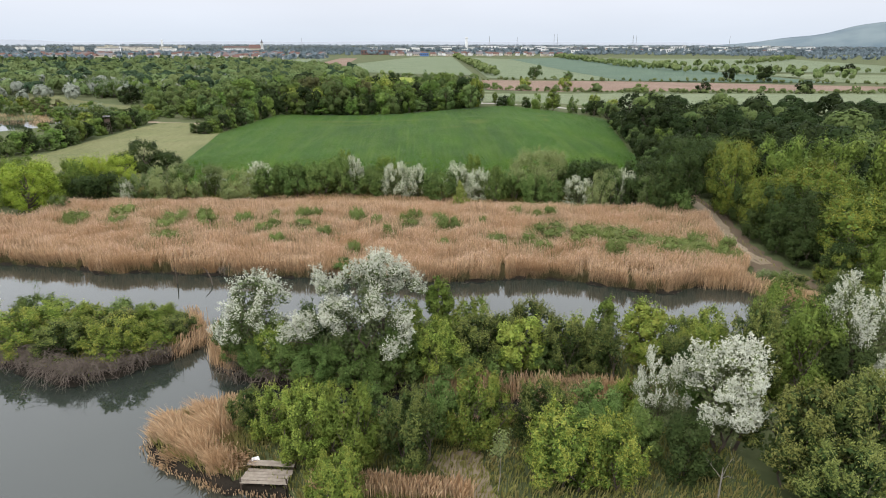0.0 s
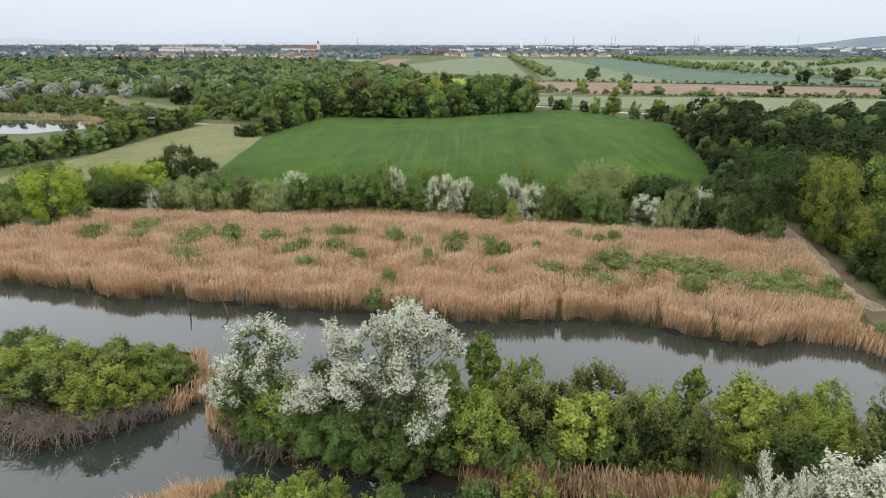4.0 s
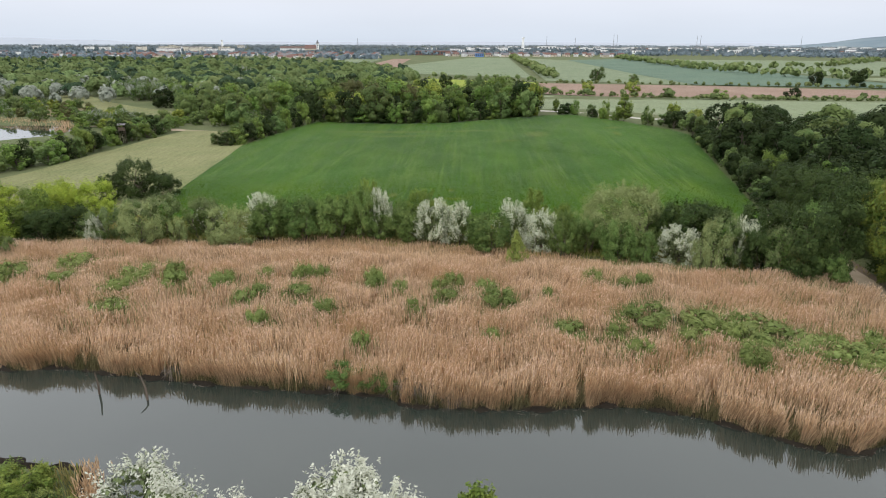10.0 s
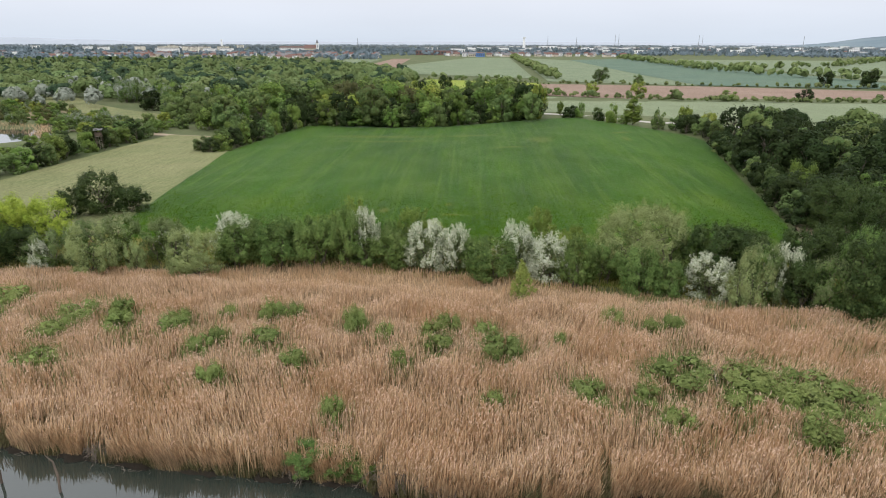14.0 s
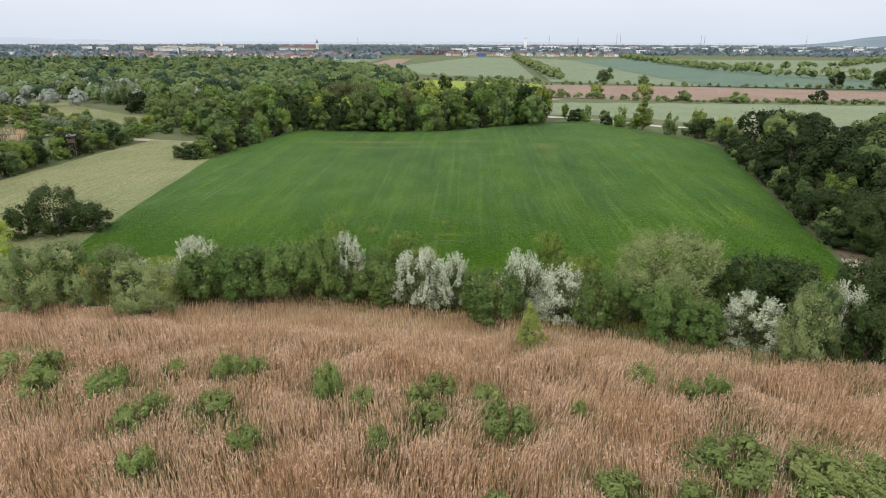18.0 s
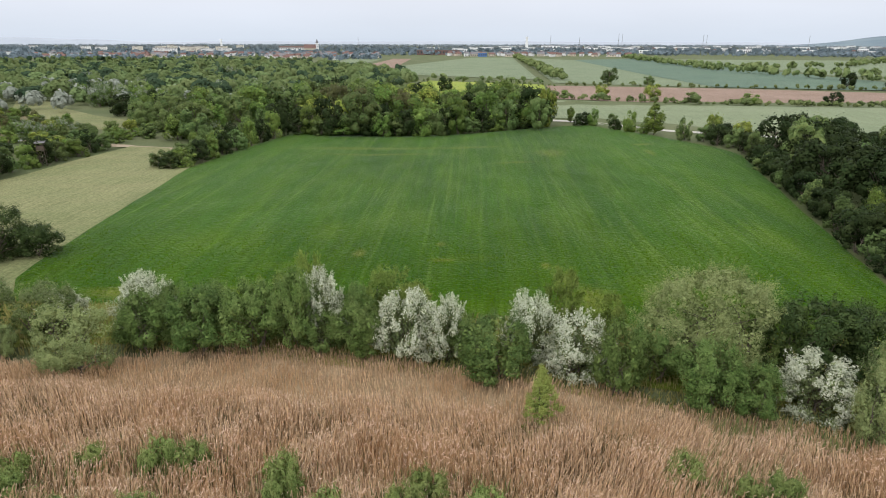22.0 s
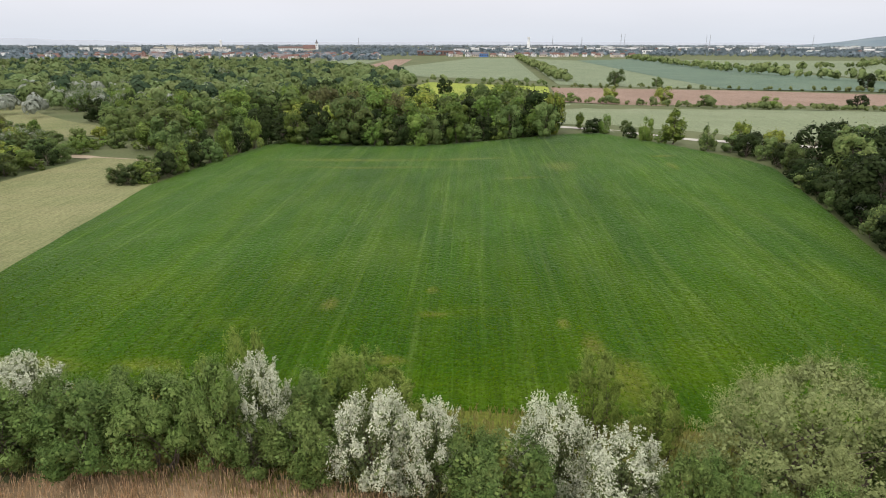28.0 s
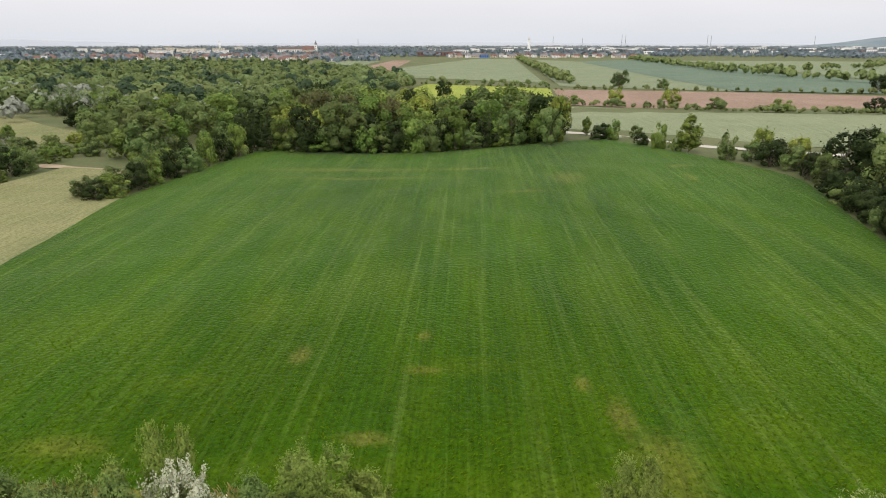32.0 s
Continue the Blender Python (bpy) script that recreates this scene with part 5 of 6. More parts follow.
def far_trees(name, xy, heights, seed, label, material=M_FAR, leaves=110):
    """Woods or hedges far off, in one mesh: each tree a lobed heap of sprigs on a short trunk."""
    r = np.random.default_rng(seed)
    n = len(xy)
    g = ground_z(xy[:, 0], xy[:, 1])
    h = heights[:, None]
    lobes = int(np.clip(leaves // 16, 2, 14))
    w = h * r.uniform(0.42, 0.66, (n, 1))
    ld = dirs(r, n * lobes).reshape(n, lobes, 3)
    ld[..., 2] = np.abs(ld[..., 2]) * 1.1 - 0.3
    lc = ld * r.uniform(0.35, 0.68, (n, lobes, 1))
    lr = r.uniform(0.30, 0.52, (n, lobes))
    tree, own = np.arange(n)[:, None], r.integers(0, lobes, (n, leaves))
    d = unit(dirs(r, n * leaves).reshape(n, leaves, 3) + 0.7 * ld[tree, own] + np.array([0, 0, 0.2]))
    q = lc[tree, own] + d * (lr[tree, own] * r.uniform(0.8, 1.0, (n, leaves)))[..., None]
    pos = np.stack([xy[:, :1] + q[..., 0] * w, xy[:, 1:] + q[..., 1] * w, g[:, None] + h * np.clip(0.42 + 0.56 * q[..., 2], 0.01, 1.1)], -1).reshape(-1, 3)
    nrm = unit(d.reshape(-1, 3) + 0.09 * r.normal(size=(n * leaves, 3)))
    size = np.repeat(heights, leaves) * 0.34 * r.uniform(0.7, 1.3, n * leaves) * (70 / leaves) ** 0.5
    ob = new(name, leaf_mesh(name, pos, nrm, dirs(r, n * leaves), size, size * 0.8, material))
    return tagged(ob, label, "trees", kind="stuff")


def along_line(pts, gap, jitter, r):
    p = np.array(pts, float)
    seg = np.hypot(*np.diff(p, axis=0).T)
    s = np.arange(0, seg.sum(), gap)
    cum = np.r_[0, np.cumsum(seg)]
    return np.stack([np.interp(s, cum, p[:, 0]) + r.normal(size=len(s)) * jitter, np.interp(s, cum, p[:, 1]) + r.normal(size=len(s)) * jitter], 1)


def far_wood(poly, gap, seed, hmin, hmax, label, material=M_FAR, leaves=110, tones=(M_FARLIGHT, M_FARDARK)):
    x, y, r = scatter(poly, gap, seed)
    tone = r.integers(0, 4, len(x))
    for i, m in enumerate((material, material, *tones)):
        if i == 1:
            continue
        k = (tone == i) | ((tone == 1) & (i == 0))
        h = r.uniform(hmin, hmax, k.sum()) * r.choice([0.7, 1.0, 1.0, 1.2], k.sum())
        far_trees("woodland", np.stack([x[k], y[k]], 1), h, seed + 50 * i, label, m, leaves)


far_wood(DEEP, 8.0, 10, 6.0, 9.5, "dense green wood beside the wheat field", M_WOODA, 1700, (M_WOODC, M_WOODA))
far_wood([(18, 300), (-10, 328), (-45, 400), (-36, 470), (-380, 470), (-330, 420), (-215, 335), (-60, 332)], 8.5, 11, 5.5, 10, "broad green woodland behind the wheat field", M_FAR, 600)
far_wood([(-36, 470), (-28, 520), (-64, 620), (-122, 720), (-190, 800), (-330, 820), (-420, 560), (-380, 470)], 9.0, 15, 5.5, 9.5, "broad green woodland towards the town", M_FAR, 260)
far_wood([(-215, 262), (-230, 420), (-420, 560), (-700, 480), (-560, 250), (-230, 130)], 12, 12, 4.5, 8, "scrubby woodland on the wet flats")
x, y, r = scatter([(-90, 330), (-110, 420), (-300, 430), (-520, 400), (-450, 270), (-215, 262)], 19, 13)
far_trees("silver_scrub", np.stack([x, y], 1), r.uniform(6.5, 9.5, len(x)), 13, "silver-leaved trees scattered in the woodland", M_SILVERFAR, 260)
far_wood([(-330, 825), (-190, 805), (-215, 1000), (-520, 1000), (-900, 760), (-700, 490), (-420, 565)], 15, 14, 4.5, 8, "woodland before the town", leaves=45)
lines = np.random.default_rng(21)
HEDGES = [([(84, 1185), (68, 530)], 6, 2.0, 6, 10), ([(255, 1130), (239, 690), (268, 534), (330, 470)], 7, 4.0, 6, 11), ([(45, 379), (108, 347), (205, 323), (480, 252)], 2.4, 0.8, 1.8, 3.8), ([(45, 379), (108, 347), (205, 323), (480, 252)], 21, 1.5, 3.5, 6.5),
          ([(-26, 520), (52, 470), (150, 458), (235, 440), (330, 400)], 5.5, 1.4, 1.8, 4.6), ([(-20, 530), (60, 487)], 7, 2, 4, 6), ([(300, 590), (560, 520), (700, 520)], 9, 4, 5, 9),
          ([(260, 700), (420, 800), (640, 1060)], 9, 5, 5, 10), ([(420, 250), (520, 300), (640, 420)], 10, 6, 4, 9), ([(-20, 396), (44, 376)], 8, 1, 2, 4), ([(-120, 640), (-60, 640)], 9, 3, 5, 9)]
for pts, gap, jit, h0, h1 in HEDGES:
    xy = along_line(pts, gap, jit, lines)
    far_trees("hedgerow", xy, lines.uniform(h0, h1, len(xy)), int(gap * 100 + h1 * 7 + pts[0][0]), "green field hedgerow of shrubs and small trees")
# single field trees
for xx, yy, hh, rr, kk in [(67, 378, 7, 4, "wood_y"), (88, 368, 8, 4.5, "wood_y"), (104, 362, 5, 3.5, "wood_c"), (126, 352, 5, 4, "wood_b"), (50, 384, 4, 2.6, "wood_b"), (158, 345, 6, 4, "wood_a"), (96, 500, 10, 6, "wood_c"), (118, 486, 6, 4, "wood_c"), (205, 330, 7, 5, "wood_a"),
                           (230, 462, 9, 5, "wood_a"), (250, 450, 11, 6, "wood_a"), (4, 350, 9, 5, "wood_b"), (-10, 420, 8, 4.5, "wood_a"), (385, 560, 9, 6, "wood_a")]:
    grow(kk, xx, yy, hh, rr, 0.1, variants=3)
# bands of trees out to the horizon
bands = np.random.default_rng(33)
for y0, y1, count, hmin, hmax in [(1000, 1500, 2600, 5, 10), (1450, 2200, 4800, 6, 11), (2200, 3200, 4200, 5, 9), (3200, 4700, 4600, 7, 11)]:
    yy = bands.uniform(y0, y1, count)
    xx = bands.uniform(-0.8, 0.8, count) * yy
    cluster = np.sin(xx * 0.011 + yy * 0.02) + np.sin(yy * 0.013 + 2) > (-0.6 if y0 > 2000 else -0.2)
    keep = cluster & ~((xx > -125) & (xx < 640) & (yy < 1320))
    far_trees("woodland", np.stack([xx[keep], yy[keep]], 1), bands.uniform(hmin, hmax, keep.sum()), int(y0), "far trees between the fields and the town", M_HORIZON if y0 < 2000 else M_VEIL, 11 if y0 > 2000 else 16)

# ------------------------------------------------------------------ hills on the horizon


def hill(name, x, y, length, depth, height, turn, material, label, seed):
    u, v = np.meshgrid(np.linspace(-1, 1, 60), np.linspace(-1, 1, 20))
    bump_ = np.exp(-3.2 * u * u) * np.cos(v * np.pi / 2) * (1 + 0.12 * np.sin(7 * u + seed) + 0.05 * np.sin(19 * u))
    c, s = math.cos(radians(turn)), math.sin(radians(turn))
    gx_, gy_ = x + c * u * length - s * v * depth, y + s * u * length + c * v * depth
    tagged(new(name, grid_mesh(name, gx_, gy_, bump_ * height - 2, material)), label, "hill", kind="structure")


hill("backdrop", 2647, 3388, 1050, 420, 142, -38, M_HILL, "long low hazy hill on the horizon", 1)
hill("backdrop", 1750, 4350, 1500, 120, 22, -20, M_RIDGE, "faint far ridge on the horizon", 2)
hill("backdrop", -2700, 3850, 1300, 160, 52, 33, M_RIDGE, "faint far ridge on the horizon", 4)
# low strip added to stand for the hazy far plain below the sky
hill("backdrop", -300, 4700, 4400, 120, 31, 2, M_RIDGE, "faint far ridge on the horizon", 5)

# ------------------------------------------------------------------ town


def house(w, d, eave, rise, wall_m, roof_m, label, rows=2, cols=3, category="house", chimney=True, name="house"):
    """A house with a pitched roof, its windows set into the long fronts."""
    ob = tagged(new(name), label, category, "town houses")
    part("wall", box("wall", w, d, eave, 0, 0, eave / 2, wall_m), ob)
    bm = bmesh.new()
    o = 0.4
    a = [bm.verts.new(v) for v in [(-w / 2 - o, -d / 2 - o, eave), (w / 2 + o, -d / 2 - o, eave), (w / 2 + o, d / 2 + o, eave), (-w / 2 - o, d / 2 + o, eave), (-w / 2 - o, 0, eave + rise), (w / 2 + o, 0, eave + rise)]]
    for f in [(0, 1, 5, 4), (2, 3, 4, 5), (0, 4, 3), (1, 2, 5), (3, 2, 1, 0)]:
        bm.faces.new([a[i] for i in f])
    part("roof", bm_mesh("roof", bm, roof_m), ob)
    if chimney:
        part("chimney", box("chimney", 0.8, 0.8, 1.6, w * 0.2, d * 0.12, eave + rise, roof_m), ob)
    pane = box("window", w / cols * 0.42, 0.16, eave / rows * 0.5, 0, 0, 0, M_GLASS)
    for i in range(rows):
        for j in range(cols):
            k = part("window", pane, ob)
            k.location = (-w / 2 + (j + 0.5) * w / cols, -d / 2 - 0.02, (i + 0.55) * eave / rows)
    return ob


def block(name, w, d, h, wall_m, label, rows, cols, category="building"):
    """A flat-roofed block with a parapet and rows of windows."""
    ob = tagged(new(name), label, category, "town blocks")
    part("wall", box("wall", w, d, h, 0, 0, h / 2, wall_m), ob)
    part("roof", box("roof", w + 0.5, d + 0.5, 0.6, 0, 0, h + 0.3, M_SLATE), ob)
    pane = box("window", w / cols * 0.5, 0.2, h / rows * 0.45, 0, 0, 0, M_GLASS)
    for i in range(rows):
        for j in range(cols):
            k = part("window", pane, ob)
            k.location = (-w / 2 + (j + 0.5) * w / cols, -d / 2 - 0.03, (i + 0.55) * h / rows)
    return ob


town = np.random.default_rng(77)
protos = [house(11, 9, 5.5, 3.6, M_PLASTER, M_TILE, "white village house with a red tiled roof"), house(13, 9, 4.5, 4.0, M_CREAM, M_TILE, "cream village house with a red tiled roof"),
          house(10, 9, 6.0, 3.2, M_PLASTER, M_SLATE, "white village house with a grey roof"), house(18, 10, 4.5, 4.2, M_CREAM, M_SLATE, "long farm building with a dark roof", 1, 4, "building", False)]
spots = [(x, 1285 + town.uniform(-25, 60)) for x in np.arange(-30, 310, 15.5)]
spots += [(town.uniform(-640, -190), town.uniform(1020, 1330)) for _ in range(46)]
spots += [(town.uniform(-760, -150), town.uniform(1120, 1420)) for _ in range(60)]
spots += [(town.uniform(-20, 330), town.uniform(1290, 1420)) for _ in range(24)]
spots += [(town.uniform(-1150, -560), town.uniform(1080, 1500)) for _ in range(30)]
spots += [(town.uniform(320, 1500), town.uniform(1650, 2300)) for _ in range(36)]
for i, (x, y) in enumerate(spots):
    p = protos[i % 4 if town.uniform() < 0.6 else 0]
    m = pose(x, y, 0.0, 0, 0, town.uniform(-35, 35)) @ Matrix.Diagonal((0.85, 0.85, 0.9, 1))
    if i < 4:
        protos[i].matrix_basis = m
    else:
        copy_thing(p, m)
apart = [block("apartment_block", 26, 12, 12, M_PLASTER, "white flat-roofed apartment block", 5, 12), block("apartment_block", 20, 12, 15, M_PALECREAM, "pale cream flat-roofed apartment block", 6, 8)]
for i, (x, y) in enumerate([(-610, 1410), (-570, 1420), (-640, 1440), (-560, 1460), (-535, 1420), (-590, 1480), (-665, 1480), (-620, 1520), (-510, 1450), (-545, 1530)]):
    if i < 2:
        apart[i].matrix_basis = pose(x, y, 0, 0, 0, 12)
    else:
        copy_thing(apart[i % 2], pose(x, y, 0, 0, 0, float(town.uniform(-20, 25))))
abbey = house(78, 16, 12, 4, M_PLASTER, M_OLDTILE, "long white abbey wing with a dull brown roof", 3, 20, "building", False, "abbey")
abbey.matrix_basis = pose(-392, 1585, 0, 0, 0, 8)


def church(x, y):
    ob = tagged(new("church"), "white church with a red roof and a slender tower", "church")
    ob.matrix_basis = pose(x, y, 0, 0, 0, 12)
    part("nave", box("nave", 26, 13, 11, -16, 0, 5.5, M_CREAM), ob)
    bm = bmesh.new()
    a = [bm.verts.new(v) for v in [(-30, -7.5, 11), (-3, -7.5, 11), (-3, 7.5, 11), (-30, 7.5, 11), (-30, 0, 19), (-3, 0, 19)]]
    for f in [(0, 1, 5, 4), (2, 3, 4, 5), (0, 4, 3), (1, 2, 5), (3, 2, 1, 0)]:
        bm.faces.new([a[i] for i in f])
    part("roof", bm_mesh("roof", bm, M_TILE), ob)
    tower = part("tower", box("tower", 6, 6, 22, 0, 0, 11, M_PLASTER), ob)
    bm = bmesh.new()
    bmesh.ops.create_cone(bm, cap_ends=True, segments=8, radius1=3.6, radius2=0.2, depth=9)
    bmesh.ops.translate(bm, vec=(0, 0, 26.5), verts=bm.verts)
    part("spire", bm_mesh("spire", bm, M_SLATE), tower)
    for z in (8, 14, 18):
        part("window", box("window", 1.4, 0.2, 2.6, 0, -3.05, z, M_GLASS), tower)


church(-345, 1590)
halls = [block("industrial_hall", 62, 40, 12, M_BOARD, "long white industrial hall", 1, 5), block("industrial_hall", 40, 30, 10, M_STEEL, "grey metal industrial hall", 1, 4)]
for i, (x, y) in enumerate([(300, 2450), (360, 2500), (60, 2500), (430, 2700), (520, 2600), (640, 2500), (760, 2450), (880, 2550), (1010, 2450), (1150, 2500), (1300, 2450), (1480, 2500), (150, 2700), (230, 2900), (700, 2900), (-1020, 1560), (-870, 1260), (-840, 1400), (-120, 2400), (-520, 2300), (960, 2050), (1200, 2000), (480, 2250), (560, 2300), (820, 2250), (700, 2200), (1080, 2250), (260, 2250), (1350, 2200)]):
    if i < 2:
        halls[i].matrix_basis = pose(x, y, 0)
    else:
        copy_thing(halls[i % 2], pose(x, y, 0, 0, 0, float(town.uniform(-20, 20))) @ Matrix.Diagonal((0.7, 0.8, float(town.uniform(0.5, 0.9)), 1)))
for i in range(110):
    y = 1 / town.uniform(1 / 3000, 1 / 1650)
    m = pose(y * town.uniform(-0.04, 0.64), y, 0, 0, 0, town.uniform(-25, 25)) @ Matrix.Diagonal((town.uniform(0.15, 0.5), town.uniform(0.25, 0.6), town.uniform(0.45, 1.0), 1))
    copy_thing(halls[0 if i % 4 else 1], m)
for i in range(14):
    y = town.uniform(1500, 2100)
    copy_thing(apart[i % 2], pose(y * town.uniform(-0.66, -0.2), y, 0, 0, 0, town.uniform(-25, 25)))
blue = block("warehouse", 16, 12, 6, M_BLUE, "small blue-clad warehouse by the fields", 1, 4)
blue.matrix_basis = pose(30, 1270, 0)
long_hall = block("factory", 90, 30, 9, M_TILE, "long low red-brown factory building", 1, 14)
long_hall.matrix_basis = pose(-55, 1420, 0)


def chimney(x, y, h, w, label, name="factory_chimney", material=M_STEEL):
    ob = tagged(new(name), label, "chimney")
    ob.matrix_basis = pose(x, y, 0)
    v, q = tubes([[(np.array([0, 0, -1.0]), w), (np.array([0, 0, h * 0.5]), w * 0.8), (np.array([0, 0, h]), w * 0.6)]], 8)
    part("shaft", mesh_from("shaft", v, q, material), ob)
    part("rim", box("rim", w * 1.6, w * 1.6, w * 0.6, 0, 0, h, material), ob)


for x, y, h, w in [(210, 2400, 40, 6), (640, 2900, 58, 1.1), (655, 2900, 58, 1.1), (1010, 2950, 54, 1.1), (1025, 2950, 54, 1.1), (1480, 3000, 52, 1.1), (330, 2700, 48, 1.1), (460, 2800, 44, 1.1), (-300, 1900, 36, 0.8), (-760, 2100, 30, 4)]:
    chimney(x, y, h, w, "tall slender factory chimney beyond the village" if w < 3 else "white silo tower beyond the village", material=M_STEEL if w < 3 else M_BOARD)

# ------------------------------------------------------------------ reeds, grass and wheat blades
REEDBED = [(-95, 87)] + [(x, y - 0.35) for x, y in NORTH_EDGE[2:22]] + [(39.5, 71.5), (42.0, 75), (42.6, 80), (43.4, 86), (45.6, 95.5), (43, 97), (38, 99.5), (28, 103), (20, 106), (13.6, 109), (4.3, 110.5), (-2.5, 113), (-12.7, 115), (-23, 114), (-32, 111), (-45, 112), (-56, 108), (-60, 99), (-75, 98), (-95, 100)]
TUFTS = [(19.3, 86.9, 2.2), (23.6, 86.1, 2.4), (28.3, 85.3, 2.6), (30.5, 82.7, 2.6), (33.8, 82.0, 2.6), (37.0, 80.5, 2.4), (15.9, 83.9, 1.2), (11.8, 84.7, 1.7), (-0.4, 91.7, 1.3), (4.8, 90.7, 1.5), (-12.7, 88.3, 1.3), (-16.4, 92.3, 1.6), (-18.8, 86.0, 1.2), (-8.2, 94.6, 0.9),
         (-25.1, 94.0, 1.4), (-30.3, 94.4, 1.5), (-36.7, 92.9, 1.6), (-35.8, 97.1, 1.8), (-44.7, 99.9, 2.0), (-44.2, 96.0, 1.6), (-3.5, 88.7, 0.8), (-34.3, 88.1, 1.8), (-7.8, 81.3, 0.8), (3.9, 83.0, 0.8), (16.9, 80.6, 1.2), (26.2, 79.4, 1.4), (-21.5, 91.0, 1.2), (-50.5, 97.0, 1.8), (-31.5, 97.4, 1.4), (39.6, 78.4, 1.5), (41.4, 79.6, 1.2), (41.0, 76.6, 1.1), (38.4, 82.2, 1.3), (35.6, 78.0, 1.6), (10.2, 92.6, 0.7), (22.5, 83.4, 1.4), (26.4, 83.0, 1.6), (-25.4, 95.9, 1.0), (-21.1, 97.0, 1.0), (-16.8, 97.5, 1.0), (-14.7, 97.5, 1.0), (-8.6, 96.2, 1.0), (-5.3, 93.5, 1.0), (-1.1, 93.7, 1.0), (0.2, 94.8, 1.0), (-20.2, 92.5, 1.0), (3.7, 93.9, 1.0), (16.0, 97.2, 1.0), (19.4, 95.6, 1.0), (21.1, 95.4, 1.0)]
KINDS["tuft"] = dict(name="green_tuft", label="leafy green patch growing up through the dry reeds", category="plant", h=2.5, rad=1.6, material=M_TUFT, n_clumps=40, n_leaves=4200, leaf=0.15, clump=0.30, low=0.1, stems=3, thick=0.02, slim=0.3, droop=-0.6, group="green patches in the reeds")
tuft_r = np.random.default_rng(5)
for x, y, rr in TUFTS:
    grow("tuft", x, y, float(tuft_r.uniform(2.4, 3.2)), rr * 1.4, variants=3)


grow_all([("shrub", -8.7, 76.9, 2.0, 1.6), ("shrub", -6.4, 76.6, 1.8, 1.5), ("shrub", -4.8, 76.1, 1.6, 1.1)])


def blades(name, x, y, height, width, lean, seed, material, label, category, plume=0.0, z0=None, toward=None):
    """Bent tapering blades or stems, each a strip of three faces; plume widens the upper part."""
    r = np.random.default_rng(seed)
    n = len(x)
    z = (np.maximum(ground_z(x, y), WATER_Z - 0.1) if z0 is None else z0) - 0.05
    a = r.uniform(0, 2 * np.pi, n)
    side = np.stack([np.cos(a), np.sin(a), np.zeros(n)], 1)
    b = r.uniform(0, 2 * np.pi, n)
    lodge = 1.1 * np.sin(x * 0.21 + 1.9 * np.sin(y * 0.17)) + 0.8 * np.sin(y * 0.33 + 1.4 * np.sin(x * 0.29) + 2)
    wind = np.stack([np.cos(b) * 0.8 + 0.5 * lodge + 0.2, np.sin(b) * 0.6 - 0.35 * np.cos(lodge * 2), np.zeros(n)], 1) * (lean * r.uniform(0.2, 1.3, n) * height)[:, None]
    if toward is not None:
        wind = wind * 0.25 + np.array([*toward, 0.0]) * (height * r.uniform(0.6, 1.1, n))[:, None]
    p0 = np.stack([x, y, z], 1)
    up = np.array([0, 0, 1.0])
    rows = []
    for f, k, wd in ((0, 0, 0.8), (0.55, 0.3, 0.9), (0.84, 0.7, 1.0 + plume)):
        c = p0 + up * (height * f)[:, None] + wind * k
        rows += [c - side * (width * wd / 2)[:, None], c + side * (width * wd / 2)[:, None]]
    tip = p0 + up * height[:, None] + wind
    v = np.stack(rows + [tip], 1).reshape(-1, 3)
    i = np.arange(n)[:, None] * 7
    q = np.concatenate([i + [0, 1, 3, 2], i + [2, 3, 5, 4]])
    return tagged(new(name, mesh_from(name, v, q, material, i + [4, 5, 6])), label, category, kind="stuff")


def sprinkle(poly, count, seed):
    r = np.random.default_rng(seed)
    p = np.array(poly, float)
    lo, hi = p.min(0), p.max(0)
    x, y = r.uniform(lo[0], hi[0], count), r.uniform(lo[1], hi[1], count)
    ok = inside(poly, x, y)
    return x[ok], y[ok], r


x, y, r = sprinkle(REEDBED, 400000, 41)
shore = y - np.interp(x, *zip(*NORTH_EDGE))
scallop = 0.45 * np.sin(x * 1.15) + 0.3 * np.sin(x * 2.6 + 1) + 0.2 * np.sin(x * 5.3)
thin = shore > scallop * 0.6 + 0.25
for nx in (-32.5, -3.9, 10.8, 20.9, 25.6):
    thin &= (np.abs(x - nx - 0.15 * (shore - 1)) > 0.28) | (shore > 3.2)
for tx, ty, tr in TUFTS:
    thin &= (np.hypot(x - tx, y - ty) > tr * 0.8) | (r.uniform(size=len(x)) < 0.25)
thin &= (r.uniform(size=len(x)) < 0.55) | (y < 104 - 0.1 * x)
clump = np.sin(x * 0.9 + 1.7 * np.sin(y * 0.6)) + np.sin(y * 1.1 + 1.3 * np.sin(x * 0.5))
thin &= r.uniform(size=len(x)) < 0.75 + 0.14 * clump
x, y, clump = x[thin], y[thin], clump[thin]
hh = (2.05 + 0.16 * clump + 0.22 * r.normal(size=len(x))) * (1 - 0.62 * ease((y + 0.1 * x - 100) / 9))
blades("reed_bed", x, y, np.clip(hh, 0.7, 3.0), r.uniform(0.02, 0.048, len(x)), 0.17, 42, M_REED, "dense bed of dry pinkish-tan reeds", "reeds", 0.6)
pr = np.random.default_rng(46)
pk = pr.uniform(size=len(x)) < 0.55
ph = np.clip(hh, 0.7, 3.0)[pk]
pz = np.maximum(ground_z(x[pk], y[pk]), WATER_Z) + ph * pr.uniform(0.86, 1.0, len(ph))
ppos = np.stack([x[pk] + pr.normal(size=len(ph)) * 0.12, y[pk] + pr.normal(size=len(ph)) * 0.12, pz], 1)
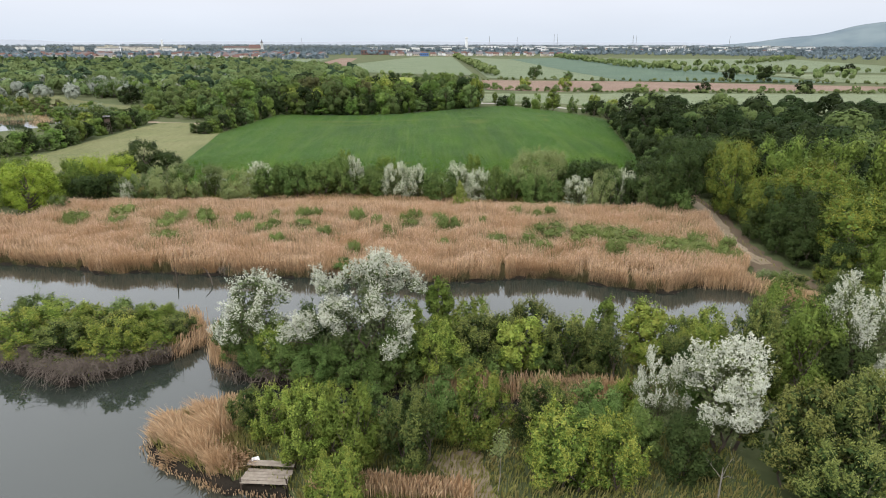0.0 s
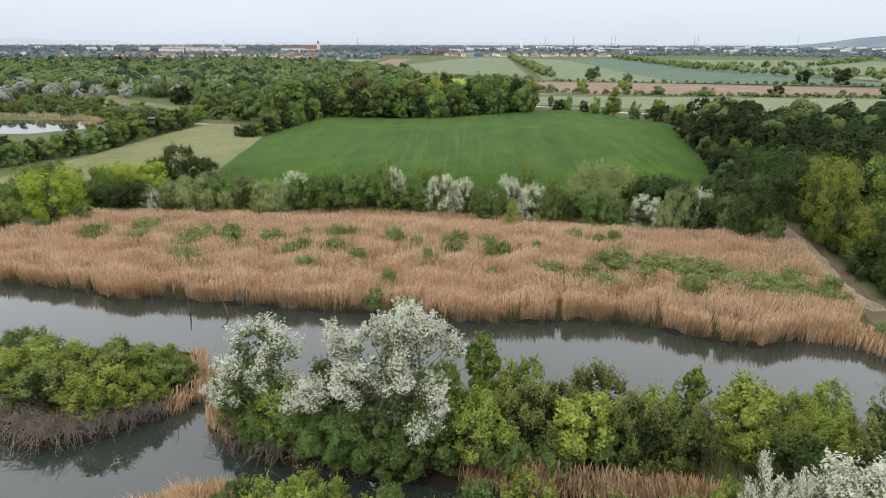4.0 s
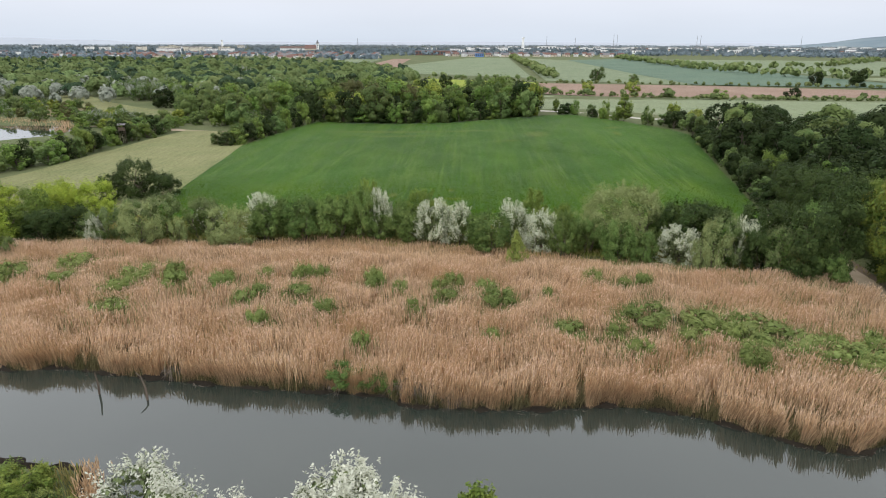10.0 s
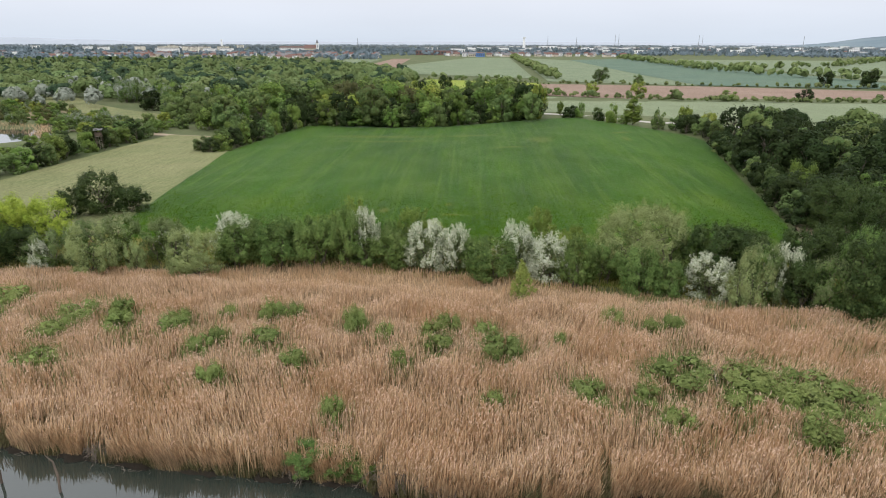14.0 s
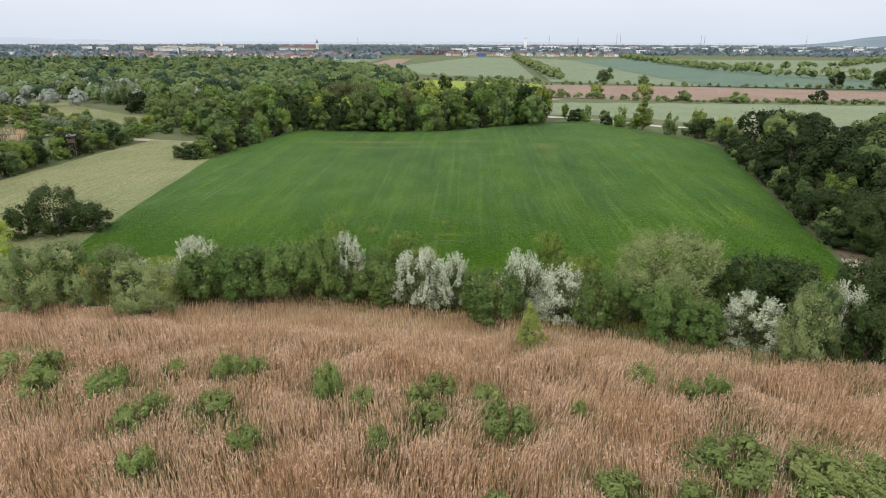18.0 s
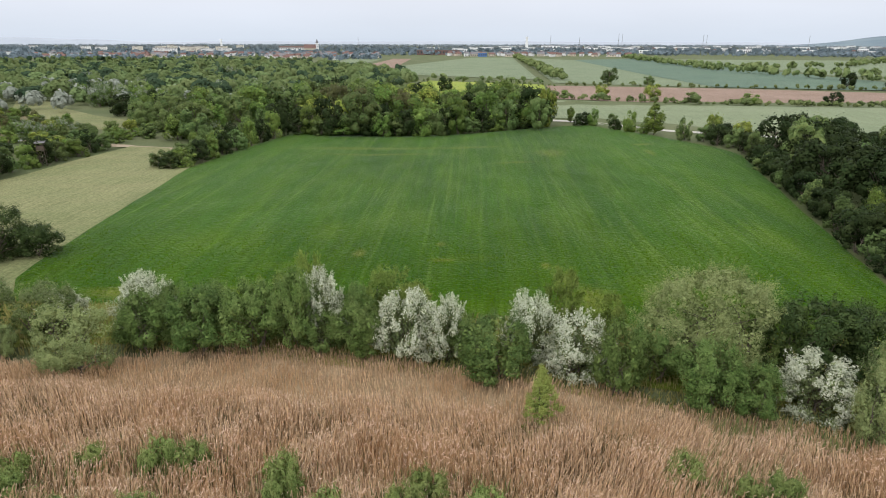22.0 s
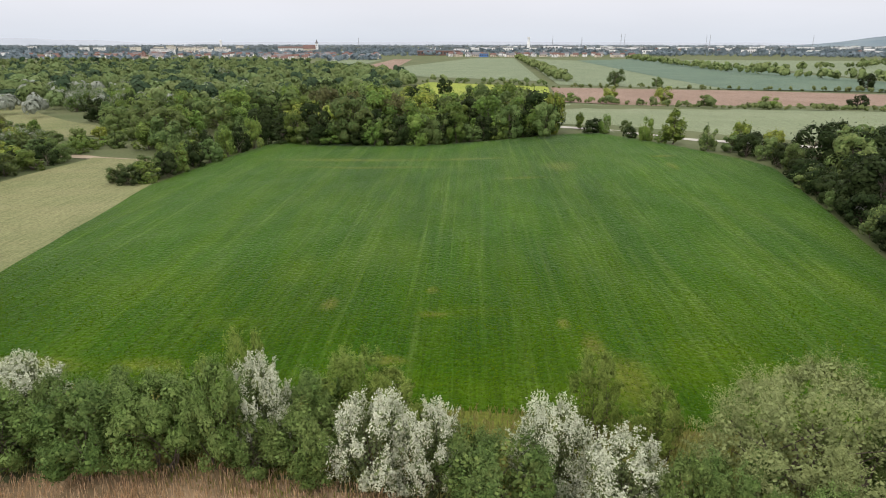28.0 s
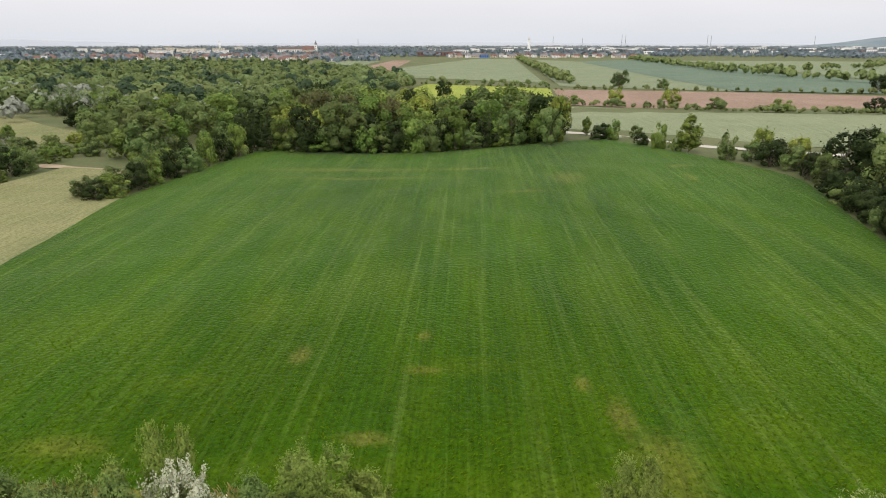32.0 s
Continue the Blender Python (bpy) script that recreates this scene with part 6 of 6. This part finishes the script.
tagged(new("reed_plumes", leaf_mesh("reed_plumes", ppos, unit(pr.normal(size=ppos.shape) * np.array([1, 1, 0.3]) + np.array([0, -0.3, 0.5])), unit(pr.normal(size=ppos.shape) * 0.5 + np.array([0.3, 0, 1.0])), ph * 0.13, ph * 0.022, M_PLUME)), "feathery pale plumes on the dry reeds", "reeds", kind="stuff")
# the outermost stems lean out over the water in sheaves
fr = np.random.default_rng(49)
fx = fr.uniform(-90, 40, 30000)
lobe = np.sin(fx * 0.62 + 0.8 * np.sin(fx * 0.21)) + 0.7 * np.sin(fx * 1.7 + 1) + 0.3 * np.sin(fx * 3.9)
for nx in (-32.5, -3.9, 10.8, 20.9, 25.6):
    lobe = np.where(np.abs(fx - nx) < 0.4, -9.0, lobe)
fx, lobe = fx[lobe > -0.75], lobe[lobe > -0.75]
fy = np.interp(fx, *zip(*NORTH_EDGE)) + 0.15 + np.abs(fr.normal(size=len(fx))) * 0.55 - 0.16 * lobe
blades("reed_front", fx, fy, np.clip(1.5 + 0.3 * lobe + 0.3 * fr.normal(size=len(fx)), 0.5, 2.5), fr.uniform(0.02, 0.045, len(fx)), 0.35, 50, M_REED, "dry reeds leaning out over the water's edge", "reeds", 0.5, toward=(0.0, -0.30))
# fresh growth low down between the old stems, densest in hollows and near the water
# its dark olive colour also puts shade between the stems, seen from above
x, y, r = sprinkle(REEDBED, 150000, 52)
low = np.sin(x * 0.31 + 1.6 * np.sin(y * 0.23)) + np.sin(y * 0.37 + 1.2 * np.sin(x * 0.19) + 1) + 1.2 * (1 - ease((y - np.interp(x, *zip(*NORTH_EDGE))) / 7))
keep = (r.uniform(size=len(x)) < np.clip(0.30 + 0.34 * low, 0.08, 0.95)) & (y < 103 - 0.1 * x) & (y > np.interp(x, *zip(*NORTH_EDGE)) + 0.2)
blades("young_reeds", x[keep], y[keep], r.uniform(0.8, 1.8, keep.sum()), r.uniform(0.03, 0.06, keep.sum()), 0.3, 53, M_EDGE, "olive young reeds low between the dry stems", "reeds")
# broken stems afloat along the bank
dx = fr.uniform(-80, 42, 420)
dy = np.interp(dx, *zip(*NORTH_EDGE)) - np.abs(fr.normal(size=420)) * 0.3
flat_on = np.stack([fr.normal(size=420) * 0.1, fr.normal(size=420) * 0.1, np.ones(420)], 1)
tagged(new("reed_debris", leaf_mesh("reed_debris", np.stack([dx, dy, np.full(420, WATER_Z + 0.05)], 1), unit(flat_on), unit(fr.normal(size=(420, 3)) * np.array([1.0, 0.6, 0.05])), fr.uniform(0.2, 0.8, 420), fr.uniform(0.02, 0.06, 420), M_DEADWOOD)), "broken reed stems and twigs afloat along the bank", "debris", kind="stuff")
# young green shoots along the water and between the old stems
edge_x = r.uniform(-70, 41, 26000)
edge_x = edge_x[np.sin(edge_x * 0.8) + np.sin(edge_x * 0.37 + 1) + 0.5 * np.sin(edge_x * 2.3) > -0.9]
edge_y = np.interp(edge_x, *zip(*NORTH_EDGE)) + np.abs(r.normal(size=len(edge_x))) * 0.7 - 0.05
blades("young_reeds", edge_x, edge_y, r.uniform(0.4, 1.25, len(edge_x)), r.uniform(0.025, 0.05, len(edge_x)), 0.45, 43, M_EDGE, "young green reed shoots at the water's edge", "reeds")
x, y, r = sprinkle(REEDBED, 95000, 44)
keep = np.minimum.reduce([np.hypot(x - a, y - b) / c for a, b, c in TUFTS]) < r.uniform(0.8, 3.0, len(x))
blades("young_reeds", x[keep], y[keep], r.uniform(1.2, 2.4, keep.sum()), r.uniform(0.04, 0.08, keep.sum()), 0.2, 45, M_REEDGREEN, "young green reeds among the dry ones", "reeds")
x, y, r = sprinkle([(16, 82), (30, 78), (41, 77), (43, 86), (44.5, 95), (36, 99), (24, 103), (15, 105), (20, 94)], 12000, 47)
keep = np.sin(x * 0.35 + 1.5 * np.sin(y * 0.28)) + np.sin(y * 0.4 + x * 0.15) > -0.5
blades("young_reeds", x[keep], y[keep], r.uniform(1.1, 2.2, keep.sum()), r.uniform(0.035, 0.07, keep.sum()), 0.25, 48, M_REEDGREEN, "olive young reeds between the dry stems near the track", "reeds")
# reed litter on the ground of the bed
lx, ly = np.meshgrid(np.arange(-95, 46, 1.0), np.arange(68, 116, 1.0))
lz = ground_z(lx.ravel(), ly.ravel()).reshape(lx.shape) + 0.06
cell = inside(REEDBED, lx[:-1, :-1].ravel() + 0.5, ly[:-1, :-1].ravel() + 0.5)
idx = np.arange(lx.size).reshape(lx.shape)
q = np.stack([idx[:-1, :-1], idx[:-1, 1:], idx[1:, 1:], idx[1:, :-1]], -1).reshape(-1, 4)[cell]
tagged(new("reed_litter", mesh_from("reed_litter", np.stack([lx, ly, lz], -1).reshape(-1, 3), q, M_LITTER, smooth=True)), "mat of broken dry reed stems on the ground", "ground", kind="structure")
# reed fringes of the island and banks
FRINGES = [([(-124, 227), (-134, 241.5), (-160, 249.5), (-186, 247.5)], 1500, 2.6, 1.2), ([(-19.9, 44.9), (-19.6, 42.2), (-18.0, 40.1), (-15.0, 38.2), (-13.4, 37.3), (-10.6, 36.6), (-8.2, 36.0)], 500, 0.3, 0.5), ([(-19.6, 45.4), (-15.5, 47.0), (-10, 45.6), (0, 44.4), (10, 43.8)], 2200, 0.5, 0.8), ([(-22.4, 56), (-20.9, 58), (-21.3, 61), (-23.3, 65)], 900, 0.6, 1.35), ([(-19.6, 60), (-18.2, 55), (-16, 52.8)], 1100, 0.6, 1.6), ([(-18.4, 44.3), (-17.9, 42.2), (-16.6, 41.0), (-14.3, 39.5), (-12.2, 38.2)], 700, 0.5, 0.8),
           ([(1, 48.3), (9.7, 47), (14.2, 46.7), (18, 45)], 2600, 0.6, 1.9), ([(-6.5, 36.6), (-2, 36), (3, 35.2)], 2600, 0.6, 1.3), ([(34, 71.6), (39, 70.4), (42, 66), (45, 62.5), (49, 61)], 4200, 0.9, 1.6)]
for i, (line, count, jit, hgt) in enumerate(FRINGES):
    fr = np.random.default_rng(60 + i)
    p = np.array(line, float)
    t = fr.uniform(0, len(p) - 1, count)
    fx = np.interp(t, range(len(p)), p[:, 0]) + fr.normal(size=count) * jit * 0.6
    fy = np.interp(t, range(len(p)), p[:, 1]) + fr.normal(size=count) * jit * 0.6
    fz = np.maximum(ground_z(fx, fy), WATER_Z - 0.1)
    blades("reed_fringe", fx, fy, hgt * fr.uniform(0.6, 1.2, count), fr.uniform(0.03, 0.06, count), 0.28, 70 + i, M_REED, "dry reeds fringing the bank", "reeds", 0.8, fz)
# old reeds on the bank's tip, fallen to both sides
for sx, sy, wide, count, length, flat, toward, seed in [(-14.6, 42.2, 0.55, 700, 2.4, 0.40, (-0.85, 0.45), 58), (-15.8, 43.4, 0.5, 500, 1.9, 0.45, (-0.9, 0.3), 60), (-13.9, 40.8, 0.6, 800, 2.2, 0.50, (0.25, -0.75), 61), (-12.6, 39.6, 0.6, 500, 1.7, 0.60, (0.5, -0.6), 62),
                                                        (-16.9, 40.5, 0.5, 450, 1.1, 0.6, (-0.4, -0.3), 63), (-14.4, 45.2, 0.55, 650, 2.0, 0.85, (0.1, 0.1), 64), (-17.8, 44.2, 0.5, 260, 1.1, 0.7, (-0.5, 0.3), 65)]:
    r = np.random.default_rng(seed)
    x, y = sx + r.normal(size=count) * wide, sy + r.normal(size=count) * wide * 0.8
    blades("reed_sheaf", x, y, length * flat * r.uniform(0.5, 1.15, count), r.uniform(0.025, 0.05, count), 0.5, seed + 200, M_REED, "sheaf of old dry reeds fallen over on the bank's tip", "reeds", 0.6, toward=np.array(toward) / flat)
x, y, r = sprinkle([(-19.2, 44.8), (-15.6, 46.4), (-12.5, 45.2), (-11.6, 42.6), (-12.6, 39.4), (-12.6, 37.8), (-14.8, 38.7), (-17.6, 40.4), (-19.2, 42.2)], 3200, 66)
blades("bank_sedge", x, y, r.uniform(0.35, 1.0, len(x)), r.uniform(0.03, 0.07, len(x)), 0.5, 67, M_BANKGRASS, "green sedge and grass on the bank's tip", "grass")
# tussocks of old reed on the tip, each falling open on all sides
for i, (sx, sy, wide, hgt) in enumerate([(-17.9, 43.4, 0.7, 1.5), (-16.6, 41.6, 0.8, 1.7), (-14.9, 40.2, 0.8, 1.8), (-13.4, 38.9, 0.7, 1.5), (-15.8, 44.9, 0.7, 1.5), (-14.2, 42.6, 0.8, 1.9), (-18.6, 42.4, 0.5, 1.1)]):
    r = np.random.default_rng(340 + i)
    x, y = sx + r.normal(size=900) * wide * 0.5, sy + r.normal(size=900) * wide * 0.45
    blades("reed_tussock", x, y, hgt * r.uniform(0.5, 1.1, 900), r.uniform(0.02, 0.045, 900), 0.75, 360 + i, M_REED, "tussock of old dry reed on the bank's tip", "reeds", 0.5)
# rough grass of the banks, the hedge foot and the wheat's margin
GRASS = [([(-19, 44.8), (-15.4, 46.4), (-10, 45), (18, 42.8), (22, 39), (24, 26), (-4, 26), (-8, 36.4), (-14.6, 38.7), (-17.6, 40.4)], 26000, 0.55), ([(-19, 59.5), (-12.7, 50.4), (14, 46.7), (26, 45), (45, 60), (26, 54.5), (1, 57), (-17, 62)], 14000, 0.7),
         ([(-36, 55), (-29, 51.8), (-23, 55.6), (-21.6, 60), (-24, 65), (-50, 63), (-50, 56)], 8000, 0.7), ([(-56, 110), (-23, 114), (4, 110), (28, 103), (44, 97), (46, 118), (20, 121), (-10, 124), (-46, 125), (-58, 120)], 42000, 0.6),
         ([(41.5, 76), (43, 86), (45.4, 97), (49, 122), (53, 121), (50, 100), (47, 88), (47, 75), (56, 60), (44, 64)], 3500, 0.4)]
for i, (poly, count, hgt) in enumerate(GRASS):
    x, y, r = sprinkle(poly, count, 80 + i)
    clear = np.abs(x - np.interp(y, PATHLINE[::-1, 1], PATHLINE[::-1, 0])) > 1.5
    x, y = x[clear], y[clear]
    blades("rough_grass", x, y, hgt * r.uniform(0.5, 1.3, len(x)), r.uniform(0.05, 0.11, len(x)), 0.4, 90 + i, M_BANKGRASS, "rough yellow-green grass and weeds", "grass")
# wheat, drilled in rows
r = np.random.default_rng(95)
wx, wy = np.meshgrid(np.arange(-60, 62, 0.22), np.arange(116, 190, 0.24))
wx = (wx + r.normal(size=wx.shape) * 0.05).ravel()
wy = (wy + r.uniform(-0.5, 0.5, wy.shape) * 0.24).ravel()
wx = wx + 0.06 * (wy - 120)
u = (wx - np.interp(wy, *zip(*FIELD_LEFT))) / (np.interp(wy, *zip(*FIELD_RIGHT)) - np.interp(wy, *zip(*FIELD_LEFT)))
patchy = np.sin(wx * 0.23 + 1.2 * np.sin(wy * 0.31)) + np.sin(wy * 0.19 + 0.9 * np.sin(wx * 0.27)) + 0.6 * np.sin(wx * 1.3 + wy * 0.7)
ok = (u > 0.004) & (u < 0.996) & (wy > np.interp(u, *zip(*FIELD_NEAR))) & (r.uniform(size=len(wx)) < np.clip(1 - (wy - 122) / 40, 0, 1) ** 1.2 * (0.72 + 0.12 * patchy))
wx, wy, u = wx[ok], wy[ok], u[ok]
wv = (wy - np.interp(u, *zip(*FIELD_NEAR))) / (np.interp(u, *zip(*FIELD_FAR)) - np.interp(u, *zip(*FIELD_NEAR)))
blades("wheat", wx, wy, r.uniform(0.10, 0.22, len(wx)), r.uniform(0.06, 0.13, len(wx)), 1.2, 97, M_CROP, "young green wheat in drilled rows", "crop", 0.3, z0=ground_z(wx, wy) + 0.05 + 0.24 * ease(wv / 0.10))

# ------------------------------------------------------------------ small things


def fishing_deck():
    ob = tagged(new("fishing_deck"), "weathered plank fishing deck on the near bank", "deck")
    ob.matrix_basis = pose(-9.9, 37.9, -0.35, 0, 0, -6)
    for i in range(7):
        k = part("plank", box("plank", 3.1 + 0.12 * math.sin(i * 3), 0.27, 0.05, 0.05 * math.sin(i * 5), -1.05 + i * 0.30, 0.02 * math.sin(i * 7) + (0.25 if i > 4 else 0), M_PLANK, 0.008), ob)
        k.rotation_euler = (0, 0, 0.02 * math.sin(i * 11))
    for sx in (-1.4, 0, 1.4):
        part("joist", box("joist", 0.1, 2.1, 0.12, sx, -0.15, -0.09, M_TIMBER, 0.006), ob)
    for sx in (-1.5, 1.5):
        for sy in (-1.1, 0.9):
            v, q = tubes([[(np.array([sx, sy, -1.3]), 0.06), (np.array([sx, sy, 0.35]), 0.05)]], 7)
            part("post", mesh_from("post", v, q, M_TIMBER), ob)


fishing_deck()
board = tagged(new("board", box("board", 0.5, 0.35, 0.06, 0, 0, 0, M_BOARD, 0.01)), "small white board lying on the deck", "board")
board.matrix_basis = pose(-11.0, 39.0, gz(-11.0, 39.0) + 0.62, 20, 5, 30)
crate = tagged(new("crate", box("crate", 0.5, 0.4, 0.35, 0, 0, 0.15, M_BOARD, 0.02)), "pale crate standing in the bank reeds", "crate")
crate.matrix_basis = pose(-14.6, 41.9, gz(-14.6, 41.9), 0, 0, 25)


def rail_bench(x, y, turn):
    ob = tagged(new("wooden_rail"), "low wooden rail on two posts", "rail")
    ob.matrix_basis = pose(x, y, gz(x, y), 0, 0, turn)
    part("rail", box("rail", 1.9, 0.12, 0.08, 0, 0, 0.7, M_PLANK, 0.008), ob)
    for sx in (-0.8, 0.8):
        part("post", box("post", 0.1, 0.1, 0.8, sx, 0, 0.3, M_PLANK, 0.008), ob)


rail_bench(-2.6, 36.9, 4)


def high_seat(x, y, leg, turn, label, cabin=1.5):
    """A hunter's raised hide: four splayed legs with braces, a boarded cabin with openings, a roof and a ladder."""
    ob = tagged(new("hunting_hide"), label, "hide")
    ob.matrix_basis = pose(x, y, gz(x, y), 0, 0, turn)
    c = cabin / 2
    for sx in (-1, 1):
        for sy in (-1, 1):
            v, q = tubes([[(np.array([sx * c * 1.25, sy * c * 1.25, -0.2]), 0.07), (np.array([sx * c * 0.9, sy * c * 0.9, leg]), 0.06)]], 6)
            part("leg", mesh_from("leg", v, q, M_TIMBER), ob)
    part("floor", box("floor", cabin, cabin, 0.08, 0, 0, leg, M_PLANK, 0.01), ob)
    for sx, sy, w, d in ((0, -c, cabin, 0.05), (0, c, cabin, 0.05), (-c, 0, 0.05, cabin), (c, 0, 0.05, cabin)):
        part("lower_wall", box("lower_wall", w, d, 0.9, sx, sy, leg + 0.49, M_TIMBER, 0.005), ob)
    for sx in (-c, c):
        for sy in (-c, c):
            part("post", box("post", 0.08, 0.08, 0.7, sx * 0.97, sy * 0.97, leg + 1.25, M_TIMBER, 0.005), ob)
    part("roof", box("roof", cabin + 0.5, cabin + 0.5, 0.08, 0, 0, leg + 1.68, M_SLATE, 0.01, Matrix.Rotation(radians(8), 4, "X")), ob)
    for sx in (-0.25, 0.25):
        v, q = tubes([[(np.array([sx, c * 1.9, -0.1]), 0.04), (np.array([sx, c, leg]), 0.04)]], 5)
        part("ladder_rail", mesh_from("ladder_rail", v, q, M_PLANK), ob)
    for i in range(5):
        f = (i + 1) / 6
        part("rung", box("rung", 0.5, 0.05, 0.05, 0, c * 1.9 - f * c * 0.9, leg * f, M_PLANK), ob)


high_seat(-90.8, 199.5, 3.6, 20, "small dark wooden hunting hide on legs")
high_seat(59.6, 171.5, 0.9, -70, "low wooden hunting hide at the wood's edge", 1.3)


def stick(x, y, pts, label):
    ob = tagged(new("dead_branch"), label, "branch")
    ob.matrix_basis = pose(x, y, WATER_Z)
    v, q = tubes([[(np.array(p, float), r_) for p, r_ in pts]], 6)
    part("stem", mesh_from("stem", v, q, M_TIMBER, smooth=True), ob)


stick(-28.6, 75.2, [((0, 0, -1.0), 0.09), ((0.0, 0.1, 0.9), 0.08), ((-0.12, 0.1, 2.0), 0.05)], "dark dead branch standing in the water")
stick(-24.6, 75.0, [((0.6, -0.8, -0.6), 0.09), ((0.1, 0.0, 0.8), 0.08), ((-0.5, 0.6, 1.5), 0.06), ((-0.9, 0.6, 1.9), 0.04)], "dark crooked dead branch leaning out of the water")


def brushwood(x, y, rad, seed, count=70):
    """A heap of bare grey branches hanging over the water."""
    r = np.random.default_rng(seed)
    ob = tagged(new("brushwood"), "tangle of bare grey branches at the water's edge", "branches")
    ob.matrix_basis = pose(x, y, max(gz(x, y), WATER_Z))
    paths = []
    for _ in range(count):
        d = unit(np.array([r.normal(), -abs(r.normal()) - 0.2, r.uniform(-0.05, 0.5)]))
        p = np.array([r.normal() * rad * 0.4, r.normal() * rad * 0.2 + 0.6, 0.3 + abs(r.normal()) * 0.4])
        ln = rad * r.uniform(0.4, 1.0)
        bend = r.normal(size=3) * 0.2 * ln
        tip = p + d * ln + bend - np.array([0, 0, 0.35 * ln])
        mid = p + d * ln * 0.5 + bend * 0.4 + np.array([0, 0, 0.12 * ln])
        paths.append([(p, 0.03), (mid, 0.022), (tip, 0.006)])
        for _ in range(2):
            f = r.uniform(0.3, 0.9)
            s = mid + (tip - mid) * f
            paths.append([(s, 0.014), (s + r.normal(size=3) * 0.16 * rad, 0.004)])
    v, q = tubes(paths, 4)
    part("branch", mesh_from("branch", v, q, M_DEADWOOD), ob)


for i, (x, y, rad) in enumerate([(-34.8, 54.8, 2.2), (-28.8, 52.2, 2.4), (-25.4, 53.8, 1.8), (-33.2, 54.2, 2.4), (-30.5, 52.6, 2.6), (-36.2, 55.2, 2.0), (-27.0, 53.2, 2.0), (-23.8, 55.2, 1.6), (-15.2, 52.0, 2.0), (-12.0, 50.4, 1.8), (-8.0, 49.8, 1.6), (3.0, 48.4, 1.4), (12.0, 47.2, 1.6), (16.6, 45.6, 1.4), (-2.6, 75.0, 1.5), (0.6, 74.3, 1.4), (-23.5, 77.8, 1.2), (-9, 76.4, 1.2), (41.6, 66.6, 2.0), (44.0, 63.2, 2.0)]):
    brushwood(x, y, rad, 300 + i, 150 if x < -22 and y < 60 else 80)
